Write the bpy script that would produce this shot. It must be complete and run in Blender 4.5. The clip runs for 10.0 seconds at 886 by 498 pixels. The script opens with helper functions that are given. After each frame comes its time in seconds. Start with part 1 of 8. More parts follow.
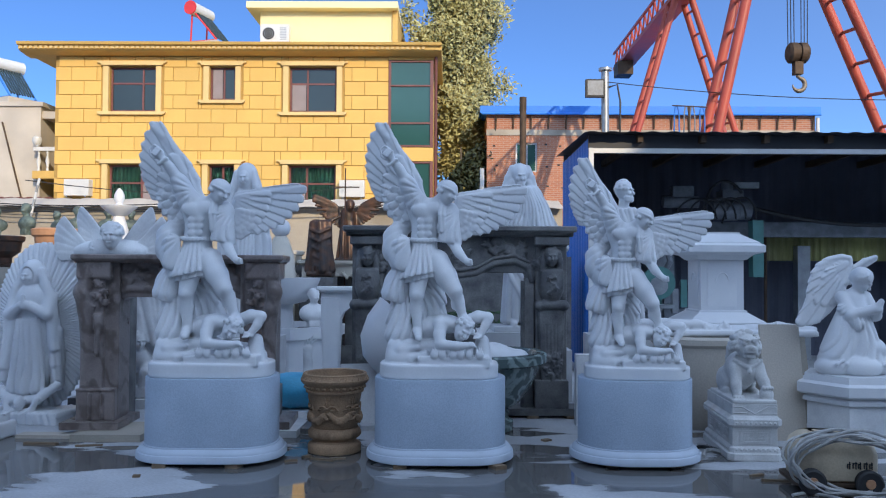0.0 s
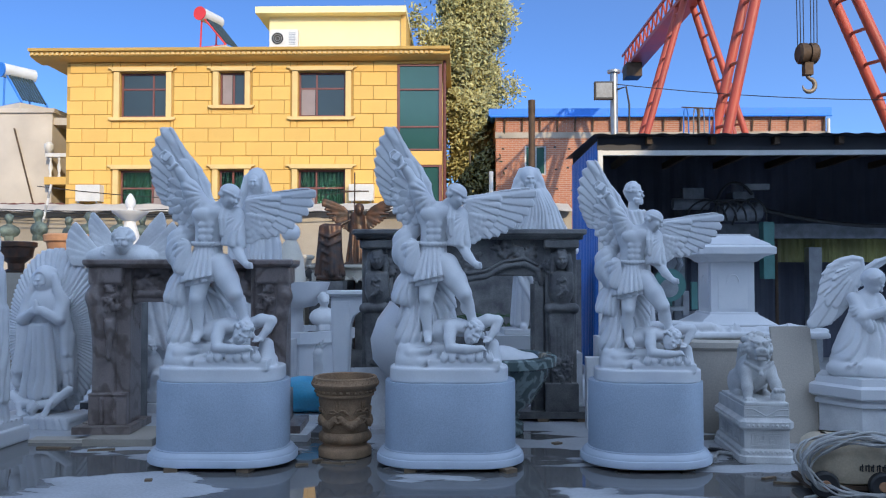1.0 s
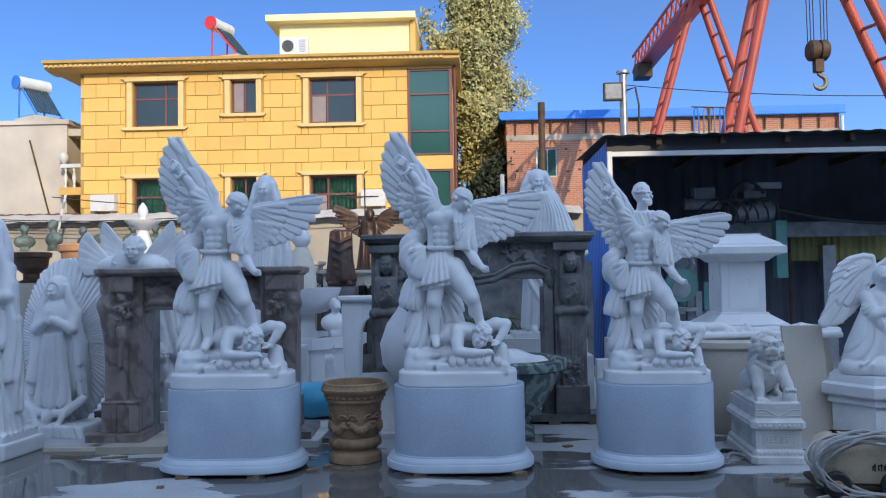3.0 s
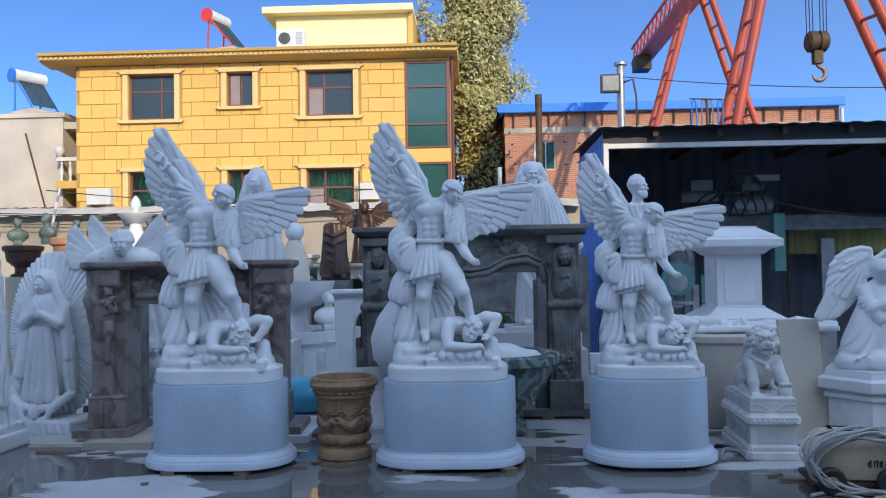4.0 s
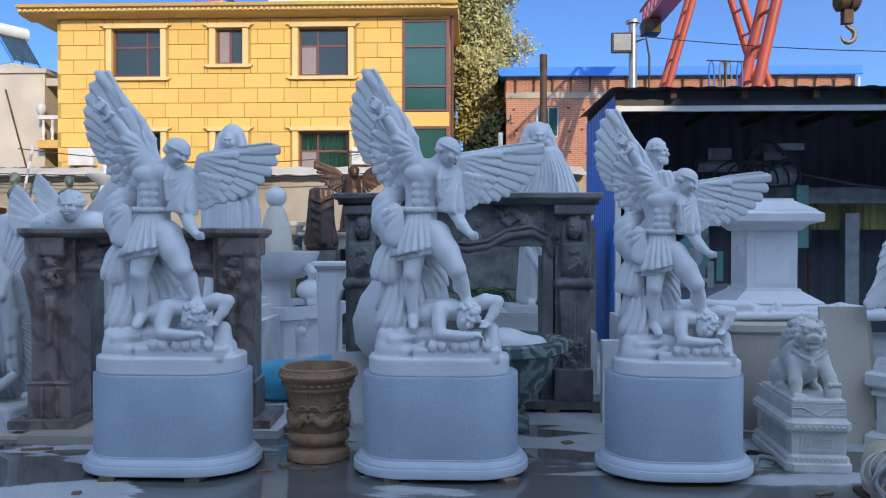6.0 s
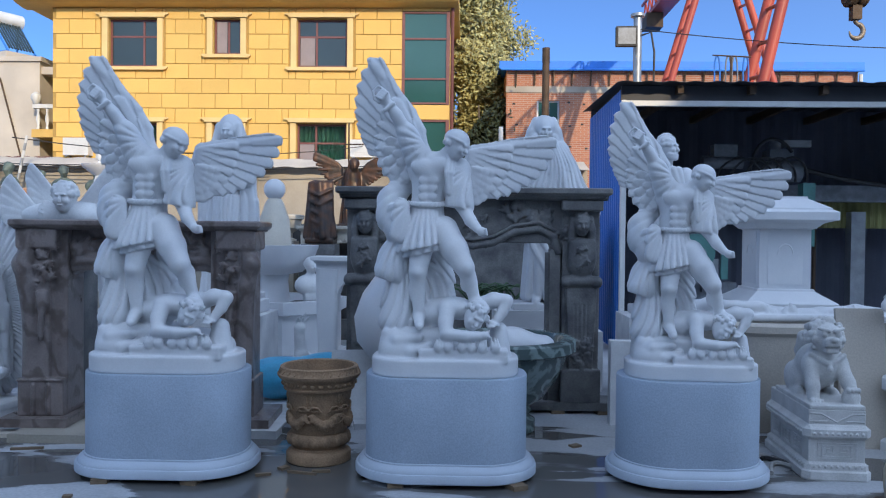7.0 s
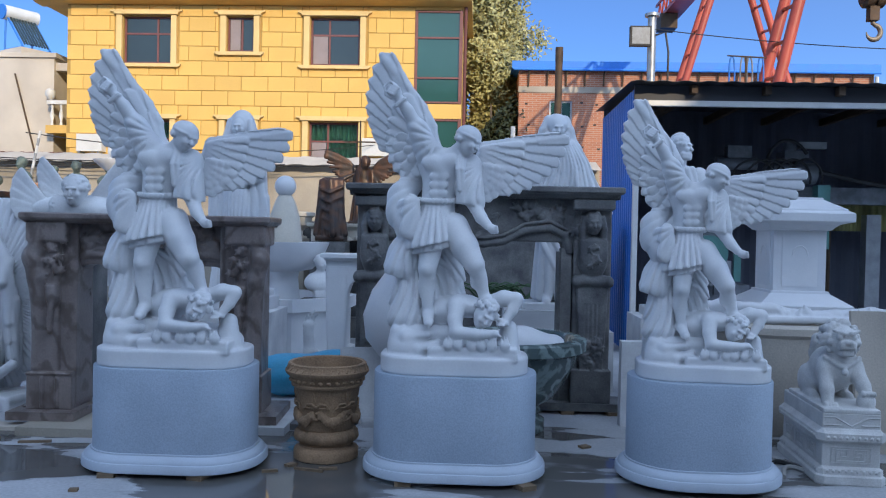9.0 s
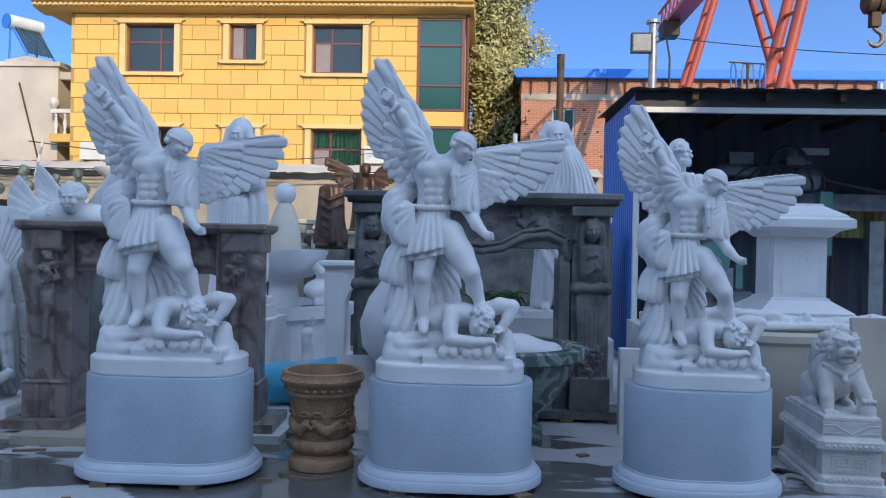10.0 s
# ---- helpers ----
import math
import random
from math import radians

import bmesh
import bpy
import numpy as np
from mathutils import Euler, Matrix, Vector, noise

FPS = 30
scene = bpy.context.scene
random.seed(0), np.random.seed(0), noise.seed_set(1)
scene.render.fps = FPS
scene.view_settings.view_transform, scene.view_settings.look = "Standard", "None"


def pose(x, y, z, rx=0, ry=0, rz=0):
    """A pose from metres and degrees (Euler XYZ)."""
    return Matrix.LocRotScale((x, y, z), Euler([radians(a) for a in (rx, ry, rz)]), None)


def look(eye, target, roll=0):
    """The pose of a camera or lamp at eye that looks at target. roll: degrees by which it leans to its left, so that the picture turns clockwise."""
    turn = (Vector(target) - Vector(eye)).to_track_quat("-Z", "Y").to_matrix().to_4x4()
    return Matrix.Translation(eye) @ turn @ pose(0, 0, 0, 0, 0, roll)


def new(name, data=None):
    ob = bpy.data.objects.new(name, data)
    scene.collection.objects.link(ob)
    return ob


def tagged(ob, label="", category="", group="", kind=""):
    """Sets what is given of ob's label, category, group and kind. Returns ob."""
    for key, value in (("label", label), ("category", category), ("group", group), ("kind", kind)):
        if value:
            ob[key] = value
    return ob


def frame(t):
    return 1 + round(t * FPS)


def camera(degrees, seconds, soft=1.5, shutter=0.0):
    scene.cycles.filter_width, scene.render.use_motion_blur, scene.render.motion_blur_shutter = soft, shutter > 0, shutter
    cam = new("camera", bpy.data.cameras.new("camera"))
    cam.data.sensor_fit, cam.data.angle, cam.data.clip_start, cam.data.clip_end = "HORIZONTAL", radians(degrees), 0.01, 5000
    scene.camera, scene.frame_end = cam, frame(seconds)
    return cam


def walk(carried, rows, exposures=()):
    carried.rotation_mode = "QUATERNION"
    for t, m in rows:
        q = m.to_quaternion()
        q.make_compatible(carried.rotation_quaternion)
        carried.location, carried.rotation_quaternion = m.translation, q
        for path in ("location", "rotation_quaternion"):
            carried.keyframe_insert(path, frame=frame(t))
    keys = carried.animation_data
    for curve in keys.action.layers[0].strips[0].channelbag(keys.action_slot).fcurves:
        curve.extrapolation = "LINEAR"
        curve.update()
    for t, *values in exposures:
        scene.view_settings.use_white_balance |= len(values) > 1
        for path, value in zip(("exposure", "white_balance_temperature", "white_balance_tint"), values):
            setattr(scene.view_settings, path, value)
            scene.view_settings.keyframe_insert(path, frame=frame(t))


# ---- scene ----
cam = camera(58.0, 10.0, soft=1.15)
PATH = [
    (0, (0.028, -0.308, 1.505), (0.011, 1.691, 1.563), 0.3),
    (0.5, (0.032, -0.313, 1.505), (0.004, 1.686, 1.566), 0.2),
    (1, (0.03, -0.316, 1.507), (-0.011, 1.682, 1.573), -0.0),
    (1.5, (0.033, -0.313, 1.507), (-0.022, 1.685, 1.576), -0.3),
    (2, (0.037, -0.321, 1.508), (-0.028, 1.677, 1.582), -0.5),
    (2.5, (0.048, -0.329, 1.511), (-0.027, 1.668, 1.588), -0.8),
    (4, (0.172, -0.214, 1.505), (0.094, 1.783, 1.565), -0.9),
    (4.5, (0.134, 0.004, 1.507), (0.058, 2.002, 1.549), -0.8),
    (5, (0.124, 0.232, 1.509), (0.048, 2.231, 1.529), -0.6),
    (5.5, (0.198, 0.53, 1.53), (0.122, 2.528, 1.527), -0.3),
    (7, (0.086, 0.951, 1.565), (0.024, 2.949, 1.53), 0.6),
    (7.5, (0.108, 0.976, 1.564), (0.047, 2.974, 1.527), 0.8),
    (8, (0.101, 0.989, 1.562), (0.032, 2.987, 1.523), 1.0),
    (8.5, (0.097, 0.996, 1.558), (0.017, 2.994, 1.519), 1.2),
    (9, (0.089, 0.996, 1.544), (0.0, 2.994, 1.509), 1.2),
    (9.5, (0.101, 1.004, 1.54), (0.004, 3.002, 1.513), 1.2),
    (10, (0.148, 1.033, 1.54), (0.047, 3.03, 1.524), 1.1),
]
walk(cam, [(t, look(eye, target, roll)) for t, eye, target, roll in PATH])

# ---- world, sun, exposure ----
scene.view_settings.exposure = 0.9
HAZE = (4.10, 5.10, 6.30)
SUN_UP, SUN_SIDE = 22.0, 24.0            # degrees above the horizon, degrees to the right behind the camera
world = bpy.data.worlds.new("sky")
scene.world = world
world.use_nodes = True
wt = world.node_tree
sky = wt.nodes.new("ShaderNodeTexSky")
sky.sky_type, sky.sun_disc = "NISHITA", False
sky.sun_elevation, sky.sun_rotation = radians(SUN_UP), radians(180 - SUN_SIDE)
sky.altitude, sky.air_density, sky.dust_density, sky.ozone_density = 2500, 1.0, 0.0, 4.0
tint = wt.nodes.new("ShaderNodeVectorMath")
tint.operation = "MULTIPLY"
tint.inputs[1].default_value = (0.36, 0.47, 0.62)
wt.links.new(sky.outputs[0], tint.inputs[0])
# thin haze that scatters forward: the sky is brighter and paler on the sun's side
way = wt.nodes.new("ShaderNodeTexCoord")
dot = wt.nodes.new("ShaderNodeVectorMath")
dot.operation = "DOT_PRODUCT"
dot.inputs[1].default_value = Vector((math.sin(radians(SUN_SIDE)), -math.cos(radians(SUN_SIDE)), math.tan(radians(SUN_UP)))).normalized()
wt.links.new(way.outputs["Generated"], dot.inputs[0])
lobe = wt.nodes.new("ShaderNodeMapRange")
lobe.inputs["From Min"].default_value = -1.0
wt.links.new(dot.outputs["Value"], lobe.inputs[0])
power = wt.nodes.new("ShaderNodeMath")
power.operation = "POWER"
power.inputs[1].default_value = 2.2
wt.links.new(lobe.outputs[0], power.inputs[0])
glow = wt.nodes.new("ShaderNodeVectorMath")
glow.operation = "SCALE"
glow.inputs[0].default_value = HAZE
wt.links.new(power.outputs[0], glow.inputs["Scale"])
both = wt.nodes.new("ShaderNodeVectorMath")
wt.links.new(tint.outputs[0], both.inputs[0])
wt.links.new(glow.outputs[0], both.inputs[1])
wt.links.new(both.outputs[0], wt.nodes["Background"].inputs[0])
wt.nodes["Background"].inputs[1].default_value = 0.15
lamp = bpy.data.lights.new("sun", "SUN")
lamp.energy, lamp.angle, lamp.color = 2.0, radians(0.5), (1.0, 0.82, 0.57)
sx, sy, sz = math.sin(radians(SUN_SIDE)), -math.cos(radians(SUN_SIDE)), math.tan(radians(SUN_UP))
new("sun", lamp).matrix_world = look((60 * sx, 60 * sy, 60 * sz), (0, 0, 0))


# ---- materials ----
def material(name, base, rough=0.6, metal=0.0, vary=0.18, size=3.0, grain=0.08, grain_size=70.0, bump=0.12, other=None,
             spread=(0.35, 0.7), coat=0.0, piece=0.0, stretch=(1, 1, 1), sub=0.0):
    """A surface with broad stains towards `other` and fine grain with relief; piece: how far single pieces differ."""
    m = bpy.data.materials.new(name)
    m.use_nodes = True
    t, link = m.node_tree, m.node_tree.links.new
    bsdf = t.nodes["Principled BSDF"]
    co = t.nodes.new("ShaderNodeTexCoord")
    mp = t.nodes.new("ShaderNodeMapping")
    mp.inputs["Scale"].default_value = stretch
    inf = t.nodes.new("ShaderNodeObjectInfo")
    off = t.nodes.new("ShaderNodeMath")
    off.operation = "MULTIPLY"
    off.inputs[1].default_value = 37.0
    link(inf.outputs["Random"], off.inputs[0])
    link(co.outputs["Object"], mp.inputs[0])
    link(off.outputs[0], mp.inputs["Location"])

    def cloud(scale, detail):
        n = t.nodes.new("ShaderNodeTexNoise")
        n.inputs["Scale"].default_value, n.inputs["Detail"].default_value = scale, detail
        link(mp.outputs[0], n.inputs[0])
        return n

    broad, fine = cloud(size, 6), cloud(grain_size, 4)
    ramp = t.nodes.new("ShaderNodeValToRGB")
    dark = other or tuple(c * (1 - vary) for c in base)
    ramp.color_ramp.elements[0].position, ramp.color_ramp.elements[1].position = spread
    ramp.color_ramp.elements[0].color, ramp.color_ramp.elements[1].color = (*dark, 1), (*base, 1)
    link(broad.outputs[0], ramp.inputs[0])
    mul = t.nodes.new("ShaderNodeMapRange")
    mul.inputs["From Min"].default_value, mul.inputs["From Max"].default_value = 0.3, 0.7
    mul.inputs["To Min"].default_value, mul.inputs["To Max"].default_value = 1 - grain, 1 + grain
    link(fine.outputs[0], mul.inputs[0])
    mix = t.nodes.new("ShaderNodeVectorMath")
    mix.operation = "SCALE"
    link(ramp.outputs[0], mix.inputs[0])
    link(mul.outputs[0], mix.inputs["Scale"])
    out = mix
    if piece:
        pr = t.nodes.new("ShaderNodeMapRange")
        pr.inputs["To Min"].default_value, pr.inputs["To Max"].default_value = 1 - piece, 1 + piece
        link(inf.outputs["Random"], pr.inputs[0])
        out = t.nodes.new("ShaderNodeVectorMath")
        out.operation = "SCALE"
        link(mix.outputs[0], out.inputs[0])
        link(pr.outputs[0], out.inputs["Scale"])
    link(out.outputs[0], bsdf.inputs["Base Color"])
    rr = t.nodes.new("ShaderNodeMapRange")
    rr.inputs["To Min"].default_value, rr.inputs["To Max"].default_value = max(0.02, rough - 0.12), min(1, rough + 0.12)
    link(broad.outputs[0], rr.inputs[0])
    link(rr.outputs[0], bsdf.inputs["Roughness"])
    bsdf.inputs["Metallic"].default_value = metal
    bsdf.inputs["Coat Weight"].default_value = coat
    if sub:
        bsdf.inputs["Subsurface Weight"].default_value = sub
        bsdf.inputs["Subsurface Radius"].default_value = (0.012, 0.010, 0.008)
    if bump:
        bp = t.nodes.new("ShaderNodeBump")
        bp.inputs["Strength"].default_value, bp.inputs["Distance"].default_value = bump, 0.01
        link(fine.outputs[0], bp.inputs["Height"])
        link(bp.outputs[0], bsdf.inputs["Normal"])
    return m


def glass(name, tint=(0.8, 0.9, 0.9), rough=0.02):
    m = bpy.data.materials.new(name)
    m.use_nodes = True
    b = m.node_tree.nodes["Principled BSDF"]
    b.inputs["Base Color"].default_value = (*tint, 1)
    b.inputs["Roughness"].default_value = rough
    b.inputs["Transmission Weight"].default_value = 1.0
    b.inputs["IOR"].default_value = 1.45
    return m


def veined(name, base, vein, rough=0.25, scale=2.5, bump=0.05, thin=0.06):
    """Polished stone with warped veins."""
    m = material(name, base, rough, vary=0.3, size=5, bump=bump)
    t, link = m.node_tree, m.node_tree.links.new
    b = t.nodes["Principled BSDF"]
    co = next(n for n in t.nodes if n.type == "MAPPING")
    wave = t.nodes.new("ShaderNodeTexWave")
    wave.inputs["Scale"].default_value, wave.inputs["Distortion"].default_value = scale, 14.0
    wave.inputs["Detail"].default_value, wave.inputs["Detail Scale"].default_value = 5.0, 1.6
    wave.bands_direction = "DIAGONAL"
    link(co.outputs[0], wave.inputs[0])
    ramp = t.nodes.new("ShaderNodeValToRGB")
    ramp.color_ramp.elements[0].position, ramp.color_ramp.elements[1].position = 0.55, 0.55 + thin * 8
    ramp.color_ramp.elements[0].color, ramp.color_ramp.elements[1].color = (0, 0, 0, 1), (1, 1, 1, 1)
    link(wave.outputs[1], ramp.inputs[0])
    mix = t.nodes.new("ShaderNodeMix")
    mix.data_type = "RGBA"
    old = b.inputs["Base Color"].links[0].from_socket
    link(ramp.outputs[0], mix.inputs[0])
    link(old, mix.inputs[6])
    mix.inputs[7].default_value = (*vein, 1)
    link(mix.outputs[2], b.inputs["Base Color"])
    return m


def ground_material():
    """Stone-dusted concrete with smooth wet patches and puddles."""
    m = material("wet_concrete", (0.52, 0.53, 0.55), 0.75, vary=0.3, size=1.3, grain=0.12, grain_size=45, bump=0.25)
    t, link = m.node_tree, m.node_tree.links.new
    b = t.nodes["Principled BSDF"]
    co = t.nodes.new("ShaderNodeTexCoord")
    mp = t.nodes.new("ShaderNodeMapping")
    mp.inputs["Scale"].default_value = (0.55, 1.5, 1)
    mp.inputs["Location"].default_value = (0.9, 0.35, 0)
    link(co.outputs["Object"], mp.inputs[0])
    n = t.nodes.new("ShaderNodeTexNoise")
    n.inputs["Scale"].default_value, n.inputs["Detail"].default_value, n.inputs["Distortion"].default_value = 1.0, 5, 0.25
    link(mp.outputs[0], n.inputs[0])
    # the wet strip lies in front of and between the pedestals
    sep = t.nodes.new("ShaderNodeSeparateXYZ")
    link(co.outputs["Object"], sep.inputs[0])
    far = t.nodes.new("ShaderNodeMapRange")
    far.inputs["From Min"].default_value, far.inputs["From Max"].default_value = 6.6, 8.4
    far.inputs["To Min"].default_value, far.inputs["To Max"].default_value = 0.075, -0.22
    link(sep.outputs[1], far.inputs[0])
    # standing water before the urn
    gap = t.nodes.new("ShaderNodeVectorMath")
    gap.operation = "DISTANCE"
    gap.inputs[1].default_value = (-1.12, 5.55, 0)
    link(co.outputs["Object"], gap.inputs[0])
    pool = t.nodes.new("ShaderNodeMapRange")
    pool.inputs["From Max"].default_value = 0.8
    pool.inputs["To Min"].default_value, pool.inputs["To Max"].default_value = 0.22, 0.0
    link(gap.outputs["Value"], pool.inputs[0])
    more = t.nodes.new("ShaderNodeMath")
    link(far.outputs[0], more.inputs[0])
    link(pool.outputs[0], more.inputs[1])
    add = t.nodes.new("ShaderNodeMath")
    link(n.outputs[0], add.inputs[0])
    link(more.outputs[0], add.inputs[1])
    wet = t.nodes.new("ShaderNodeMapRange")
    wet.interpolation_type = "SMOOTHSTEP"
    wet.inputs["From Min"].default_value, wet.inputs["From Max"].default_value = 0.50, 0.55
    link(add.outputs[0], wet.inputs[0])
    mix = t.nodes.new("ShaderNodeMix")
    mix.data_type = "RGBA"
    link(wet.outputs[0], mix.inputs[0])
    link(b.inputs["Base Color"].links[0].from_socket, mix.inputs[6])
    mix.inputs[7].default_value = (0.115, 0.11, 0.105, 1)
    link(mix.outputs[2], b.inputs["Base Color"])
    rm = t.nodes.new("ShaderNodeMapRange")
    rm.inputs["To Min"].default_value, rm.inputs["To Max"].default_value = 0.62, 0.025
    link(wet.outputs[0], rm.inputs[0])
    link(rm.outputs[0], b.inputs["Roughness"])
    bp = next(x for x in t.nodes if x.type == "BUMP")
    bs = t.nodes.new("ShaderNodeMapRange")
    bs.inputs["To Min"].default_value, bs.inputs["To Max"].default_value = 0.3, 0.004
    link(wet.outputs[0], bs.inputs[0])
    link(bs.outputs[0], bp.inputs["Strength"])
    return m


def brick_material():
    m = material("red_brick", (0.42, 0.16, 0.09), 0.85, vary=0.2, size=0.6)
    t, link = m.node_tree, m.node_tree.links.new
    b = t.nodes["Principled BSDF"]
    co = t.nodes.new("ShaderNodeTexCoord")
    mp = t.nodes.new("ShaderNodeMapping")
    mp.inputs["Rotation"].default_value = (radians(-90), 0, 0)
    link(co.outputs["Object"], mp.inputs[0])
    br = t.nodes.new("ShaderNodeTexBrick")
    br.inputs["Color1"].default_value, br.inputs["Color2"].default_value = (0.47, 0.19, 0.10, 1), (0.34, 0.12, 0.065, 1)
    br.inputs["Mortar"].default_value = (0.42, 0.36, 0.30, 1)
    br.inputs["Scale"].default_value = 1.0
    br.inputs["Mortar Size"].default_value = 0.008
    br.inputs["Brick Width"].default_value, br.inputs["Row Height"].default_value = 0.25, 0.068
    link(mp.outputs[0], br.inputs[0])
    mul = t.nodes.new("ShaderNodeMix")
    mul.data_type, mul.blend_type = "RGBA", "MIX"
    mul.inputs[0].default_value = 0.7
    link(b.inputs["Base Color"].links[0].from_socket, mul.inputs[6])
    link(br.outputs[0], mul.inputs[7])
    link(mul.outputs[2], b.inputs["Base Color"])
    return m


MARBLE = material("white_marble", (0.75, 0.75, 0.75), 0.36, vary=0.10, size=2.2, grain=0.03, grain_size=90, bump=0.05, other=(0.63, 0.64, 0.66))
MARBLE_DULL = material("honed_pale_marble", (0.77, 0.77, 0.76), 0.6, vary=0.15, size=3, grain=0.05, bump=0.1, other=(0.52, 0.52, 0.53))
MARBLE_WARM = material("cream_marble", (0.66, 0.60, 0.50), 0.55, vary=0.2, size=3, grain=0.06, bump=0.1)
GRANITE = material("grey_granite", (0.37, 0.44, 0.53), 0.5, vary=0.13, size=2.6, grain=0.10, grain_size=95, bump=0.15, other=(0.315, 0.38, 0.46))
GRANITE_PALE = material("pale_grey_granite", (0.48, 0.54, 0.62), 0.5, vary=0.1, size=4, grain=0.08, grain_size=200, bump=0.05)
BROWN_STONE = veined("dark_brown_marble", (0.30, 0.245, 0.225), (0.15, 0.115, 0.10), 0.32, 1.4, 0.3, 0.06)
GREY_STONE = material("dark_grey_limestone", (0.21, 0.205, 0.195), 0.55, vary=0.3, size=4, grain=0.15, grain_size=60, bump=0.3, other=(0.075, 0.075, 0.078))
GREEN_STONE = veined("green_marble", (0.10, 0.14, 0.135), (0.22, 0.28, 0.27), 0.22, 2.2, 0.03, 0.05)
SANDSTONE = material("carved_sandstone", (0.38, 0.24, 0.14), 0.85, vary=0.35, size=6, grain=0.18, grain_size=80, bump=0.4)
LION_STONE = material("white_granite_carving", (0.66, 0.65, 0.63), 0.7, vary=0.22, size=7, grain=0.1, grain_size=120, bump=0.25)
BRONZE = material("aged_bronze", (0.115, 0.055, 0.032), 0.42, metal=0.5, vary=0.5, size=9, bump=0.2, other=(0.05, 0.04, 0.035))
PATINA = material("green_patina_bronze", (0.17, 0.23, 0.20), 0.6, metal=0.25, vary=0.5, size=8, bump=0.2, other=(0.06, 0.075, 0.07))
TERRACOTTA = material("terracotta", (0.50, 0.26, 0.14), 0.85, vary=0.25, size=6, bump=0.2)
YELLOW = material("yellow_render", (0.75, 0.47, 0.13), 0.8, vary=0.10, size=0.7, grain=0.05, grain_size=40, bump=0.15, piece=0.035)
YELLOW_JOINT = material("joint_render", (0.46, 0.29, 0.085), 0.9, vary=0.15)
OCHRE = material("ochre_trim", (0.66, 0.42, 0.12), 0.7, vary=0.15, size=2)
CREAM_TRIM = material("sand_trim", (0.76, 0.55, 0.24), 0.75, vary=0.12, size=2)
CREAM_WALL = material("cream_wall_paint", (0.84, 0.74, 0.42), 0.8, vary=0.08, size=0.6)
FRAME_RED = material("brown_red_window_frame", (0.20, 0.07, 0.06), 0.5, vary=0.2)
PANE = material("dark_window_glass", (0.03, 0.05, 0.055), 0.05, vary=0.3, size=0.5, grain=0, bump=0)
PANE_GREEN = material("green_tinted_glass", (0.035, 0.11, 0.095), 0.06, vary=0.35, size=0.35, grain=0, bump=0)
SCREEN = material("grey_insect_screen", (0.30, 0.25, 0.25), 0.8, vary=0.15, size=3)
CURTAIN = material("green_curtain", (0.06, 0.22, 0.15), 0.8, vary=0.3)
CONCRETE = material("rendered_concrete", (0.60, 0.54, 0.46), 0.9, vary=0.18, size=0.8, grain=0.08, bump=0.2, other=(0.46, 0.41, 0.35))
WALL_OLD = material("old_whitewash", (0.46, 0.41, 0.34), 0.9, vary=0.3, size=0.9, bump=0.3, other=(0.30, 0.265, 0.215))
BRICK = brick_material()
BLUE_STEEL = material("blue_painted_sheet", (0.03, 0.19, 0.62), 0.45, vary=0.2, size=1.5, stretch=(1, 1, 0.3))
BLUE_ROOF = material("bright_blue_sheet", (0.03, 0.22, 0.75), 0.6, vary=0.15)
SHED_DARK = material("dark_corrugated_sheet", (0.045, 0.048, 0.06), 0.6, vary=0.4, size=0.7)
SHED_INNER = material("dark_sheet_lining", (0.10, 0.11, 0.15), 0.75, vary=0.4, size=0.8)
WHITE_PAINT = material("white_paint", (0.66, 0.66, 0.64), 0.45, vary=0.12, size=3)
GALV = material("galvanised_steel", (0.42, 0.44, 0.46), 0.4, metal=0.7, vary=0.25, size=6)
HOOK_STEEL = material("worn_hook_steel", (0.30, 0.25, 0.20), 0.55, metal=0.5, vary=0.4, size=8, bump=0.2)
RED_STEEL = material("red_painted_steel", (0.52, 0.085, 0.05), 0.5, vary=0.3, size=1.3, other=(0.34, 0.06, 0.04))
RED_GLOSS = material("bright_red_paint", (0.70, 0.04, 0.04), 0.35, vary=0.15)
RUSTY = material("rusty_steel", (0.13, 0.085, 0.055), 0.7, metal=0.4, vary=0.5, size=5, bump=0.3)
OLIVE = material("weathered_green_cloth", (0.34, 0.33, 0.12), 0.9, vary=0.35, size=1.2, stretch=(2, 1, 0.25), other=(0.17, 0.16, 0.07))
TEAL = material("teal_machine_paint", (0.10, 0.26, 0.24), 0.5, vary=0.25)
MACHINE_GREY = material("oily_machine_grey", (0.25, 0.27, 0.30), 0.5, metal=0.3, vary=0.4, size=7)
RUBBER = material("black_rubber", (0.025, 0.025, 0.027), 0.6, vary=0.3)
CABLE_PALE = material("dusty_pale_cable", (0.46, 0.45, 0.43), 0.7, vary=0.3, size=12)
MACHINE_YELLOW = material("dusty_tan_paint", (0.58, 0.47, 0.33), 0.65, vary=0.25, size=5, other=(0.40, 0.33, 0.24))
BLUE_PLASTIC = material("blue_plastic_sheet", (0.07, 0.44, 0.68), 0.35, vary=0.25, size=4)
TIMBER = material("weathered_timber", (0.23, 0.16, 0.10), 0.85, vary=0.3, size=6, stretch=(1, 8, 8), bump=0.3)
MAROON = material("maroon_tin", (0.16, 0.05, 0.04), 0.7, vary=0.3)
BARK = material("grey_bark", (0.16, 0.13, 0.10), 0.9, vary=0.4, size=4, bump=0.5)
INK = material("dark_print", (0.03, 0.03, 0.03), 0.7, vary=0.1)
GROUND = ground_material()


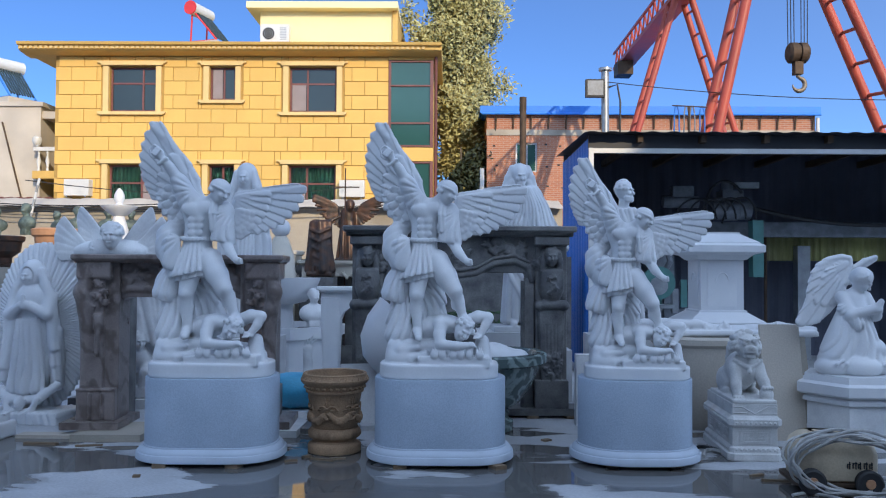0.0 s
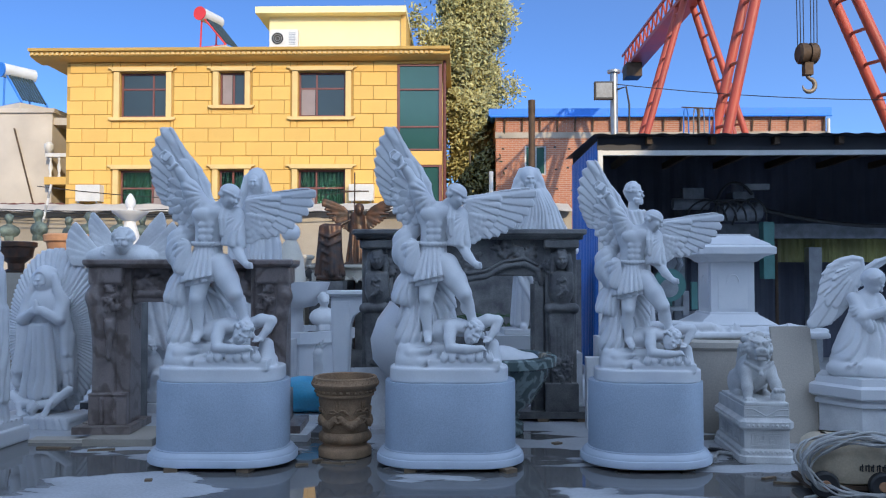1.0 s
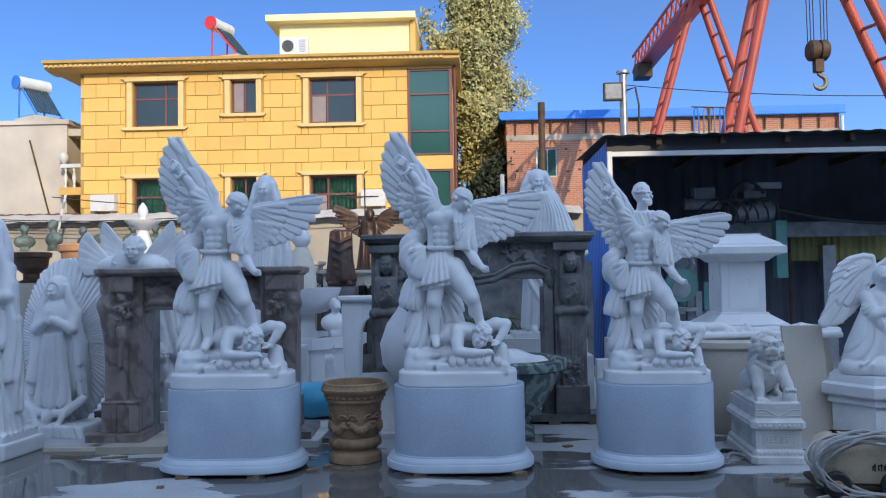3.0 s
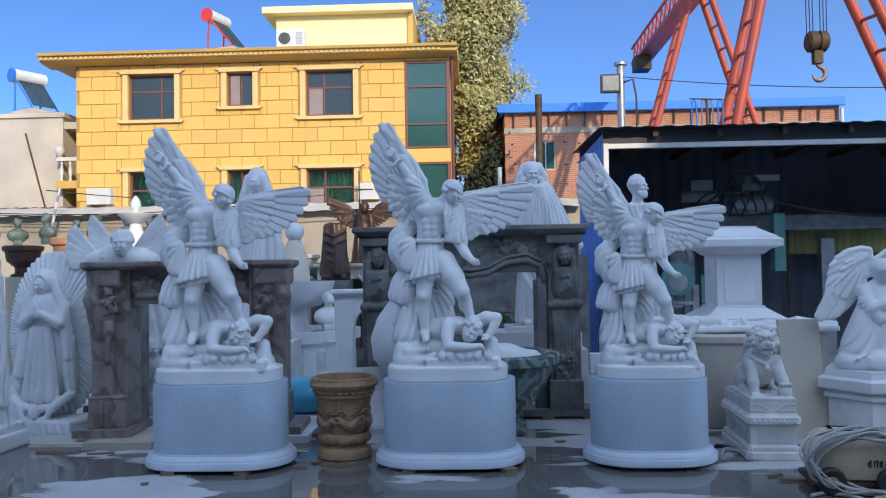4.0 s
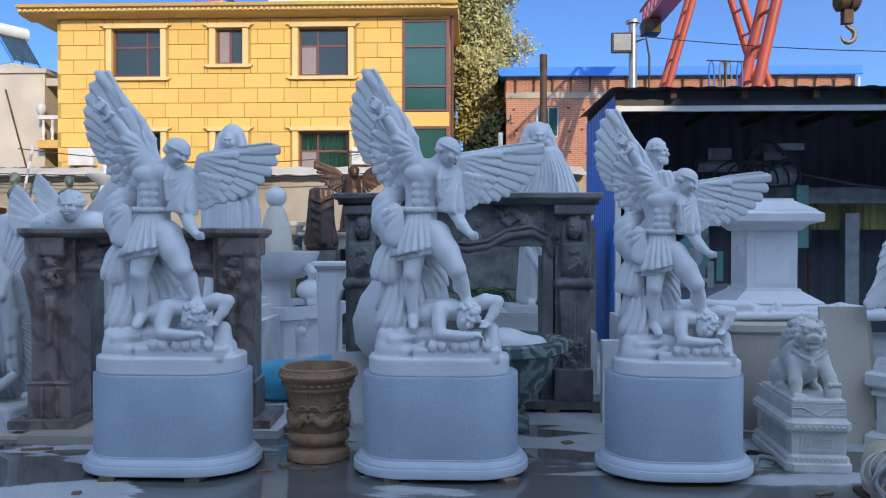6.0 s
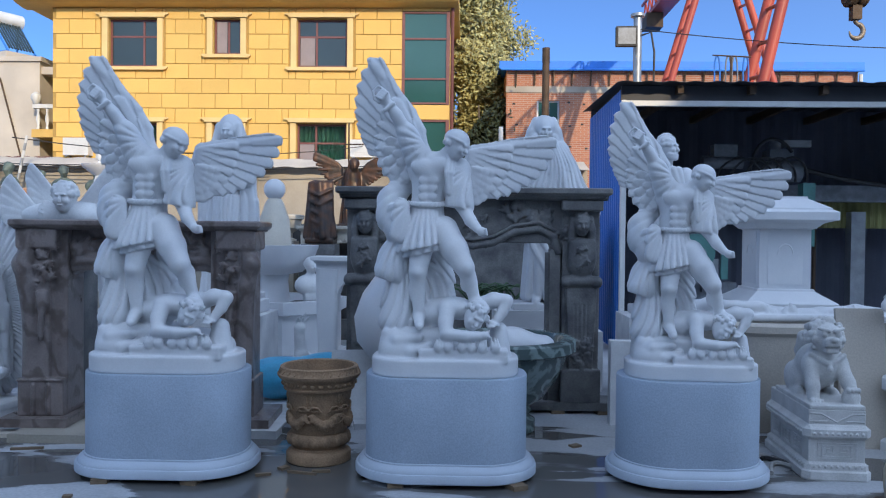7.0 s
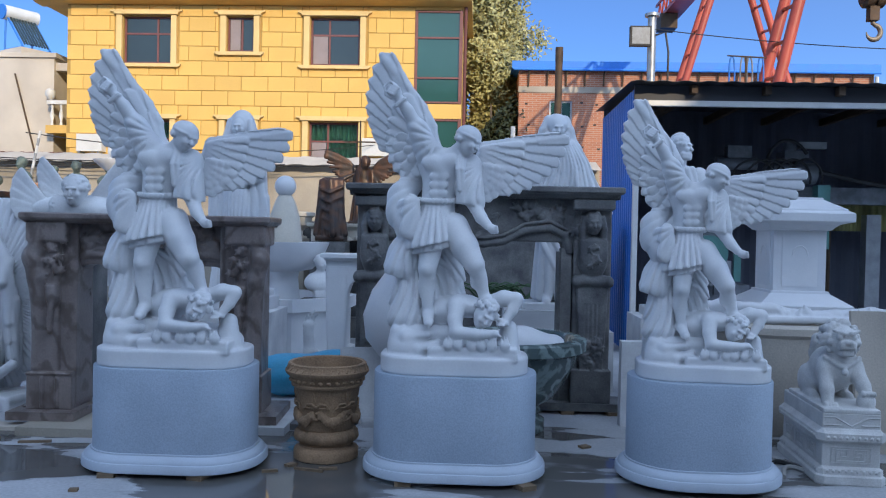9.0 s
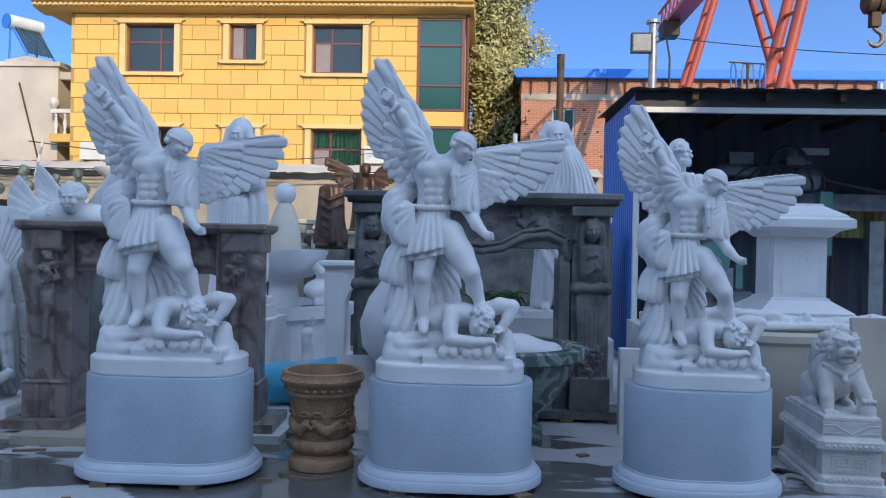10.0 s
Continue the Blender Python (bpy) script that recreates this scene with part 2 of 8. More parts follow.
# ---- shaping helpers ----
def mesh_of(name, bm, material_, smooth=False, bevel=0.0):
    me = bpy.data.meshes.new(name)
    if bevel:
        bmesh.ops.bevel(bm, geom=[e for e in bm.edges if len(e.link_faces) == 2 and e.calc_face_angle(0) > 0.6], offset=bevel, segments=2, affect="EDGES", clamp_overlap=True)
    bmesh.ops.recalc_face_normals(bm, faces=bm.faces)
    bm.to_mesh(me)
    bm.free()
    if smooth:
        me.shade_smooth()
        me.set_sharp_from_angle(angle=radians(38))
    me.materials.append(material_)
    return me


def part(name, bm, material_, parent=None, label="", smooth=False, bevel=0.0):
    ob = new(name, bm if isinstance(bm, bpy.types.Mesh) else mesh_of(name, bm, material_, smooth, bevel))
    ob.parent = parent
    return tagged(ob, label) if label else ob


def empty(name, x=0, y=0, z=0, turn=0, label="", category="", group="", kind=""):
    ob = new(name)
    ob.empty_display_size = 0.1
    ob.matrix_world = pose(x, y, z, 0, 0, turn)
    return tagged(ob, label, category, group, kind)


def box(bm, x0, x1, y0, y1, z0, z1, m=None):
    vs = [bm.verts.new((x, y, z)) for x in (x0, x1) for y in (y0, y1) for z in (z0, z1)]
    for f in ((0, 1, 3, 2), (4, 6, 7, 5), (0, 4, 5, 1), (2, 3, 7, 6), (0, 2, 6, 4), (1, 5, 7, 3)):
        bm.faces.new([vs[i] for i in f])
    if m is not None:
        for v in vs:
            v.co = m @ v.co
    return bm


def boxed(*a, m=None):
    return box(bmesh.new(), *a, m=m)


def loft(bm, rings, closed=True, caps=True):
    """Joins rings of points, one after another."""
    rows = [[bm.verts.new(p) for p in ring] for ring in rings]
    n = len(rows[0])
    for a, b in zip(rows, rows[1:]):
        for i in range(n if closed else n - 1):
            bm.faces.new((a[i], a[(i + 1) % n], b[(i + 1) % n], b[i]))
    if caps and closed:
        bm.faces.new(rows[0][::-1])
        bm.faces.new(rows[-1])
    return bm


def lathe(profile, n=40, at=(0, 0, 0), bm=None, wave=0.0, waves=12, z_from=0, z_to=9):
    bm = bm or bmesh.new()
    rings = []
    for r, z in profile:
        ring = []
        for i in range(n):
            a = 2 * math.pi * i / n
            rr = r * (1 + (wave * math.cos(waves * a) if z_from <= z <= z_to else 0))
            ring.append((at[0] + rr * math.cos(a), at[1] + rr * math.sin(a), at[2] + z))
        rings.append(ring)
    return loft(bm, rings)


def oval(hw, hd, r, z, n=10):
    """A rounded rectangle at height z."""
    r = min(r, hw, hd)
    pts = []
    for cx, cy, a0 in ((hw - r, hd - r, 0), (r - hw, hd - r, 90), (r - hw, r - hd, 180), (hw - r, r - hd, 270)):
        for i in range(n + 1):
            a = radians(a0 + 90 * i / n)
            pts.append((cx + r * math.cos(a), cy + r * math.sin(a), z))
    return pts


def oval_loft(hw, hd, r, steps, n=10, bm=None):
    """steps: (how far the outline stands out, height)."""
    return loft(bm or bmesh.new(), [oval(hw + o, hd + o, r + o, z, n) for o, z in steps])


def poly_loft(sides, steps, turn=0.0, bm=None, sx=1.0, sy=1.0):
    """Regular many-sided block. steps: (radius, height)."""
    return loft(bm or bmesh.new(), [[(sx * r * math.cos(2 * math.pi * i / sides + turn), sy * r * math.sin(2 * math.pi * i / sides + turn), z) for i in range(sides)] for r, z in steps])


def tube(points, r, n=8, bm=None):
    """A round bar along points; r: one radius or one for each point."""
    bm = bm or bmesh.new()
    pts = [Vector(p) for p in points]
    rs = r if isinstance(r, (list, tuple)) else [r] * len(pts)
    rings, side = [], None
    for i, p in enumerate(pts):
        d = (pts[min(i + 1, len(pts) - 1)] - pts[max(i - 1, 0)]).normalized()
        if side is None:
            side = d.orthogonal().normalized()
        side = (side - d * side.dot(d)).normalized()
        up = d.cross(side)
        rings.append([p + rs[i] * (math.cos(2 * math.pi * k / n) * side + math.sin(2 * math.pi * k / n) * up) for k in range(n)])
    return loft(bm, rings)


def sagging(a, b, sag, n=10):
    a, b = Vector(a), Vector(b)
    return [a.lerp(b, i / n) - Vector((0, 0, sag * 4 * (i / n) * (1 - i / n))) for i in range(n + 1)]


def extruded(outline, y0, y1, bm=None):
    """An outline in x and z, from y0 to y1."""
    return loft(bm or bmesh.new(), [[(x, y0, z) for x, z in outline], [(x, y1, z) for x, z in outline]])


def wavy_sheet(x0, x1, y0, y1, z0, z1, pitch=0.2, depth=0.03, along="x"):
    """Corrugated sheet that stands (y0 == y1) or lies, as a thin solid."""
    bm = bmesh.new()
    length = (x1 - x0) if along == "x" else (y1 - y0)
    n = max(2, int(length / pitch) * 4)
    rows = []
    for th in (0, 0.004):
        for end in (0, 1):
            row = []
            for i in range(n + 1):
                s, w = i / n, (depth if i % 4 in (1, 2) else 0.0)
                if y0 == y1:
                    row.append(bm.verts.new((x0 + s * (x1 - x0), y0 - w + th, z1 if end else z0)))
                elif x0 == x1:
                    row.append(bm.verts.new((x0 - w + th, y0 + s * (y1 - y0), z1 if end else z0)))
                else:
                    row.append(bm.verts.new((x0 + s * (x1 - x0), y1 if end else y0, (z1 if end else z0) + w + th)))
            rows.append(row)
    for a, b in ((0, 1), (3, 2), (2, 0), (1, 3)):
        for i in range(n):
            bm.faces.new((rows[a][i], rows[a][i + 1], rows[b][i + 1], rows[b][i]))
    return bm


class Clay:
    """A solid shaped from soft forms on a grid and skinned as one mesh."""

    def __init__(self, lo, hi, h):
        self.lo, self.h = np.array(lo, np.float32), h
        n = np.ceil((np.array(hi) - np.array(lo)) / h).astype(int) + 1
        self.n = n
        self.ax = [self.lo[i] + h * np.arange(n[i], dtype=np.float32) for i in range(3)]
        self.d = np.full(n, 0.2, np.float32)

    def window(self, lo, hi):
        s = []
        for i in range(3):
            a = max(0, int((lo[i] - self.lo[i]) / self.h))
            b = min(self.n[i], int((hi[i] - self.lo[i]) / self.h) + 2)
            if b <= a:
                return None, None
            s.append(slice(a, b))
        s = tuple(s)
        x, y, z = (self.ax[i][s[i]] for i in range(3))
        return s, (x[:, None, None], y[None, :, None], z[None, None, :])

    def blend(self, s, d, k, cut=False):
        a = self.d[s]
        if cut:
            hh = np.clip(0.5 - 0.5 * (a + d) / k, 0, 1)
            self.d[s] = a * (1 - hh) - d * hh + k * hh * (1 - hh)
        else:
            hh = np.clip(0.5 + 0.5 * (a - d) / k, 0, 1)
            self.d[s] = a * (1 - hh) + d * hh - k * hh * (1 - hh)
        return self

    def cap(self, a, b, ra, rb=None, k=0.02, cut=False):
        rb = ra if rb is None else rb
        a, b = np.array(a, np.float32), np.array(b, np.float32)
        m = max(ra, rb) + 2 * k + 2 * self.h
        s, p = self.window(np.minimum(a, b) - m, np.maximum(a, b) + m)
        if s is None:
            return self
        ab = b - a
        q = [p[i] - a[i] for i in range(3)]
        t = np.clip((q[0] * ab[0] + q[1] * ab[1] + q[2] * ab[2]) / max(1e-9, float(ab @ ab)), 0, 1)
        d = np.sqrt(sum((q[i] - t * ab[i]) ** 2 for i in range(3))) - (ra + (rb - ra) * t)
        return self.blend(s, d, k, cut)

    def path(self, pts, r0, r1=None, k=0.02):
        r1 = r0 if r1 is None else r1
        n = len(pts) - 1
        for i in range(n):
            self.cap(pts[i], pts[i + 1], r0 + (r1 - r0) * i / n, r0 + (r1 - r0) * (i + 1) / n, k)
        return self

    def egg(self, c, r, turn=(0, 0, 0), k=0.02, cut=False):
        r = np.array((r, r, r) if isinstance(r, (int, float)) else r, np.float32)
        c = np.array(c, np.float32)
        m = float(r.max()) + 2 * k + 2 * self.h
        s, p = self.window(c - m, c + m)
        if s is None:
            return self
        rot = np.array(Euler([radians(v) for v in turn]).to_matrix(), np.float32).T
        q = [p[i] - c[i] for i in range(3)]
        q = [rot[i, 0] * q[0] + rot[i, 1] * q[1] + rot[i, 2] * q[2] for i in range(3)]
        k0 = np.sqrt(sum((q[i] / r[i]) ** 2 for i in range(3)))
        k1 = np.sqrt(sum((q[i] / r[i] ** 2) ** 2 for i in range(3))) + 1e-6
        return self.blend(s, k0 * (k0 - 1) / k1, k, cut)

    def slab(self, c, half, rad=0.01, turn=(0, 0, 0), k=0.01, cut=False):
        c, half = np.array(c, np.float32), np.array(half, np.float32)
        m = float(np.sqrt((half ** 2).sum())) + 2 * k + 2 * self.h
        s, p = self.window(c - m, c + m)
        if s is None:
            return self
        rot = np.array(Euler([radians(v) for v in turn]).to_matrix(), np.float32).T
        q = [p[i] - c[i] for i in range(3)]
        q = [np.abs(rot[i, 0] * q[0] + rot[i, 1] * q[1] + rot[i, 2] * q[2]) - (half[i] - rad) for i in range(3)]
        d = np.sqrt(sum(np.maximum(v, 0) ** 2 for v in q)) + np.minimum(np.maximum(q[0], np.maximum(q[1], q[2])), 0) - rad
        return self.blend(s, d, k, cut)

    def feather(self, a, b, w, th, normal=(0, -1, 0), k=0.004):
        """A long flat blade from a to b."""
        a, b = np.array(a, np.float32), np.array(b, np.float32)
        m = w + 2 * k + 2 * self.h
        s, p = self.window(np.minimum(a, b) - m, np.maximum(a, b) + m)
        if s is None:
            return self
        u = (b - a)
        ln = float(np.sqrt(u @ u))
        u = u / ln
        nn = np.array(normal, np.float32)
        nn = nn - u * (nn @ u)
        nn /= np.sqrt(nn @ nn)
        v = np.cross(nn, u)
        q = [p[i] - a[i] for i in range(3)]
        qu, qv, qn = (sum(q[i] * e[i] for i in range(3)) for e in (u, v, nn))
        over = np.maximum(np.maximum(-qu, qu - ln), 0)
        r = (w, w, th)
        e = (over, qv, qn)
        k0 = np.sqrt(sum((e[i] / r[i]) ** 2 for i in range(3)))
        k1 = np.sqrt(sum((e[i] / r[i] ** 2) ** 2 for i in range(3))) + 1e-6
        return self.blend(s, np.where(k0 < 0.01, -th, k0 * (k0 - 1) / k1), k)

    def prism(self, hw, hd, r, z0, z1, rad=0.012, k=0.005):
        """An upright block on a rounded-rectangle plan."""
        m = 0.05
        s, p = self.window((-hw - m, -hd - m, z0 - m), (hw + m, hd + m, z1 + m))
        qx, qy = np.abs(p[0]) - (hw - r), np.abs(p[1]) - (hd - r)
        flat = np.sqrt(np.maximum(qx, 0) ** 2 + np.maximum(qy, 0) ** 2) + np.minimum(np.maximum(qx, qy), 0) - r + rad
        up = np.abs(p[2] - 0.5 * (z0 + z1)) - 0.5 * (z1 - z0) + rad
        d = np.sqrt(np.maximum(flat, 0) ** 2 + np.maximum(up, 0) ** 2) + np.minimum(np.maximum(flat, up), 0) - rad
        return self.blend(s, d, k)

    def ripple(self, amount, scale, seed=0, lo=None, hi=None):
        """Uneven hand-cut surface."""
        s, p = self.window(lo if lo is not None else self.lo, hi if hi is not None else self.lo + self.h * self.n)
        x, y, z = p
        f = scale
        w = (np.sin(f * x + 1.7 * np.sin(0.6 * f * z + seed)) * np.sin(f * z * 0.9 + 1.3 * np.sin(0.7 * f * y + 2 * seed)) * np.cos(f * y * 1.1 + 1.1 * np.sin(0.8 * f * x)))
        self.d[s] += amount * w
        return self

    def fresh(self):
        """An empty solid on the same grid."""
        o = Clay(self.lo, self.lo + self.h * (self.n - 1.5), self.h)
        o.n, o.ax, o.d = self.n, self.ax, np.full(self.n, 0.2, np.float32)
        return o

    def join(self, other, k=0.006):
        return self.blend((slice(None),) * 3, other.d, k)

    def radial(self, apex, a0, step, amp, reach=(0.05, 0.15), lo=None, hi=None, saw=True, bend=0.0):
        """Folds or overlapping quills that spread from a point in the x-z plane; angles in degrees."""
        s, (x, y, z) = self.window(lo if lo is not None else self.lo, hi if hi is not None else self.lo + self.h * self.n)
        dx, dz = x - apex[0], z - apex[1]
        r = np.sqrt(dx * dx + dz * dz)
        f = (np.degrees(np.arctan2(dz, dx)) - a0 + bend * np.sin(9 * r)) / step
        w = f - np.floor(f) if saw else 0.75 * np.abs(np.sin(math.pi * f)) ** 0.8 + 0.25 * np.abs(np.sin(1.37 * math.pi * f + 0.8))
        self.d[s] -= amp * np.clip((r - reach[0]) / (reach[1] - reach[0]), 0, 1) * w
        return self

    def pleat(self, cx, cy, n, amp, z_top, z_low, lo=None, hi=None, twist=0.0, phase=0.0, wobble=0.3):
        """Rounded folds with narrow valleys round an upright axis, deeper towards z_low."""
        s, (x, y, z) = self.window(lo if lo is not None else self.lo, hi if hi is not None else self.lo + self.h * self.n)
        a = np.arctan2(x - cx, cy - y)
        u = 0.5 * n * a + twist * z + phase + wobble * np.sin(7 * z + 3 * a)
        self.d[s] -= amp * np.clip((z_top - z) / (z_top - z_low), 0, 1) * (np.abs(np.sin(u)) ** 0.7 - 0.35)
        return self

    def mesh(self, name, material_):
        d, h = self.d, self.h
        d[0], d[-1], d[:, 0], d[:, -1], d[:, :, 0], d[:, :, -1] = 0.1, 0.1, 0.1, 0.1, 0.1, 0.1
        ins = d < 0
        nx, ny, nz = (v - 1 for v in d.shape)
        count = np.zeros((nx, ny, nz), np.int8)
        corners = [(i, j, k) for i in (0, 1) for j in (0, 1) for k in (0, 1)]
        for i, j, k in corners:
            count += ins[i:i + nx, j:j + ny, k:k + nz]
        cells = np.argwhere((count > 0) & (count < 8))
        index = np.full((nx, ny, nz), -1, np.int32)
        index[cells[:, 0], cells[:, 1], cells[:, 2]] = np.arange(len(cells))
        total, hits = np.zeros((len(cells), 3), np.float32), np.zeros((len(cells), 1), np.float32)
        for c in corners:
            for axis in range(3):
                if c[axis]:
                    continue
                e = list(c)
                e[axis] = 1
                pa, pb = cells + c, cells + e
                da, db = d[pa[:, 0], pa[:, 1], pa[:, 2]], d[pb[:, 0], pb[:, 1], pb[:, 2]]
                on = (da < 0) != (db < 0)
                t = np.where(on, da / np.where(on, da - db, 1), 0)
                q = pa.astype(np.float32)
                q[:, axis] += t
                total += q * on[:, None]
                hits += on[:, None]
        verts = self.lo + h * total / hits
        quads = []
        for axis in range(3):
            u, v = (axis + 1) % 3, (axis + 2) % 3
            sa = [slice(None)] * 3
            sb = [slice(None)] * 3
            sa[axis], sb[axis] = slice(0, -1), slice(1, None)
            a, b = ins[tuple(sa)], ins[tuple(sb)]
            for flip in (False, True):
                at = np.argwhere((a & ~b) if not flip else (~a & b))
                at = at[(at[:, u] > 0) & (at[:, v] > 0) & (at[:, u] < (nx, ny, nz)[u]) & (at[:, v] < (nx, ny, nz)[v])]
                ring = []
                for du, dv in ((1, 1), (0, 1), (0, 0), (1, 0)):
                    c = at.copy()
                    c[:, u] -= du
                    c[:, v] -= dv
                    ring.append(index[c[:, 0], c[:, 1], c[:, 2]])
                quads.append(np.stack(ring[::-1] if flip else ring, 1))
        quads = np.concatenate(quads)
        quads = quads[(quads >= 0).all(1)]
        me = bpy.data.meshes.new(name)
        me.vertices.add(len(verts))
        me.vertices.foreach_set("co", verts.ravel())
        me.loops.add(quads.size)
        me.loops.foreach_set("vertex_index", quads.ravel().astype(np.int32))
        me.polygons.add(len(quads))
        me.polygons.foreach_set("loop_start", np.arange(0, quads.size, 4, dtype=np.int32))
        me.update(calc_edges=True)
        me.validate()
        me.shade_smooth()
        me.materials.append(material_)
        return me


# ---- the setting ----
tagged(part("ground", boxed(-700, 700, -700, 900, -0.5, 0.0), GROUND), "stone-dusted concrete yard with wet patches and puddles", "ground", kind="structure")

# the tall workshop behind the camera that keeps the yard in shade
shade_house = empty("workshop_building", 0, -19, 0, label="tall plain rendered workshop building behind the yard", category="building")
part("wall", boxed(-34, 16.0, -5, 5, 0, 13.5), CONCRETE, shade_house)
part("roof", boxed(-34.2, 16.0, -5.02, 5.02, 13.5, 13.65), GALV, shade_house)
part("tall_wing", boxed(16.0, 44, -5, 5, 0, 16.5), CONCRETE, shade_house)


def rect_minus(rect, holes):
    """Splits x0, x1, z0, z1 round the holes."""
    out = [rect]
    for hx0, hx1, hz0, hz1 in holes:
        nxt = []
        for x0, x1, z0, z1 in out:
            if hx0 >= x1 or hx1 <= x0 or hz0 >= z1 or hz1 <= z0:
                nxt.append((x0, x1, z0, z1))
                continue
            if x0 < hx0:
                nxt.append((x0, hx0, z0, z1))
            if hx1 < x1:
                nxt.append((hx1, x1, z0, z1))
            if z0 < hz0:
                nxt.append((max(x0, hx0), min(x1, hx1), z0, hz0))
            if hz1 < z1:
                nxt.append((max(x0, hx0), min(x1, hx1), hz1, z1))
        out = nxt
    return [r for r in out if r[1] - r[0] > 0.02 and r[3] - r[2] > 0.02]


# ---- the yellow house ----
HX0, HX1, HY, HTOP = -12.62, -0.52, 25.0, 8.36
house = empty("house", -6.5, HY, 0, label="yellow two-storey rendered house with blockwork joints and ochre cornice", category="house")
HOLES = [(x0, x1, z0, z1) for x0, x1 in ((-10.88, -9.40), (-7.67, -6.86), (-5.12, -3.62)) for z0, z1 in ((6.60, 8.03), (3.30, 4.88))]
HOLES[2] = (-7.67, -6.86, 6.98, 8.03)
BAY = [(-1.95, HX1 + 0.1, 5.47, 8.26), (-1.95, HX1 + 0.1, 2.6, 5.02)]
bm = bmesh.new()
for x0, x1, z0, z1 in rect_minus((HX0, HX1, 0, HTOP), HOLES + BAY):
    box(bm, x0 + 6.5, x1 + 6.5, 0.03, 0.33, z0, z1)
part("wall", bm, YELLOW_JOINT, house)
part("side_wall", boxed(HX0 + 6.5, HX0 + 6.8, 0.33, 9, 0, HTOP), YELLOW, house)
part("side_wall", boxed(HX1 + 6.2, HX1 + 6.46, 0.9, 9, 0, HTOP), YELLOW, house)
part("back_wall", boxed(HX0 + 6.5, HX1 + 6.5, 9, 9.3, 0, HTOP), YELLOW, house)
part("floor_slab", boxed(HX0 + 6.8, HX1 + 6.2, 0.4, 9, 5.1, 5.3), CONCRETE, house)
# moulded cornice with a row of small beads
bm = bmesh.new()
prof = [(0.0, 8.36), (0.35, 8.37), (0.72, 8.42), (0.80, 8.46), (0.80, 8.56), (0.92, 8.58), (0.95, 8.66), (0.0, 8.72)]
loft(bm, [[(x + 6.5, 0.3 - o, z) for o, z in prof] for x in (HX0 - 0.95, HX1 + 0.26)])
box(bm, HX0 - 0.95 + 6.5, HX1 + 0.26 + 6.5, 0.3, 9.8, 8.44, 8.70)
part("cornice", bm, OCHRE, house)
bm = bmesh.new()
for i in range(int(12.9 / 0.16)):
    x = HX0 - 0.9 + 6.5 + i * 0.16
    box(bm, x, x + 0.09, -0.545, -0.5, 8.475, 8.55)
tagged(part("dentil_band", bm, CREAM_TRIM, house), kind="stuff")
part("lower_cornice", loft(bmesh.new(), [[(x, y, z) for y, z in ((3.0, 7.75), (2.6, 7.78), (2.4, 7.9), (2.4, 8.02), (3.0, 8.05))] for x in (HX0 + 5.75, HX0 + 6.5)]), OCHRE, house)


def house_window(x0, x1, z0, z1, curtain=False, split=0.68, screen=0):
    ob = part("window", extruded([(x0 - 0.24, z1 + 0.03), (x1 + 0.24, z1 + 0.03), (x1 + 0.26, z1 + 0.09), (x1 + 0.37, z1 + 0.12), (x1 + 0.37, z1 + 0.16), (x0 - 0.37, z1 + 0.16), (x0 - 0.37, z1 + 0.12), (x0 - 0.26, z1 + 0.09)], -0.10, 0.04), CREAM_TRIM, house)
    part("window_sill", extruded([(x0 - 0.34, z0 - 0.03), (x1 + 0.34, z0 - 0.03), (x1 + 0.34, z0 - 0.08), (x1 + 0.25, z0 - 0.13), (x0 - 0.25, z0 - 0.13), (x0 - 0.34, z0 - 0.08)], -0.11, 0.04), CREAM_TRIM, ob)
    for a, b in ((x0 - 0.19, x0 - 0.02), (x1 + 0.02, x1 + 0.19)):
        part("jamb", boxed(a, b, -0.05, 0.03, z0 - 0.03, z1 + 0.02), CREAM_TRIM, ob)
    bm = bmesh.new()
    w = 0.055
    xm, zm = x0 + (x1 - x0) * split, z0 + (z1 - z0) * 0.62
    for r in ((x0, x0 + w, z0, z1), (x1 - w, x1, z0, z1), (x0 + w, x1 - w, z0, z0 + w), (x0 + w, x1 - w, z1 - w, z1), (xm, xm + w, z0 + w, z1 - w)):
        box(bm, r[0], r[1], 0.14, 0.20, r[2], r[3])
    if x1 - x0 > 1:
        box(bm, x0 + w, xm, 0.145, 0.195, zm, zm + w)
        box(bm, xm + w, x1 - w, 0.145, 0.195, zm, zm + w)
    part("window_frame", bm, FRAME_RED, ob)
    for a, b in ((x0 + w, xm), (xm + w, x1 - w)):
        part("pane", boxed(a, b, 0.165, 0.175, z0 + w, z1 - w), PANE_CLEAR if curtain else PANE, ob)
    if screen:
        a, b = (x0 + w, xm) if screen < 0 else (xm + w, x1 - w)
        part("insect_screen", boxed(a + 0.02, b - 0.02, 0.125, 0.135, z0 + w, (zm if x1 - x0 > 1 else z1 - w) - 0.01), SCREEN, ob, "pale grey insect screen")
    if curtain:
        part("curtain", wavy_sheet(x0, x1, 0.34, 0.34, z0, z1, 0.13, 0.05), CURTAIN, ob)
    return ob


PANE_CLEAR = glass("clear_window_glass", (0.75, 0.85, 0.82))
for i, (x0, x1, z0, z1) in enumerate(HOLES):
    house_window(x0 + 6.5, x1 + 6.5, z0, z1, curtain=z1 < 6, split=0.36 if i in (4, 5) else (0.5 if i in (2, 3) else 0.68), screen=(0, 1, -1, 0, -1, -1)[i])
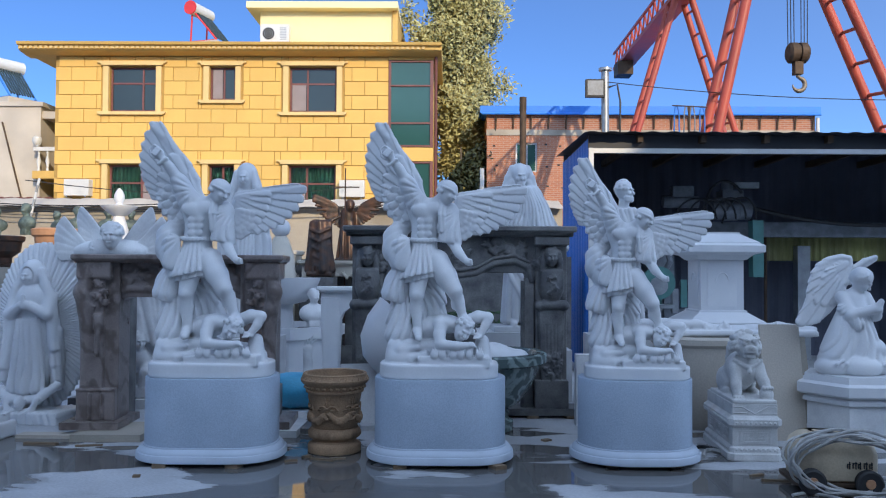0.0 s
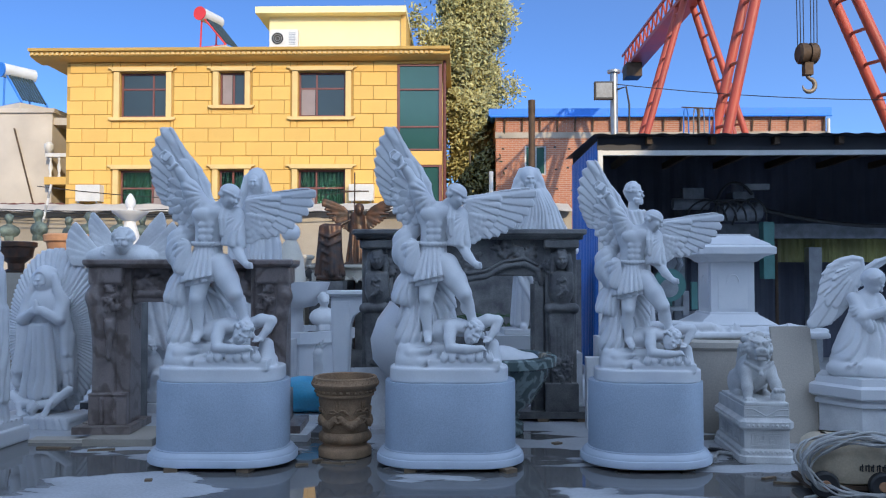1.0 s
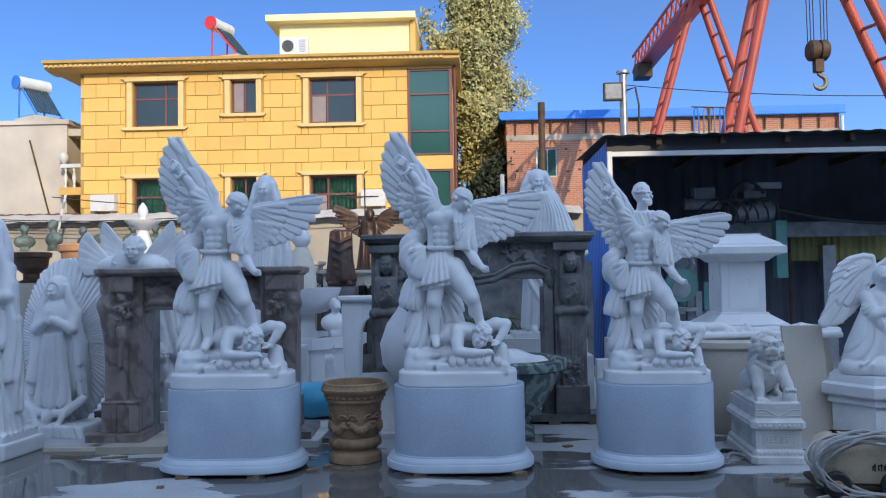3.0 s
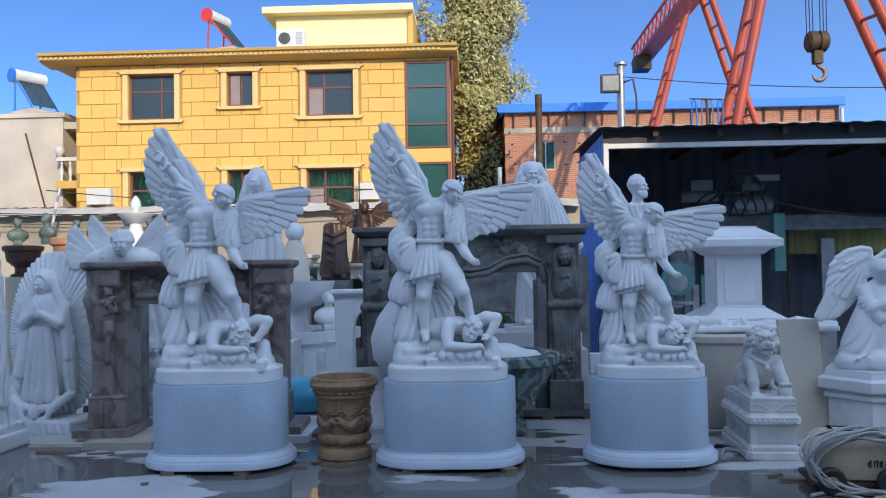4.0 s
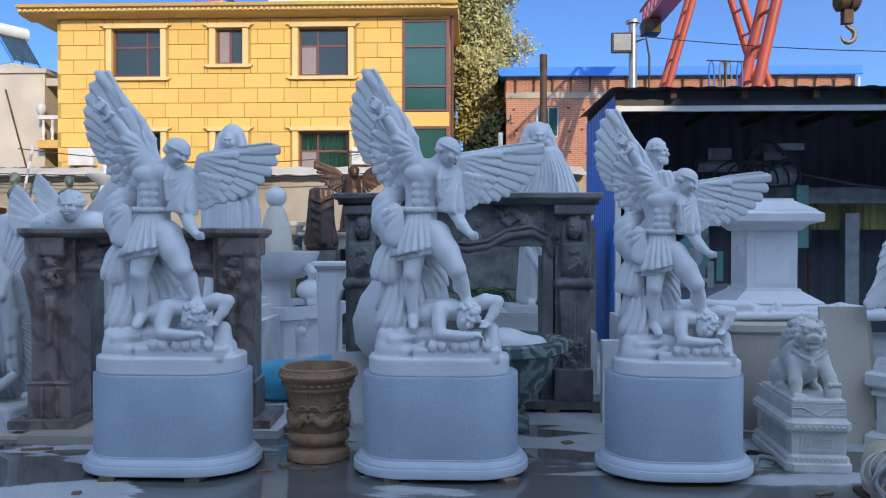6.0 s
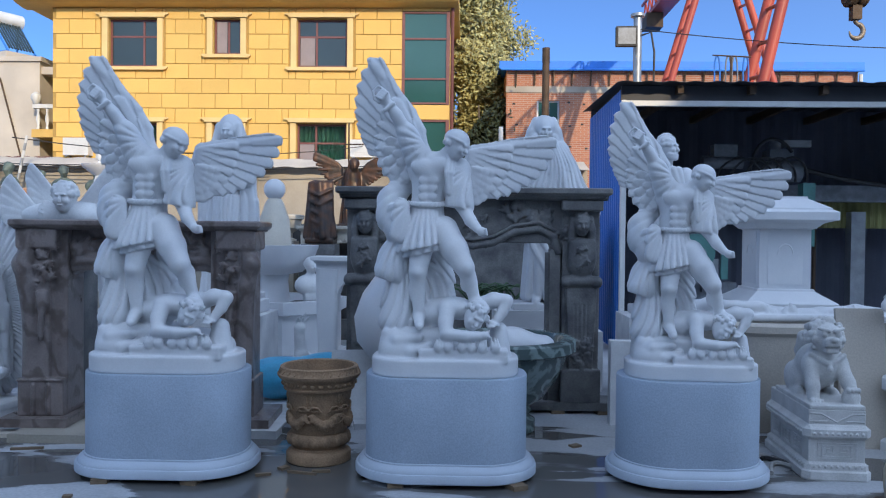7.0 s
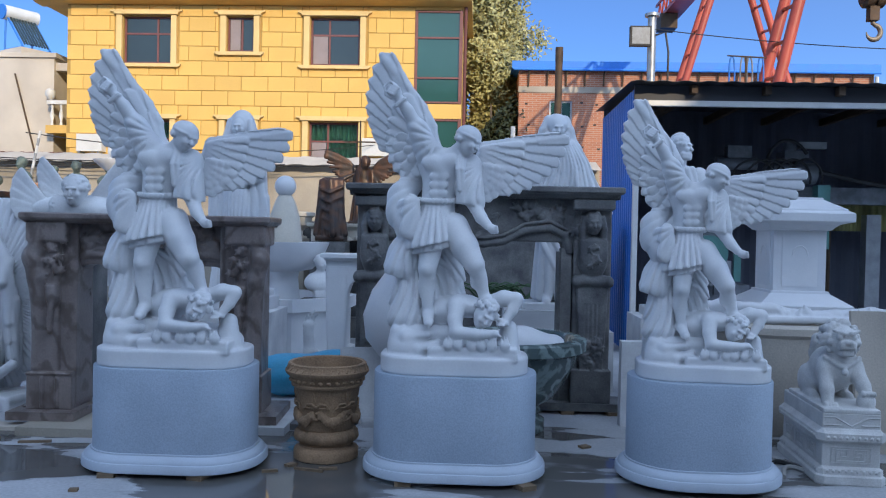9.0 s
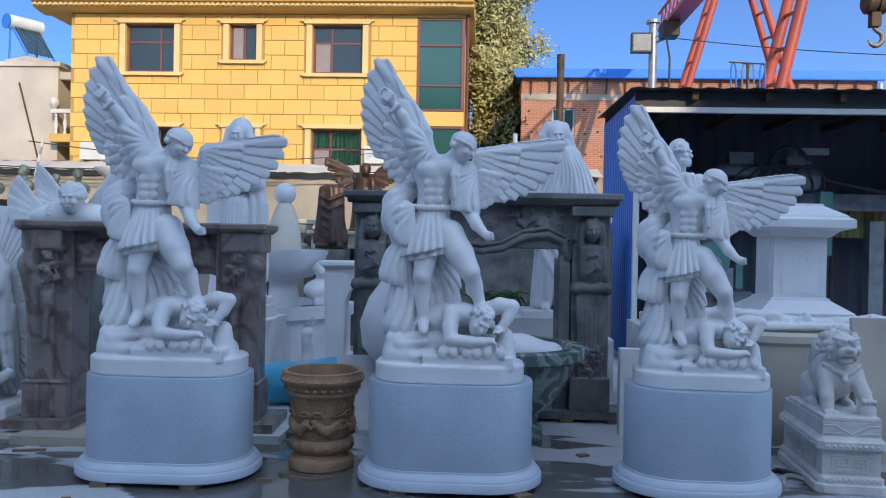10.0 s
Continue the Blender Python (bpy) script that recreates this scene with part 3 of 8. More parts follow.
# glazed corner bay
for x0, x1, z0, z1 in BAY:
    bay = part("glazed_bay", boxed(x0 + 6.5, x0 + 6.58, 0.0, 0.1, z0, z1), FRAME_RED, house, "dark red framed green glass corner bay")
    part("mullion", boxed(HX1 + 6.5 - 0.1, HX1 + 6.5, -0.02, 0.1, z0, z1), FRAME_RED, bay)
    for z in ([z0 + 0.02, z0 + 0.75, z0 + 1.95, z1 - 0.06] if z1 > 6 else [z0, z1 - 0.06]):
        part("transom", boxed(x0 + 6.58, HX1 + 6.4, 0.0, 0.09, z, z + 0.05), FRAME_RED, bay)
    part("pane", boxed(x0 + 6.58, HX1 + 6.4, 0.045, 0.055, z0, z1), PANE_GREEN, bay)
    part("pane", boxed(HX1 + 6.44, HX1 + 6.45, 0.1, 0.9, z0, z1), PANE_GREEN, bay)
    # dark sheet added behind the glass; its colour stands in for the unlit room
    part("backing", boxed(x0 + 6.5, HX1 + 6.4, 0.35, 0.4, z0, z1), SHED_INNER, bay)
part("pipe", tube([(HX1 + 6.58, -0.02, 1.0), (HX1 + 6.58, -0.02, 8.35)], 0.05), MAROON, house, "dark red drainpipe")
# roof storey
part("roof_storey", boxed(-6.55 + 6.5, -1.98 + 6.5, 2.0, 6, 8.6, 10.48), CREAM_WALL, house, "pale yellow painted roof storey")
part("roof_slab", boxed(-6.95 + 6.5, -1.78 + 6.5, 1.6, 6.4, 10.48, 10.70), CREAM_WALL, house)
part("corner_rib", boxed(-1.98 + 6.5, -1.80 + 6.5, 1.9, 6, 8.6, 10.48), OCHRE, house)


def air_conditioner(x, y, z, w=0.78, h=0.52, fan=False, stand=0.0):
    ob = empty("air_conditioner", x, y, z, label="white wall-mounted outdoor air conditioner unit", category="air conditioner", group="air conditioners on the house")
    part("casing", boxed(0, w, -0.30, 0, 0, h), WHITE_PAINT, ob, bevel=0.02)
    if fan:
        for r in (0.07, 0.14, 0.20):
            part("fan_guard", tube([(0.27 + r * math.cos(a * math.pi / 12), -0.31, h / 2 + r * math.sin(a * math.pi / 12)) for a in range(25)], 0.008, 5), GALV, ob)
        for i in range(8):
            part("louvre", boxed(w - 0.30, w - 0.08, -0.306, -0.3, 0.1 + 0.055 * i, 0.13 + 0.055 * i), GALV, ob)
    else:
        for i in range(7):
            part("louvre", boxed(0.06, w - 0.06, -0.304, -0.3, 0.08 + 0.055 * i, 0.085 + 0.055 * i), WHITE_PAINT, ob)
    if stand:
        for dx in (0.05, w - 0.09):
            part("stand", boxed(dx, dx + 0.04, -0.26, -0.04, -stand, 0), GALV, ob)
    if fan:
        part("fan", lathe([(0.01, -0.005), (0.2, -0.004), (0.2, 0.0), (0.01, 0.003)], 20), RUBBER, ob).matrix_basis = pose(0.27, -0.304, h / 2, 90, 0, 0)
    for dx in (0.08, w - 0.12):
        part("bracket", boxed(dx, dx + 0.04, -0.32, 0.04, -0.06, 0), GALV, ob)
    return ob


air_conditioner(-12.14, HY, 3.86)
air_conditioner(-3.45, HY, 3.86)
air_conditioner(-6.35, HY + 1.5, 9.16, 0.95, 0.62, True, 0.46)


def solar_heater(x, y, z, mat_, turn, s=1.0, label=""):
    ob = empty("solar_water_heater", x, y, z, turn, label=label, category="water heater")
    tank = part("tank", tube([(-0.1 * s, 0, 1.15 * s), (0.45 * s, 0, 1.15 * s), (0.95 * s, 0, 1.15 * s)], 0.22 * s, 16), WHITE_PAINT, ob, smooth=True)
    part("end_cap", tube([(-0.14 * s, 0, 1.15 * s), (-0.1 * s, 0, 1.15 * s)], 0.23 * s, 16), mat_, tank)
    part("footing", boxed(-0.1, s, -s, 0.15, -0.36, 0.0), CONCRETE, ob)
    for x_ in (0.0, 0.85 * s):
        part("leg", tube([(x_, 0.05, 0), (x_, 0, 1.1 * s)], 0.03 * s), mat_, ob)
        part("brace", tube([(x_, -0.95 * s, 0.03), (x_, 0, 1.1 * s)], 0.03 * s), mat_, ob)
        part("foot_bar", tube([(x_, -0.95 * s, 0.03), (x_, 0.05, 0.03)], 0.025 * s), mat_, ob)
    for i in range(9):
        part("glass_tube", tube([(0.08 * s + i * 0.09 * s, -0.9 * s, 0.12 * s), (0.08 * s + i * 0.09 * s, -0.1, 1.05 * s)], 0.03 * s), PANE, ob)
    return ob


solar_heater(-8.55, HY + 0.9, 9.06, RED_GLOSS, 72, 1.0, "white solar water heater on a bright red frame")

# ---- the grey house beside it ----
grey = empty("grey_house", -16, 27, 0, label="grey rendered concrete house with a white balcony balustrade", category="house")
part("wall", boxed(-6, 1.9, 0, 8, 0, 7.15), CONCRETE, grey)
part("roof_edge", boxed(-6.1, 2.0, -0.08, 8.1, 7.15, 7.3), CONCRETE, grey)
part("side_bay", boxed(1.9, 3.6, 2.2, 8, 0, 7.0), CONCRETE, grey)
part("balcony_roof", boxed(1.9, 3.7, 0.1, 2.2, 6.75, 7.0), CONCRETE, grey)
part("balcony_slab", boxed(1.9, 3.7, -0.5, 2.2, 4.6, 4.86), OCHRE, grey)
rail = part("balustrade", boxed(1.9, 3.7, -0.45, -0.27, 5.55, 5.68), WHITE_PAINT, grey)
for i in range(6):
    part("baluster", lathe([(0.05, 4.86), (0.05, 4.93), (0.03, 4.98), (0.075, 5.2), (0.03, 5.42), (0.05, 5.5), (0.05, 5.55)], 10, (2.05 + 0.3 * i, -0.36, 0)), WHITE_PAINT, rail, smooth=True)
part("rail_ball", lathe([(0.03, 5.68), (0.10, 5.74), (0.17, 5.88), (0.15, 6.0), (0.05, 6.08)], 14, (1.98, -0.36, 0)), WHITE_PAINT, rail, smooth=True)
part("dark_opening", boxed(2.0, 3.5, 2.16, 2.25, 2.6, 4.4), PANE, grey)
# flat dark panel: the shade inside the opening is put into its colour
part("upper_opening", boxed(2.1, 3.0, 2.16, 2.25, 4.9, 6.5), SHED_INNER, grey)
part("downpipe", tube([(-0.9, -0.08, 7.9), (-1.25, -0.08, 7.6), (-1.25, -0.08, 3.8)], 0.035), WHITE_PAINT, grey)
part("strut", tube([(0.6, -0.06, 6.6), (1.3, -0.06, 4.0)], 0.03), RUSTY, grey)
solar_heater(-16.5, 28.2, 7.64, BLUE_STEEL, 60, 1.15, "white solar water heater on a blue frame")
tin = tagged(part("tin_roof", wavy_sheet(-18, -12.3, 21.5, 24.5, 3.2, 3.75, 0.3, 0.04), MAROON), "low dark maroon corrugated tin roof", "roof", kind="structure")
tagged(part("outhouse_wall", boxed(-18, -12.4, 21.8, 24.4, 0, 3.15), WALL_OLD), "low whitewashed outhouse wall", "wall", kind="structure")

# ---- yard wall with rough sheet coping ----
tagged(part("wall_north", boxed(-19, 2.6, 18.0, 18.25, 0, 3.02), WALL_OLD), "old whitewashed yard wall", "wall", kind="structure")
tagged(part("wall_coping", wavy_sheet(-19, 2.6, 17.7, 18.6, 2.95, 3.2, 0.6, 0.02), CONCRETE), "pale wavy sheet coping on the yard wall", "coping", kind="structure")
tagged(part("wall_west", boxed(-19.25, -19, 2, 18.25, 0, 2.6), WALL_OLD), "old whitewashed side wall", "wall", kind="structure")
for i, (a, b, sag) in enumerate((((-14, 17.5, 3.35), (-5, 17.6, 3.1), 0.25), ((-14, 17.4, 3.05), (-4, 17.6, 2.95), 0.18), ((-14, 17.45, 3.2), (2, 17.6, 3.25), 0.35), ((-9.4, 17.3, 3.5), (-3, 24.8, 4.2), 0.3))):
    tagged(part("overhead_wire", tube(sagging(a, b, sag), 0.012, 5), RUBBER), "thin dark sagging overhead wire", "wire", group="wires over the wall")
post = empty("marker_post", -9.4, 17.35, 0, label="thin leaning white and grey banded post with wires", category="post")
for i in range(9):
    part("band", tube([(0.032 * i, 0, 2.15 + 0.155 * i), (0.032 * (i + 1), 0, 2.15 + 0.155 * (i + 1))], 0.028, 8), WHITE_PAINT if i % 2 == 0 else GALV, post)
part("stake", tube([(-0.2, 0, 0), (0, 0, 2.15)], 0.03, 8), GALV, post)

# ---- brick building with the blue roof ----
brick = empty("brick_building", 7, 27.4, 0, label="red brick building with a pale band and blue sheet roof", category="building")
BX0, BX1 = 1.30 - 7, 12.68 - 7
bm = bmesh.new()
for x0, x1, z0, z1 in rect_minus((BX0, BX1, 0, 7.0), [(2.30 - 7, 3.05 - 7, 5.0, 6.02)]):
    box(bm, x0, x1, 0, 0.3, z0, z1)
part("wall", bm, BRICK, brick)
part("side_wall", boxed(BX0, BX0 + 0.3, 0.3, 9, 0, 7.0), BRICK, brick)
part("side_wall", boxed(BX1 - 0.3, BX1, 0.3, 9, 0, 7.0), BRICK, brick)
part("ring_beam", boxed(BX0 - 0.02, BX1 + 0.02, -0.03, 0.02, 6.28, 6.48), WALL_OLD, brick, "pale concrete band")
part("roof", wavy_sheet(BX0 - 0.25, BX1 + 0.16, -0.14, 9.3, 7.08, 7.62, 0.25, 0.04), BLUE_ROOF, brick, "bright blue corrugated roof")
part("roof_edge", boxed(BX0 - 0.25, BX1 + 0.14, -0.17, -0.12, 7.03, 7.28), BLUE_ROOF, brick)
part("gutter", tube([(BX0 - 0.2, -0.20, 7.00), (BX1 + 0.12, -0.20, 7.00)], 0.04), BLUE_ROOF, brick)
for i in range(19):
    x = BX0 + 0.3 + i * 0.61
    part("roof_bracket", tube([(x, -0.05, 6.5), (x + 0.01, -0.07, 6.8), (x + 0.02, -0.15, 7.02)], 0.03, 6), RUSTY, brick)
win = part("window", boxed(2.30 - 7, 2.36 - 7, 0.05, 0.14, 5.0, 6.02), WHITE_PAINT, brick)
for a in ((2.68, 2.72, 5.0, 6.02), (2.99, 3.05, 5.0, 6.02), (2.36, 2.99, 5.0, 5.05), (2.36, 2.99, 5.97, 6.02)):
    part("window_frame", boxed(a[0] - 7, a[1] - 7, 0.06, 0.13, a[2], a[3]), GALV, win)
part("pane", boxed(2.36 - 7, 2.99 - 7, 0.09, 0.10, 5.05, 5.97), PANE_GREEN, win)
rng = random.Random(4)
bm = bmesh.new()
for i in range(60):
    x, z = BX0 + 0.3 + (i % 20) * 0.56 + rng.uniform(-0.1, 0.1), (4.45, 5.2, 5.9)[i // 20] + rng.uniform(-0.05, 0.05)
    if not (2.1 < x + 7 < 3.2):
        box(bm, x, x + 0.09, -0.006, 0.0, z, z + 0.06)
tagged(part("putlog_hole", bm, INK, brick, "small dark holes left in the brickwork"), kind="stuff")
part("downpipe", tube([(BX1 + 0.05, -0.1, 6.9), (BX1 + 0.05, -0.1, 0)], 0.06), WHITE_PAINT, brick)

# ---- thin rusty flue and floodlight pole ----
flue = empty("flue_pipe", 1.66, 17.6, 0, label="tall rusty steel flue pipe", category="pipe")
part("pipe", tube([(0, 0, 0), (0, 0, 5.15)], 0.075, 12), RUSTY, flue, smooth=True)
part("cap", tube([(0, 0, 5.15), (0, 0, 5.45)], 0.08, 12), RUSTY, flue, smooth=True)
stub = tagged(part("vent_pipe", tube([(0.9, 21.5, 0), (0.9, 21.5, 4.35)], 0.06, 10), WHITE_PAINT, smooth=True), "short white vent pipe", "pipe")
flood = empty("floodlight_pole", 3.12, 15.6, 0, label="galvanised pole with a square floodlight", category="street lamp")
part("pole", tube([(0, 0, 0), (0, 0, 5.55)], 0.075, 14), GALV, flood, smooth=True)
part("pole_cap", tube([(0, 0, 5.55), (0, 0, 5.60)], 0.13, 14), GALV, flood, smooth=True)
lampbox = part("floodlight", boxed(-0.42, -0.05, -0.22, -0.10, 4.98, 5.33), RUBBER, flood, bevel=0.015)
part("lens", boxed(-0.39, -0.08, -0.228, -0.222, 5.01, 5.30), MACHINE_GREY, lampbox, "pale lens")
part("cable", tube([(0.05, -0.08, 5.2), (0.22, -0.1, 5.25), (0.28, -0.1, 4.9), (0.27, -0.1, 3.6)], 0.02, 6), RUBBER, flood)
tagged(part("overhead_wire", tube(sagging((3.15, 15.5, 5.3), (10.03, 15.4, 4.95), 0.12, 24), 0.009, 5), RUBBER), "thin dark wire from the floodlight pole", "wire")


# ---- gantry crane ----
crane = empty("gantry_crane", 6.43, 18.7, 0, label="red painted steel gantry crane with ladder-like legs", category="crane")
for fy, side, run, rr in ((3.2, -1, 2.80, 0.085), (3.2, 1, 3.05, 0.085), (-3.3, -1, 2.22, 0.095), (-3.3, 1, 4.10, 0.095)):
    leg = part("leg", tube([(side * run, fy - 0.5, 0.1), (side * 0.06, fy - 0.32, 9.6)], [rr, rr * 1.08], 14), RED_STEEL, crane, smooth=True)
    part("leg_tube", tube([(side * run, fy + 0.5, 0.1), (side * 0.06, fy + 0.32, 9.6)], [rr, rr * 1.08], 14), RED_STEEL, leg, smooth=True)
    for i in range(14):
        s = 0.06 + i * 0.066
        x, z, w = side * (run - (run - 0.06) * s), 0.1 + 9.5 * s, 0.5 - 0.18 * s
        part("rung", tube([(x, fy - w, z - 0.05), (x, fy + w, z + 0.05)], 0.035, 6), RED_STEEL, leg)
    part("foot_plate", boxed(side * run - 0.25, side * run + 0.25, fy - 0.75, fy + 0.75, 0, 0.12), RUSTY, leg)
girder = part("girder", boxed(-0.30, 0.30, -9.2, 10.9, 9.1, 9.22), RED_STEEL, crane)
for x in (-0.3, 0.24):
    part("top_chord", boxed(x, x + 0.06, -9.2, 10.9, 9.7, 9.78), RED_STEEL, girder)
bm = bmesh.new()
for i in range(33):
    y = -9.2 + 0.6 * i
    for x in (-0.27, 0.27):
        tube([(x, y, 9.2), (x, y + 0.3, 9.7), (x, y + 0.6, 9.2)], 0.03, 5, bm)
tagged(part("lattice", bm, RED_STEEL, girder), kind="stuff")
part("winch", boxed(-0.45, 0.1, 9.3, 10.0, 8.60, 9.08), RUSTY, crane, "grimy winch under the girder", bevel=0.03)
block = empty("crane_hook", 6.52, 14.5, 0.48, label="heavy rusty crane hook block hanging on steel ropes", category="hook")
block.matrix_world = pose(6.48, 14.5, 1.16) @ Matrix.Diagonal((0.84, 0.84, 0.84, 1))
part("sheave_block", loft(bmesh.new(), [[(x + 0.02 * 0, 0.22 * c * math.cos(a), 5.30 + 0.23 * c * math.sin(a)) for a in [2 * math.pi * i / 20 for i in range(20)]] for x, c in ((-0.22, 0.75), (-0.17, 1), (-0.03, 1), (-0.02, 0.85), (0.02, 0.85), (0.03, 1), (0.17, 1), (0.22, 0.75))]), RUSTY, block, smooth=True)
part("shank", boxed(-0.09, 0.09, -0.09, 0.09, 4.82, 5.1), RUSTY, block, bevel=0.02)
part("hook", tube([(0, 0, 4.85), (0.0, 0, 4.78)] + [(0.02 + 0.135 * math.sin(radians(a)), 0, 4.60 + 0.145 * math.cos(radians(a))) for a in range(10, 290, 20)], [0.04] * 3 + [0.05] * 9 + [0.04, 0.03, 0.02, 0.01], 10), HOOK_STEEL, block, "worn steel hook", smooth=True)
for dx in (-0.25, -0.17, -0.09, 0.09, 0.17, 0.25):
    part("rope", tube([(dx * 0.85, 0, 5.4), (dx, 0, 9.40)], 0.011, 5), RUBBER, block)

# ---- tree behind the house ----
def tree(name, x, y, height, spread, seed, leaves, leaf_mat, label, low=2.0):
    r = random.Random(seed)
    ob = empty(name, x, y, 0, label=label, category="tree")
    bm = tube([(0, 0, 0), (0.1, 0, height * 0.3), (-0.1, 0.1, height * 0.6), (0, 0, height * 0.95)], [0.3, 0.22, 0.13, 0.03], 10)
    tips = []
    for i in range(42):
        z = height * (0.16 + 0.8 * i / 42)
        a = r.uniform(0, 6.28)
        ln = spread * (0.45 + 0.6 * math.sin(math.pi * min(1, 0.18 + 0.78 * i / 42))) * r.uniform(0.7, 1.05)
        p1 = (0.4 * ln * math.cos(a), 0.4 * ln * math.sin(a), z + 0.5 * ln)
        p2 = (0.85 * ln * math.cos(a + 0.2), 0.85 * ln * math.sin(a + 0.2), z + 1.5 * ln)
        tube([(0, 0, z), p1, p2], [0.07, 0.045, 0.012], 5, bm)
        for k in range(9):
            s = 0.35 + 0.65 * k / 8
            q = Vector((0, 0, z)).lerp(Vector(p2), s) + Vector((r.gauss(0, 0.3), r.gauss(0, 0.3), r.gauss(0, 0.4)))
            tips.append(q)
    part("trunk", bm, BARK, ob, smooth=True)
    verts, faces = [], []
    for i in range(leaves):
        c = r.choice(tips) + Vector((r.gauss(0, 0.22), r.gauss(0, 0.22), r.gauss(0, 0.3)))
        if c.z < low:
            continue
        u = Vector((r.gauss(0, 1), r.gauss(0, 1), r.gauss(0, 1))).normalized()
        w = u.orthogonal().normalized() * r.uniform(0.035, 0.06)
        u = u * r.uniform(0.07, 0.11)
        k = len(verts)
        verts += [c - u, c + w, c + u, c - w]
        faces.append((k, k + 1, k + 2, k + 3))
    me = bpy.data.meshes.new("crown")
    me.from_pydata(verts, [], faces)
    me.materials.append(leaf_mat)
    tagged(part("crown", me, leaf_mat, ob), kind="stuff")
    return ob


def leaf_material(name, a, b):
    m = material(name, a, 0.6, vary=0.3, size=0.8, other=b, bump=0)
    m.node_tree.nodes["Principled BSDF"].inputs["Transmission Weight"].default_value = 0.0
    t = m.node_tree
    geo = t.nodes.new("ShaderNodeNewGeometry")
    hsv = t.nodes.new("ShaderNodeHueSaturation")
    mr = t.nodes.new("ShaderNodeMapRange")
    mr.inputs["To Min"].default_value, mr.inputs["To Max"].default_value = 0.65, 1.4
    bs = t.nodes["Principled BSDF"]
    t.links.new(geo.outputs["Random Per Island"], mr.inputs[0])
    t.links.new(mr.outputs[0], hsv.inputs["Value"])
    t.links.new(bs.inputs["Base Color"].links[0].from_socket, hsv.inputs["Color"])
    t.links.new(hsv.outputs[0], bs.inputs["Base Color"])
    return m


LEAF = leaf_material("poplar_leaf", (0.45, 0.41, 0.18), (0.32, 0.30, 0.125))
# dark ivy-like green, with the shade low under the tree put into the colour
LEAF_DARK = leaf_material("shaded_ivy_leaf", (0.035, 0.05, 0.025), (0.02, 0.03, 0.018))
tree("poplar_tree", 0.30, 30.5, 14.8, 1.9, 3, 100000, LEAF, "tall poplar with sparse olive-green autumn leaves")
r0 = random.Random(8)
hedge = empty("dark_shrub", 0.4, 28.2, 0, label="dense ivy-like shrub between the houses, coloured dark for shade", category="shrub")
part("stem", tube([(0, 0, 0), (0.1, 0.1, 3), (0, 0, 6)], [0.12, 0.1, 0.03], 8), BARK, hedge)
vs, fs = [], []
for i in range(9000):
    c = Vector((r0.gauss(0.1, 0.55), r0.gauss(0, 0.4), r0.uniform(1.5, 6.6)))
    if c.z > 5.4 + 1.2 * c.x:
        continue
    u = Vector((r0.gauss(0, 1), r0.gauss(0, 1), r0.gauss(0, 1))).normalized()
    w = u.orthogonal().normalized() * 0.05
    vs += [c - u * 0.09, c + w, c + u * 0.09, c - w]
    fs.append(tuple(range(len(vs) - 4, len(vs))))
me = bpy.data.meshes.new("foliage")
me.from_pydata(vs, [], fs)
me.materials.append(LEAF_DARK)
tagged(part("foliage", me, LEAF_DARK, hedge), kind="stuff")

# ---- open workshop shed ----
SX, SY = 2.15, 11.8
shed = empty("open_shed", SX, SY, 0, label="open-fronted workshop shed of blue and dark steel sheet", category="shed")
part("side_wall", wavy_sheet(0, 0, 0.05, 2.78, 0, 3.55, 0.16, 0.03, along="y"), BLUE_STEEL, shed, "blue painted corrugated side wall")
part("inner_wall", boxed(0.02, 0.06, 0.05, 2.7, 0, 3.4), SHED_INNER, shed)
part("back_wall", wavy_sheet(0, 9, 2.82, 2.82, 0, 3.76, 0.3, 0.03), SHED_INNER, shed)
part("end_wall", boxed(9, 9.1, 0, 2.85, 0, 3.6), SHED_INNER, shed)
part("roof", wavy_sheet(-0.12, 9.2, -0.25, 3.0, 3.60, 3.70, 0.30, 0.014), SHED_DARK, shed)
part("fascia", boxed(-0.02, 9.1, 0.02, 0.06, 3.40, 3.60), SHED_DARK, shed)
part("beam", boxed(0.05, 9.1, -0.03, 0.05, 3.325, 3.395), WHITE_PAINT, shed, "white painted steel front beam", bevel=0.01)
part("front_post", boxed(-0.02, 0.05, -0.04, 0.04, 0, 3.40), WHITE_PAINT, shed, bevel=0.01)
part("front_post", boxed(4.0, 4.22, 2.0, 2.2, 0, 2.0), GALV, shed, "grey steel inner post", bevel=0.01)
for i in range(9):
    part("rafter", boxed(0.7 + i * 0.95, 0.78 + i * 0.95, -0.12, 2.8, 3.48, 3.59), RUSTY, shed)
canopy = tagged(part("work_canopy", wavy_sheet(5.65, 11.2, 14.0, 14.0, 1.74, 2.36, 0.12, 0.025), OLIVE), "weathered olive cloth screen hanging in the shed", "screen")
part("rail", tube([(5.6, 14.0, 2.37), (11.2, 14.0, 2.37)], 0.03), RUSTY, canopy)
part("leg", tube([(5.66, 14.0, 0), (5.66, 14.0, 2.37)], 0.03), RUSTY, canopy)
part("leg", tube([(11.1, 14.0, 0), (11.1, 14.0, 2.37)], 0.03), RUSTY, canopy)
tagged(part("drag_chain", tube(sagging((5.0, 13.2, 2.65), (7.6, 13.4, 2.35), 0.1, 20), 0.035, 6), RUBBER), "black cable drag chain in the shed", "cable")
saw = empty("bridge_saw", 4.4, 13.6, 0, label="oily stone-cutting machine with motors and hoses", category="machine")
part("bridge", boxed(-1.5, 4.5, 0, 0.3, 2.15, 2.4), MACHINE_GREY, saw, bevel=0.02)
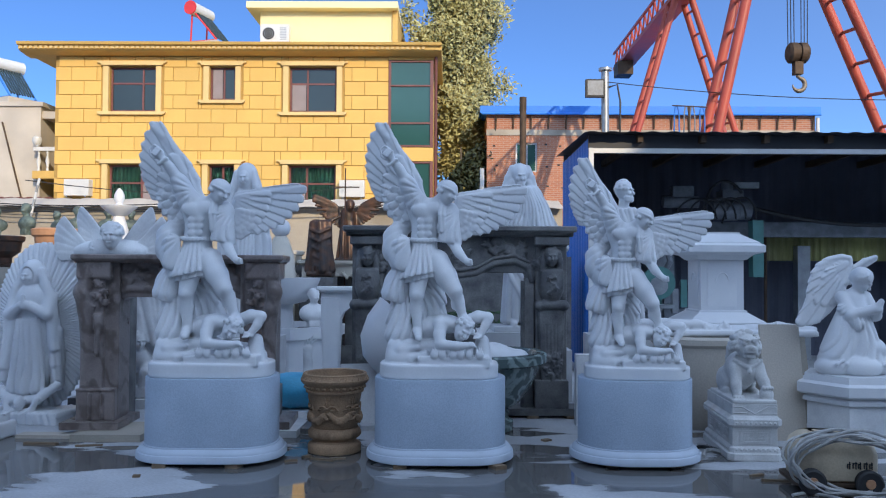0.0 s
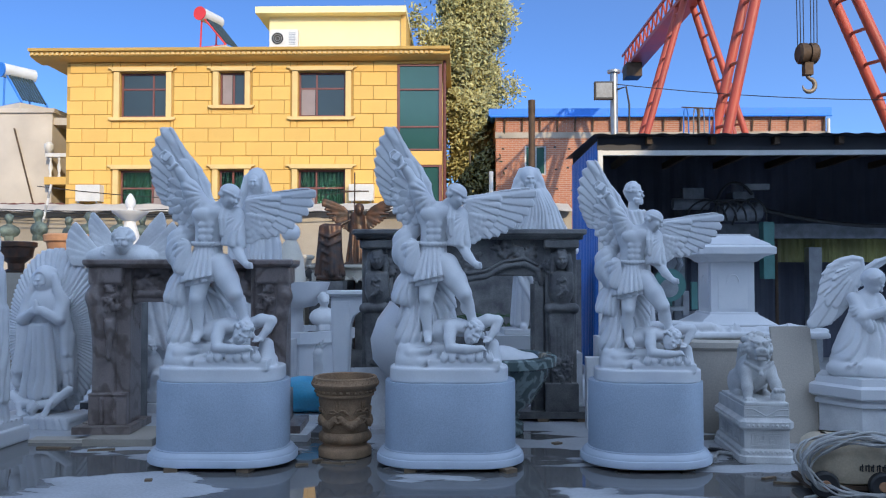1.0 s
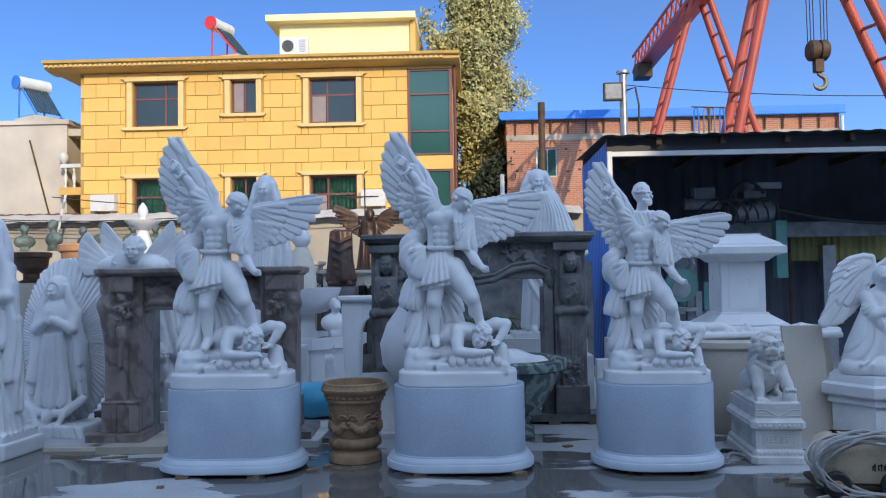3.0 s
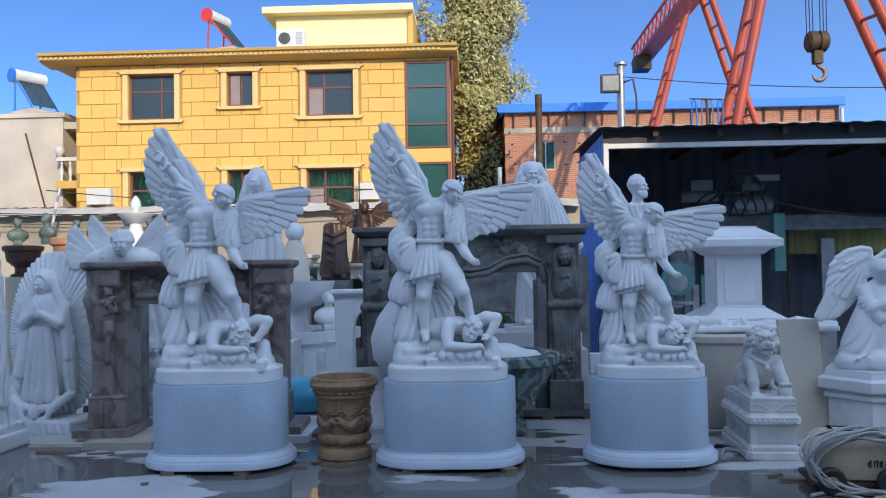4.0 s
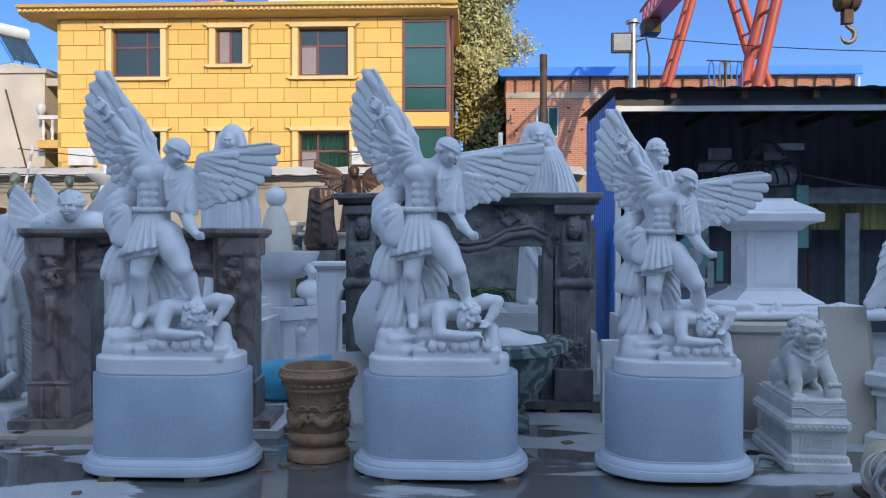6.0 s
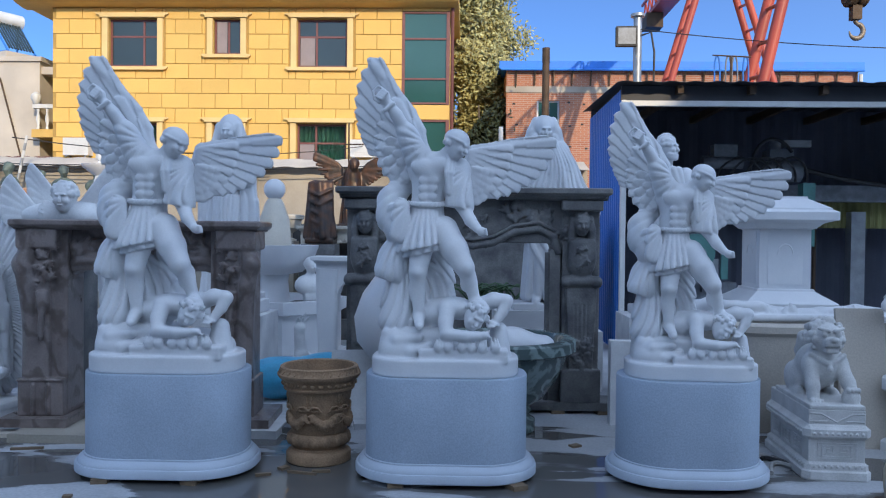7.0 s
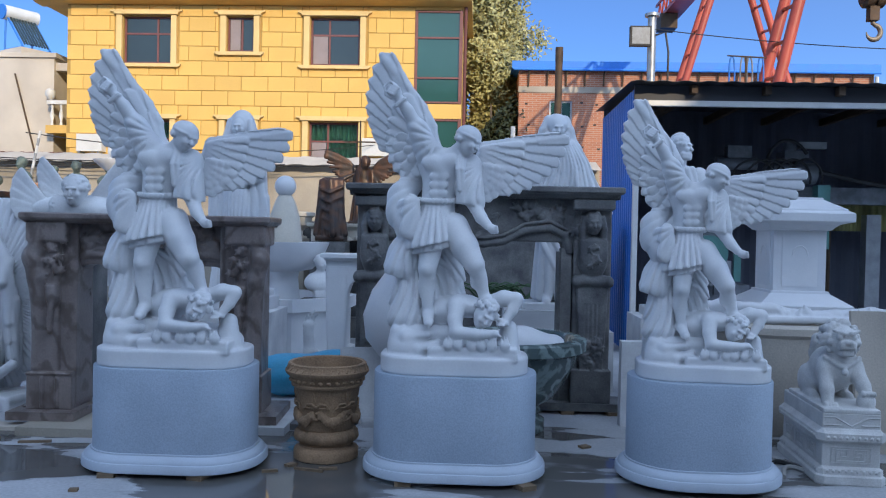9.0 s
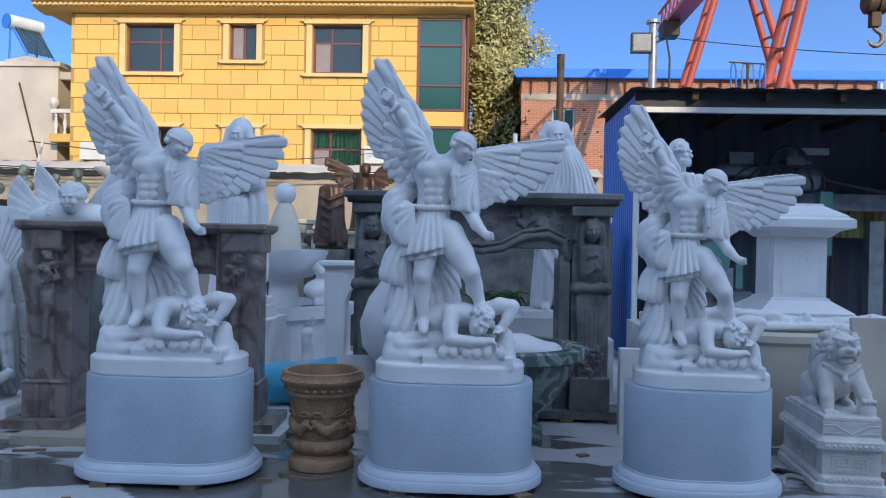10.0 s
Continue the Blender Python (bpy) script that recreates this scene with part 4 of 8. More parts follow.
part("column", boxed(-0.9, -0.5, -0.1, 0.5, 0, 2.2), MACHINE_GREY, saw, bevel=0.02)
part("column", boxed(3.8, 4.2, -0.1, 0.5, 0, 2.2), MACHINE_GREY, saw, bevel=0.02)
part("motor", tube([(0.05, -0.35, 2.58), (0.70, -0.35, 2.58)], 0.16, 16), MACHINE_GREY, saw, smooth=True)
part("motor_ring", tube([(0.25, -0.35, 2.58), (0.5, -0.35, 2.58)], 0.178, 20), MACHINE_GREY, saw)
part("gearbox", boxed(0.2, 0.55, -0.5, -0.15, 2.78, 2.90), MACHINE_GREY, saw, bevel=0.04)
part("spindle_motor", tube([(0.32, -0.35, 2.84), (0.32, -0.35, 3.06)], [0.11, 0.09], 14), MACHINE_GREY, saw, smooth=True)
part("bracket", boxed(0.45, 0.85, -0.4, -0.3, 2.95, 3.05), GALV, saw, bevel=0.02)
def eased(p, n=14):
    """points along a smooth bend with four control points"""
    out = []
    for k in range(n + 1):
        s = k / n
        w = ((1 - s) ** 3, 3 * s * (1 - s) ** 2, 3 * s * s * (1 - s), s ** 3)
        out.append(tuple(sum(w[j] * p[j][a] for j in range(4)) for a in range(3)))
    return out


for i in range(5):
    bend = [(-0.6 + 0.2 * i, -0.45, 2.35), (-0.62 + 0.24 * i, -0.66, 2.85 + 0.06 * i), (0.0 + 0.2 * i, -0.6, 2.90 - 0.05 * i), (0.1 + 0.16 * i, -0.5, 2.42)]
    part("hose", tube(eased(bend), 0.016, 7), RUBBER, saw, smooth=True)
for i in range(6):
    part("cabinet_slat", boxed(-1.25 + 0.14 * i, -1.15 + 0.14 * i, -0.66, -0.6, 0.75 + 0.1 * (i % 3), 1.25 + 0.15 * (i % 2)), (MACHINE_GREY, GALV, TEAL)[i % 3], saw, bevel=0.01)
part("spindle", tube([(-0.75, -0.3, 2.72), (-0.15, -0.3, 2.72)], 0.1, 12), MACHINE_GREY, saw, smooth=True)
part("switch_box", boxed(-0.6, -0.25, -0.4, -0.2, 2.8, 2.98), MACHINE_GREY, saw, bevel=0.02)
part("plate", boxed(0.70, 0.88, -0.5, -0.3, 1.45, 2.4), TEAL, saw, "teal painted steel plate", bevel=0.01)
part("hose", tube(eased([(-0.1, -0.5, 2.5), (-0.1, -0.55, 3.1), (0.3, -0.55, 3.2), (0.5, -0.55, 2.85)]), 0.024, 8), RUBBER, saw, smooth=True)
part("blade_guard", lathe([(0.02, 0), (0.27, 0.0), (0.27, 0.1), (0.02, 0.1)], 28), TEAL, saw, smooth=True).matrix_basis = pose(-0.95, -0.7, 1.35, 90, 0, 0)
part("gear", lathe([(0.02, 0), (0.15, 0.0), (0.15, 0.06), (0.02, 0.06)], 20), GALV, saw, smooth=True).matrix_basis = pose(-0.95, -0.75, 1.3, 90, 0, 0)
bm = boxed(-1.3, -0.3, -0.6, -0.2, 0.0, 0.9)
part("tank", bm, MACHINE_GREY, saw, bevel=0.03)
part("arm", tube([(-1.15, -0.6, 0.9), (-0.75, -0.75, 1.7), (-0.9, -0.6, 2.3)], 0.05, 8), MACHINE_GREY, saw)
for dx in (-1.2, -1.0):
    part("tray", boxed(dx - 0.1, dx + 0.25, -1.0, -0.7, 0.9 + 0.2 * (dx + 1.2), 0.96 + 0.2 * (dx + 1.2)), GALV, saw)
ropes = empty("hanging_hoses", 4.55, 15.0, 0, label="bundle of blue and grey hoses hung on a rail", category="hoses")
for i in range(4):
    x = -0.24 + i * 0.15 + 0.04 * (i % 2)
    low = 3.3 + 0.12 * (i % 3)
    part("hose", tube([(x - 0.03, 0.02 * (i % 2), low)] + eased([(x + 0.02, 0, 4.35), (x, 0.02, 4.85), (x + 0.13, 0.02, 4.85), (x + 0.11, 0, 4.35)]) + [(x + 0.15 - 0.02 * i, 0.02, low + 0.1)], 0.014, 6), BLUE_STEEL if i % 3 == 0 else MACHINE_GREY, ropes, smooth=True)
part("hook_rail", tube([(-0.26, 0, 4.73), (0.40, 0, 4.70)], 0.012, 6), RUSTY, ropes)
for x in (0.06,):
    part("stand", tube([(x, 0, 0), (x, 0, 4.72)], 0.02, 6), RUSTY, ropes)


# ---- the three statues on their granite pedestals ----
def lerp(a, b, s):
    return tuple(a[i] + (b[i] - a[i]) * s for i in range(len(a)))


def along(pts, s):
    """A place on a broken line, s from 0 to 1."""
    f = s * (len(pts) - 1)
    i = min(int(f), len(pts) - 2)
    return lerp(pts[i], pts[i + 1], f - i)


def wing(c, bone, rim, rows, normal=(0, -1, 0), depth=0.016, width=0.045):
    """Feathers in overlapping rows from a bone line to the rim of the wing. rows: (count, reach, how far forward, width)."""
    for count, reach, fwd, wide in rows:
        for i in range(count):
            s = i / (count - 1)
            a, b = along(bone, s), along(rim, s)
            tip = lerp(a, b, reach)
            f = fwd + 0.0025 * (i % 2)
            c.feather((a[0], a[1] - f, a[2]), (tip[0], tip[1] - f, tip[2]), wide, depth, normal, 0.003)
    c.path(bone, depth * 1.5, depth * 1.0, 0.02)


def fan(c, root, rim, n, wide, depth, fwd=0.0):
    """Overlapping long blades from a short root line to the rim; each lies a little before the next."""
    for i in range(n):
        s = i / (n - 1)
        a, b = along(root, s), along(rim, s)
        f = fwd + 0.0028 * (i % 3)
        c.feather((a[0], a[1] - f, a[2]), (b[0], b[1] - f, b[2]), wide * (1 - 0.35 * s), depth, (0, -1, 0), 0.002)


def folds(c, top, low, n, r0, r1, k=0.012, sway=0.0, seed=1):
    """Hanging cloth between a top line and a hem line, as a row of tapering folds."""
    r = random.Random(seed)
    for i in range(n):
        s = i / max(1, n - 1)
        a, b = along(top, s), along(low, s)
        m = lerp(a, b, 0.55)
        w = 0.8 + 0.5 * r.random()
        m = (m[0] + sway * r.uniform(-1, 1), m[1] - 0.012 * (i % 2), m[2])
        b = (b[0] + sway * r.uniform(-1, 1), b[1] - 0.012 * ((i + 1) % 2), b[2])
        c.cap(a, m, r0 * w, 0.5 * (r0 + r1) * w, k)
        c.cap(m, b, 0.5 * (r0 + r1) * w, r1 * w, k)


def head(c, p, r=0.075, lean=(0, 0, 0), hair=True, curls=0, seed=0, veil=False):
    x, y, z = p
    turn = Euler([radians(v) for v in lean]).to_matrix()

    def at(dx, dy, dz):
        v = turn @ Vector((dx * r, dy * r, dz * r))
        return (x + v.x, y + v.y, z + v.z)
    c.egg(p, (r * 0.80, r * 0.98, r * 1.12), lean, 0.01)
    c.egg(at(0, -0.35, -0.55), (r * 0.55, r * 0.58, r * 0.65), lean, 0.015)
    c.cap(at(0, -0.98, 0.10), at(0, -1.17, -0.22), r * 0.10, r * 0.17, 0.008)
    for sx_ in (-1, 1):
        c.egg(at(0.34 * sx_, -0.97, 0.12), r * 0.12, k=0.010, cut=True)
        c.egg(at(0.40 * sx_, -0.78, -0.25), r * 0.22, k=0.02)
    c.cap(at(-0.36, -0.95, 0.30), at(0.36, -0.95, 0.30), r * 0.10, k=0.012)
    c.cap(at(-0.18, -0.98, -0.55), at(0.18, -0.98, -0.55), r * 0.08, k=0.006)
    if hair:
        c.egg(at(0, 0.22, 0.28), (r * 0.98, r * 1.02, r * 1.05), lean, 0.01)
    rr = random.Random(seed)
    for i in range(curls):
        a, b = rr.uniform(-2.75, 2.75), rr.uniform(0.0, 1.4)
        c.egg(at(0.95 * math.sin(a) * math.cos(b), 0.15 + 0.9 * math.cos(a) * math.cos(b) * (1 if abs(a) < 1.4 else 0.85), 0.25 + 0.98 * math.sin(b)), r * rr.uniform(0.2, 0.3), k=0.004)
    return at


def archangel():
    c = Clay((-0.66, -0.42, -0.02), (0.80, 0.36, 2.14), 0.0072)
    # slab, mound and the stub of rock at the far end
    c.prism(0.472, 0.285, 0.24, 0.0, 0.118, 0.016)
    c.slab((-0.19, 0.02, 0.18), (0.225, 0.18, 0.125), 0.06, (0, 3, 0), 0.02)
    c.egg((-0.27, -0.08, 0.16), (0.155, 0.14, 0.12), k=0.03)
    c.egg((0.10, 0.06, 0.15), (0.31, 0.17, 0.12), k=0.03)
    c.path([(-0.38, -0.06, 0.22), (-0.30, -0.17, 0.235), (-0.16, -0.19, 0.25)], 0.035, 0.025, 0.03)
    c.cap((0.345, -0.06, 0.10), (0.345, -0.05, 0.285), 0.085, 0.055, 0.02)
    c.slab((0.12, -0.175, 0.135), (0.28, 0.075, 0.045), 0.015, k=0.012)
    c.path([(-0.36, -0.14, 0.14), (-0.22, -0.20, 0.16), (-0.10, -0.18, 0.20)], 0.030, 0.022, 0.02)
    c.ripple(0.004, 17, 1, (-0.6, -0.4, 0.15), (0.6, 0.4, 0.34))
    # five pairs of flames along the ledge
    for i in range(6):
        x = -0.035 + i * 0.069 + 0.008 * math.sin(4.1 * i)
        c.egg((x, -0.245, 0.195), (0.032, 0.026, 0.036), k=0.006)
        for d, h in ((-0.018, 0.0), (0.0, 0.016), (0.018, 0.006)):
            c.cap((x + d, -0.254, 0.200), (x + d + 0.009 * (-1) ** i, -0.250, 0.255 + h), 0.014, 0.003, 0.002)
    # the fallen figure: back, arms, bowed head
    c.egg((-0.06, 0.02, 0.385), (0.14, 0.13, 0.10), (0, -10, 0), 0.03)
    c.egg((0.07, -0.05, 0.425), (0.13, 0.12, 0.075), (0, 8, 0), 0.03)
    c.egg((0.02, -0.14, 0.435), (0.062, 0.060, 0.062), k=0.025)
    c.path([(0.015, -0.16, 0.43), (0.005, -0.20, 0.35), (0.012, -0.235, 0.285)], 0.053, 0.042, 0.012)
    c.path([(0.012, -0.235, 0.275), (0.13, -0.255, 0.268), (0.215, -0.25, 0.268)], 0.042, 0.028, 0.010)
    c.egg((0.245, -0.245, 0.275), (0.038, 0.030, 0.024), k=0.008)
    for i in range(4):
        c.cap((0.255, -0.262 + 0.012 * i, 0.278 - 0.006 * i), (0.288, -0.262 + 0.012 * i, 0.258), 0.010, 0.008, 0.003)
    head(c, (0.190, -0.185, 0.385), 0.076, (30, 28, 26), hair=False, curls=0)
    turn = Euler((radians(30), radians(28), radians(26))).to_matrix()
    rr = random.Random(5)
    for i in range(46):
        a, b = rr.uniform(-2.9, 2.9), rr.uniform(-0.1, 1.5)
        if abs(a) < 0.9 and b < 0.55:
            continue
        v = turn @ Vector((0.074 * math.sin(a) * math.cos(b), -0.076 * math.cos(a) * math.cos(b) + 0.01, 0.012 + 0.082 * math.sin(b)))
        c.egg((0.19 + v.x, -0.185 + v.y, 0.385 + v.z), rr.uniform(0.014, 0.021), k=0.003)
    c.path([(0.20, -0.03, 0.435), (0.31, -0.07, 0.482), (0.385, -0.09, 0.482)], 0.056, 0.044, 0.02)
    c.path([(0.392, -0.09, 0.478), (0.365, -0.11, 0.41), (0.325, -0.13, 0.352)], 0.043, 0.028, 0.008)
    c.egg((0.305, -0.14, 0.338), (0.045, 0.034, 0.020), (0, 20, 0), 0.008)
    for i in range(4):
        c.cap((0.285 + 0.013 * i, -0.160, 0.338), (0.270 + 0.013 * i, -0.188, 0.318), 0.009, 0.007, 0.003)
    # his leathery wing behind the legs, a hooked triangle with ribs
    tipw = (0.025, 0.03, 0.585)
    for i in range(9):
        s = i / 8
        a = lerp((-0.15, 0.05, 0.735), (-0.16, 0.05, 0.42), s)
        b = lerp((-0.06, 0.04, 0.665), (0.03, 0.03, 0.47), s) if i else tipw
        c.cap(a, lerp(a, b, 0.99), 0.026, 0.016, 0.012)
    c.path([(-0.16, 0.03, 0.745), (-0.06, 0.02, 0.675), tipw], 0.018, 0.012, 0.006)
    c.path([tipw, (0.005, 0.03, 0.53), (0.025, 0.02, 0.475)], 0.013, 0.016, 0.006)
    # standing leg with a greave and boot top
    c.path([(-0.155, -0.06, 0.86), (-0.178, -0.115, 0.665)], 0.082, 0.060, 0.02)
    c.egg((-0.180, -0.150, 0.660), (0.036, 0.030, 0.042), k=0.012)
    c.path([(-0.178, -0.110, 0.65), (-0.182, -0.090, 0.54), (-0.170, -0.095, 0.39)], 0.056, 0.036, 0.012)
    c.egg((-0.186, -0.078, 0.545), (0.050, 0.054, 0.085), k=0.015)
    c.cap((-0.218, -0.11, 0.585), (-0.142, -0.125, 0.595), 0.012, k=0.006)
    c.cap((-0.170, -0.095, 0.375), (-0.160, -0.20, 0.335), 0.040, 0.030, 0.012)
    c.cap((-0.160, -0.19, 0.330), (-0.158, -0.225, 0.322), 0.032, 0.024, 0.008)
    # bent leg pressing on the head
    c.path([(-0.02, -0.05, 0.93), (0.055, -0.11, 0.81), (0.118, -0.155, 0.70)], 0.098, 0.066, 0.03)
    c.egg((0.128, -0.175, 0.69), (0.044, 0.040, 0.048), (0, 20, 0), 0.015)
    c.path([(0.122, -0.145, 0.69), (0.155, -0.115, 0.60), (0.185, -0.10, 0.495)], 0.058, 0.036, 0.012)
    c.egg((0.143, -0.095, 0.615), (0.048, 0.050, 0.080), (0, 16, 0), 0.018)
    c.cap((0.10, -0.165, 0.635), (0.175, -0.150, 0.652), 0.011, k=0.006)
    c.cap((0.188, -0.10, 0.485), (0.225, -0.165, 0.462), 0.036, 0.028, 0.014)
    # kilt: pleats widening to a wavy hem, over a second hem
    kilt = c.fresh()
    kilt.cap((-0.125, -0.003, 1.10), (-0.145, -0.022, 0.80), 0.092, 0.170, 0.01)
    kilt.pleat(-0.135, -0.012, 21, 0.040, 1.13, 0.84, (-0.45, -0.3, 0.6), (0.15, 0.25, 1.2))
    kilt.slab((-0.14, 0.0, 0.60), (0.40, 0.35, 0.215), 0.005, (0, -13, 0), 0.006, cut=True)
    kilt.slab((-0.14, 0.0, 1.30), (0.40, 0.35, 0.18), 0.005, (0, 0, 0), 0.006, cut=True)
    c.join(kilt, 0.010)
    under = c.fresh()
    under.cap((-0.14, -0.018, 0.95), (-0.142, -0.020, 0.76), 0.12, 0.150, 0.01)
    under.pleat(-0.142, -0.02, 13, 0.016, 0.95, 0.80, (-0.45, -0.3, 0.55), (0.15, 0.25, 1.0), phase=0.6)
    under.slab((-0.14, 0.0, 0.56), (0.40, 0.35, 0.215), 0.005, (0, -13, 0), 0.006, cut=True)
    c.join(under, 0.006)
    # trunk in a close cuirass
    c.cap((-0.128, 0.0, 1.10), (-0.108, 0.01, 1.28), 0.104, 0.120, 0.03)
    c.egg((-0.095, 0.01, 1.325), (0.165, 0.112, 0.125), (0, 12, 0), 0.04)
    c.cap((-0.16, 0.0, 1.36), (0.06, 0.0, 1.33), 0.085, 0.08, 0.03)
    for sx_ in (-1, 1):
        c.egg((-0.095 + 0.066 * sx_, -0.092, 1.345 + 0.006 * sx_), (0.072, 0.028, 0.050), (0, 8, 0), 0.025)
        for j in range(3):
            c.egg((-0.120 + 0.034 * sx_, -0.106, 1.252 - 0.052 * j), (0.031, 0.010, 0.025), k=0.012)
    c.cap((-0.112, -0.145, 1.385), (-0.126, -0.125, 1.13), 0.005, 0.005, 0.006, cut=True)
    for i in range(17):
        a = radians(-96 + 192 * i / 16)
        c.egg((-0.125 + 0.126 * math.sin(a), 0.0 - 0.122 * math.cos(a), 1.110 - 0.014 * math.cos(a)), (0.017, 0.010, 0.020), k=0.008)
    # edge of the cloak from the neck to the waist
    c.path([(0.01, -0.095, 1.405), (0.00, -0.130, 1.30), (0.012, -0.125, 1.17)], 0.017, 0.015, 0.005)
    c.path([(0.035, -0.09, 1.41), (0.030, -0.125, 1.30), (0.030, -0.12, 1.19)], 0.016, 0.014, 0.005)
    # raised arm gripping a hilt
    c.egg((-0.195, -0.005, 1.42), (0.080, 0.076, 0.080), k=0.03)
    c.path([(-0.195, -0.005, 1.43), (-0.278, -0.05, 1.585)], 0.064, 0.050, 0.02)
    c.path([(-0.278, -0.05, 1.585), (-0.33, -0.08, 1.68), (-0.378, -0.10, 1.745)], 0.048, 0.030, 0.012)
    c.egg((-0.410, -0.11, 1.785), (0.046, 0.036, 0.046), (0, -35, 0), 0.008)
    for i in range(4):
        c.cap((-0.448 + 0.012 * i, -0.130, 1.788 + 0.013 * i), (-0.415 + 0.012 * i, -0.148, 1.768 + 0.013 * i), 0.012, 0.011, 0.003)
    c.slab((-0.372, -0.115, 1.722), (0.048, 0.024, 0.012), 0.008, (0, -38, 0), 0.004)
    c.path([(-0.40, -0.115, 1.83), (-0.44, -0.115, 1.855), (-0.475, -0.115, 1.82), (-0.465, -0.12, 1.77), (-0.43, -0.12, 1.745)], 0.010, 0.009, 0.004)
    # bunched sleeve round the upper arm
    bunch = c.fresh()
    bunch.cap((-0.20, -0.02, 1.43), (-0.262, -0.048, 1.560), 0.080, 0.060, 0.01)
    bunch.radial((-0.12, 1.50), 0, 21, 0.012, (0.03, 0.10), (-0.4, -0.2, 1.3), (-0.1, 0.1, 1.7), saw=False)
    c.join(bunch, 0.02)
    # lowered arm, draped sleeve with sagging folds, fist
    c.egg((0.072, -0.02, 1.325), (0.082, 0.080, 0.085), k=0.03)
    c.path([(0.075, -0.02, 1.31), (0.105, -0.06, 1.10)], 0.070, 0.052, 0.02)
    sleeve = c.fresh()
    sleeve.cap((0.070, -0.030, 1.30), (0.082, -0.050, 1.105), 0.076, 0.086, 0.01)
    sleeve.radial((0.16, 1.36), 0, 15, 0.020, (0.04, 0.16), (-0.1, -0.25, 1.0), (0.25, 0.15, 1.4), saw=False, bend=12)
    sleeve.slab((0.08, -0.05, 0.98), (0.2, 0.2, 0.095), 0.005, (0, 8, 0), 0.006, cut=True)
    c.join(sleeve, 0.010)
    c.path([(0.105, -0.07, 1.09), (0.155, -0.125, 0.995), (0.197, -0.155, 0.947)], 0.047, 0.029, 0.012)
    c.egg((0.226, -0.175, 0.925), (0.037, 0.030, 0.030), (0, 30, 0), 0.008)
    for i in range(4):
        c.cap((0.250, -0.200 + 0.013 * i, 0.938), (0.256, -0.196 + 0.013 * i, 0.905), 0.011, 0.010, 0.003)
    # neck and bowed head under a smooth helmet
    c.cap((-0.05, -0.01, 1.38), (0.025, -0.06, 1.45), 0.056, 0.048, 0.025)
    lean = (24, 12, 60)
    at = head(c, (0.062, -0.09, 1.480), 0.076, lean, hair=False)
    c.egg(at(0, 0.22, 0.42), (0.080, 0.088, 0.072), lean, 0.004)
    for i in range(11):
        a = radians(-130 + 260 * i / 10)
        c.cap(at(0.98 * math.sin(a), -0.98 * math.cos(a) + 0.12, 0.40), at(1.0 * math.sin(a + 0.3), -1.0 * math.cos(a + 0.3) + 0.12, 0.40), 0.011, 0.011, 0.003)
    for i in range(12):
        a = radians(60 + 200 * i / 11)
        c.egg(at(0.92 * math.sin(a), -0.9 * math.cos(a) + 0.10, 0.02 - 0.15 * (i % 2)), 0.020, k=0.004)
    # cloak blown out at the hip, its corner turned over
    cloak = c.fresh()
    cloak.path([(-0.09, 0.12, 1.36), (-0.27, 0.12, 1.26), (-0.37, 0.06, 1.12)], 0.055, 0.075, 0.04)
    cloak.egg((-0.372, 0.02, 1.085), (0.082, 0.090, 0.16), (0, 10, 0), 0.04)
    cloak.egg((-0.350, -0.01, 0.950), (0.060, 0.09, 0.13), (0, -18, 0), 0.03)
    cloak.radial((-0.16, 1.24), 0, 19, 0.013, (0.10, 0.24), (-0.6, -0.2, 0.8), (-0.2, 0.2, 1.4), saw=False, bend=8)
    c.join(cloak, 0.010)
    flap = c.fresh()
    flap.feather((-0.285, -0.105, 1.085), (-0.300, -0.120, 0.905), 0.052, 0.020, (0.35, -1, 0.1), 0.01)
    flap.feather((-0.33, -0.09, 1.06), (-0.36, -0.07, 0.98), 0.045, 0.020, (-0.3, -1, 0.1), 0.01)
    flap.radial((-0.22, 1.12), 0, 22, 0.012, (0.03, 0.10), (-0.6, -0.25, 0.8), (-0.2, 0.1, 1.2), saw=False)
    c.join(flap, 0.004)
    # upper fall of the cloak, fanning out to a ragged hem
    fall = c.fresh()
    fall.cap((-0.285, 0.0, 0.90), (-0.355, -0.02, 0.66), 0.075, 0.095, 0.02)
    fall.cap((-0.36, -0.01, 0.80), (-0.42, -0.03, 0.665), 0.05, 0.035, 0.02)
    fall.radial((-0.24, 1.02), 0, 9.5, 0.022, (0.10, 0.30), (-0.6, -0.3, 0.5), (-0.1, 0.3, 1.0), saw=False, bend=3)
    fall.slab((-0.36, 0.0, 0.47), (0.30, 0.3, 0.125), 0.005, (0, 16, 0), 0.006, cut=True)
    c.join(fall, 0.006)
    # lower fall: deep folds spreading to the rock, and cloth behind the legs
    low = c.fresh()
    low.cap((-0.29, 0.04, 0.80), (-0.315, -0.02, 0.34), 0.070, 0.105, 0.02)
    low.cap((-0.25, 0.05, 0.80), (-0.16, 0.06, 0.36), 0.075, 0.095, 0.03)
    low.cap((-0.06, 0.10, 0.95), (-0.02, 0.10, 0.40), 0.08, 0.07, 0.03)
    low.radial((-0.235, 1.05), 0, 5.6, 0.027, (0.25, 0.50), (-0.6, -0.3, 0.2), (0.15, 0.3, 1.0), saw=False, bend=2.5)
    c.join(low, 0.006)
    # raised wing: quills overlap under a smooth leading edge, their tips step down the back edge
    wing_a = c.fresh()
    apex = (-0.10, 1.30)
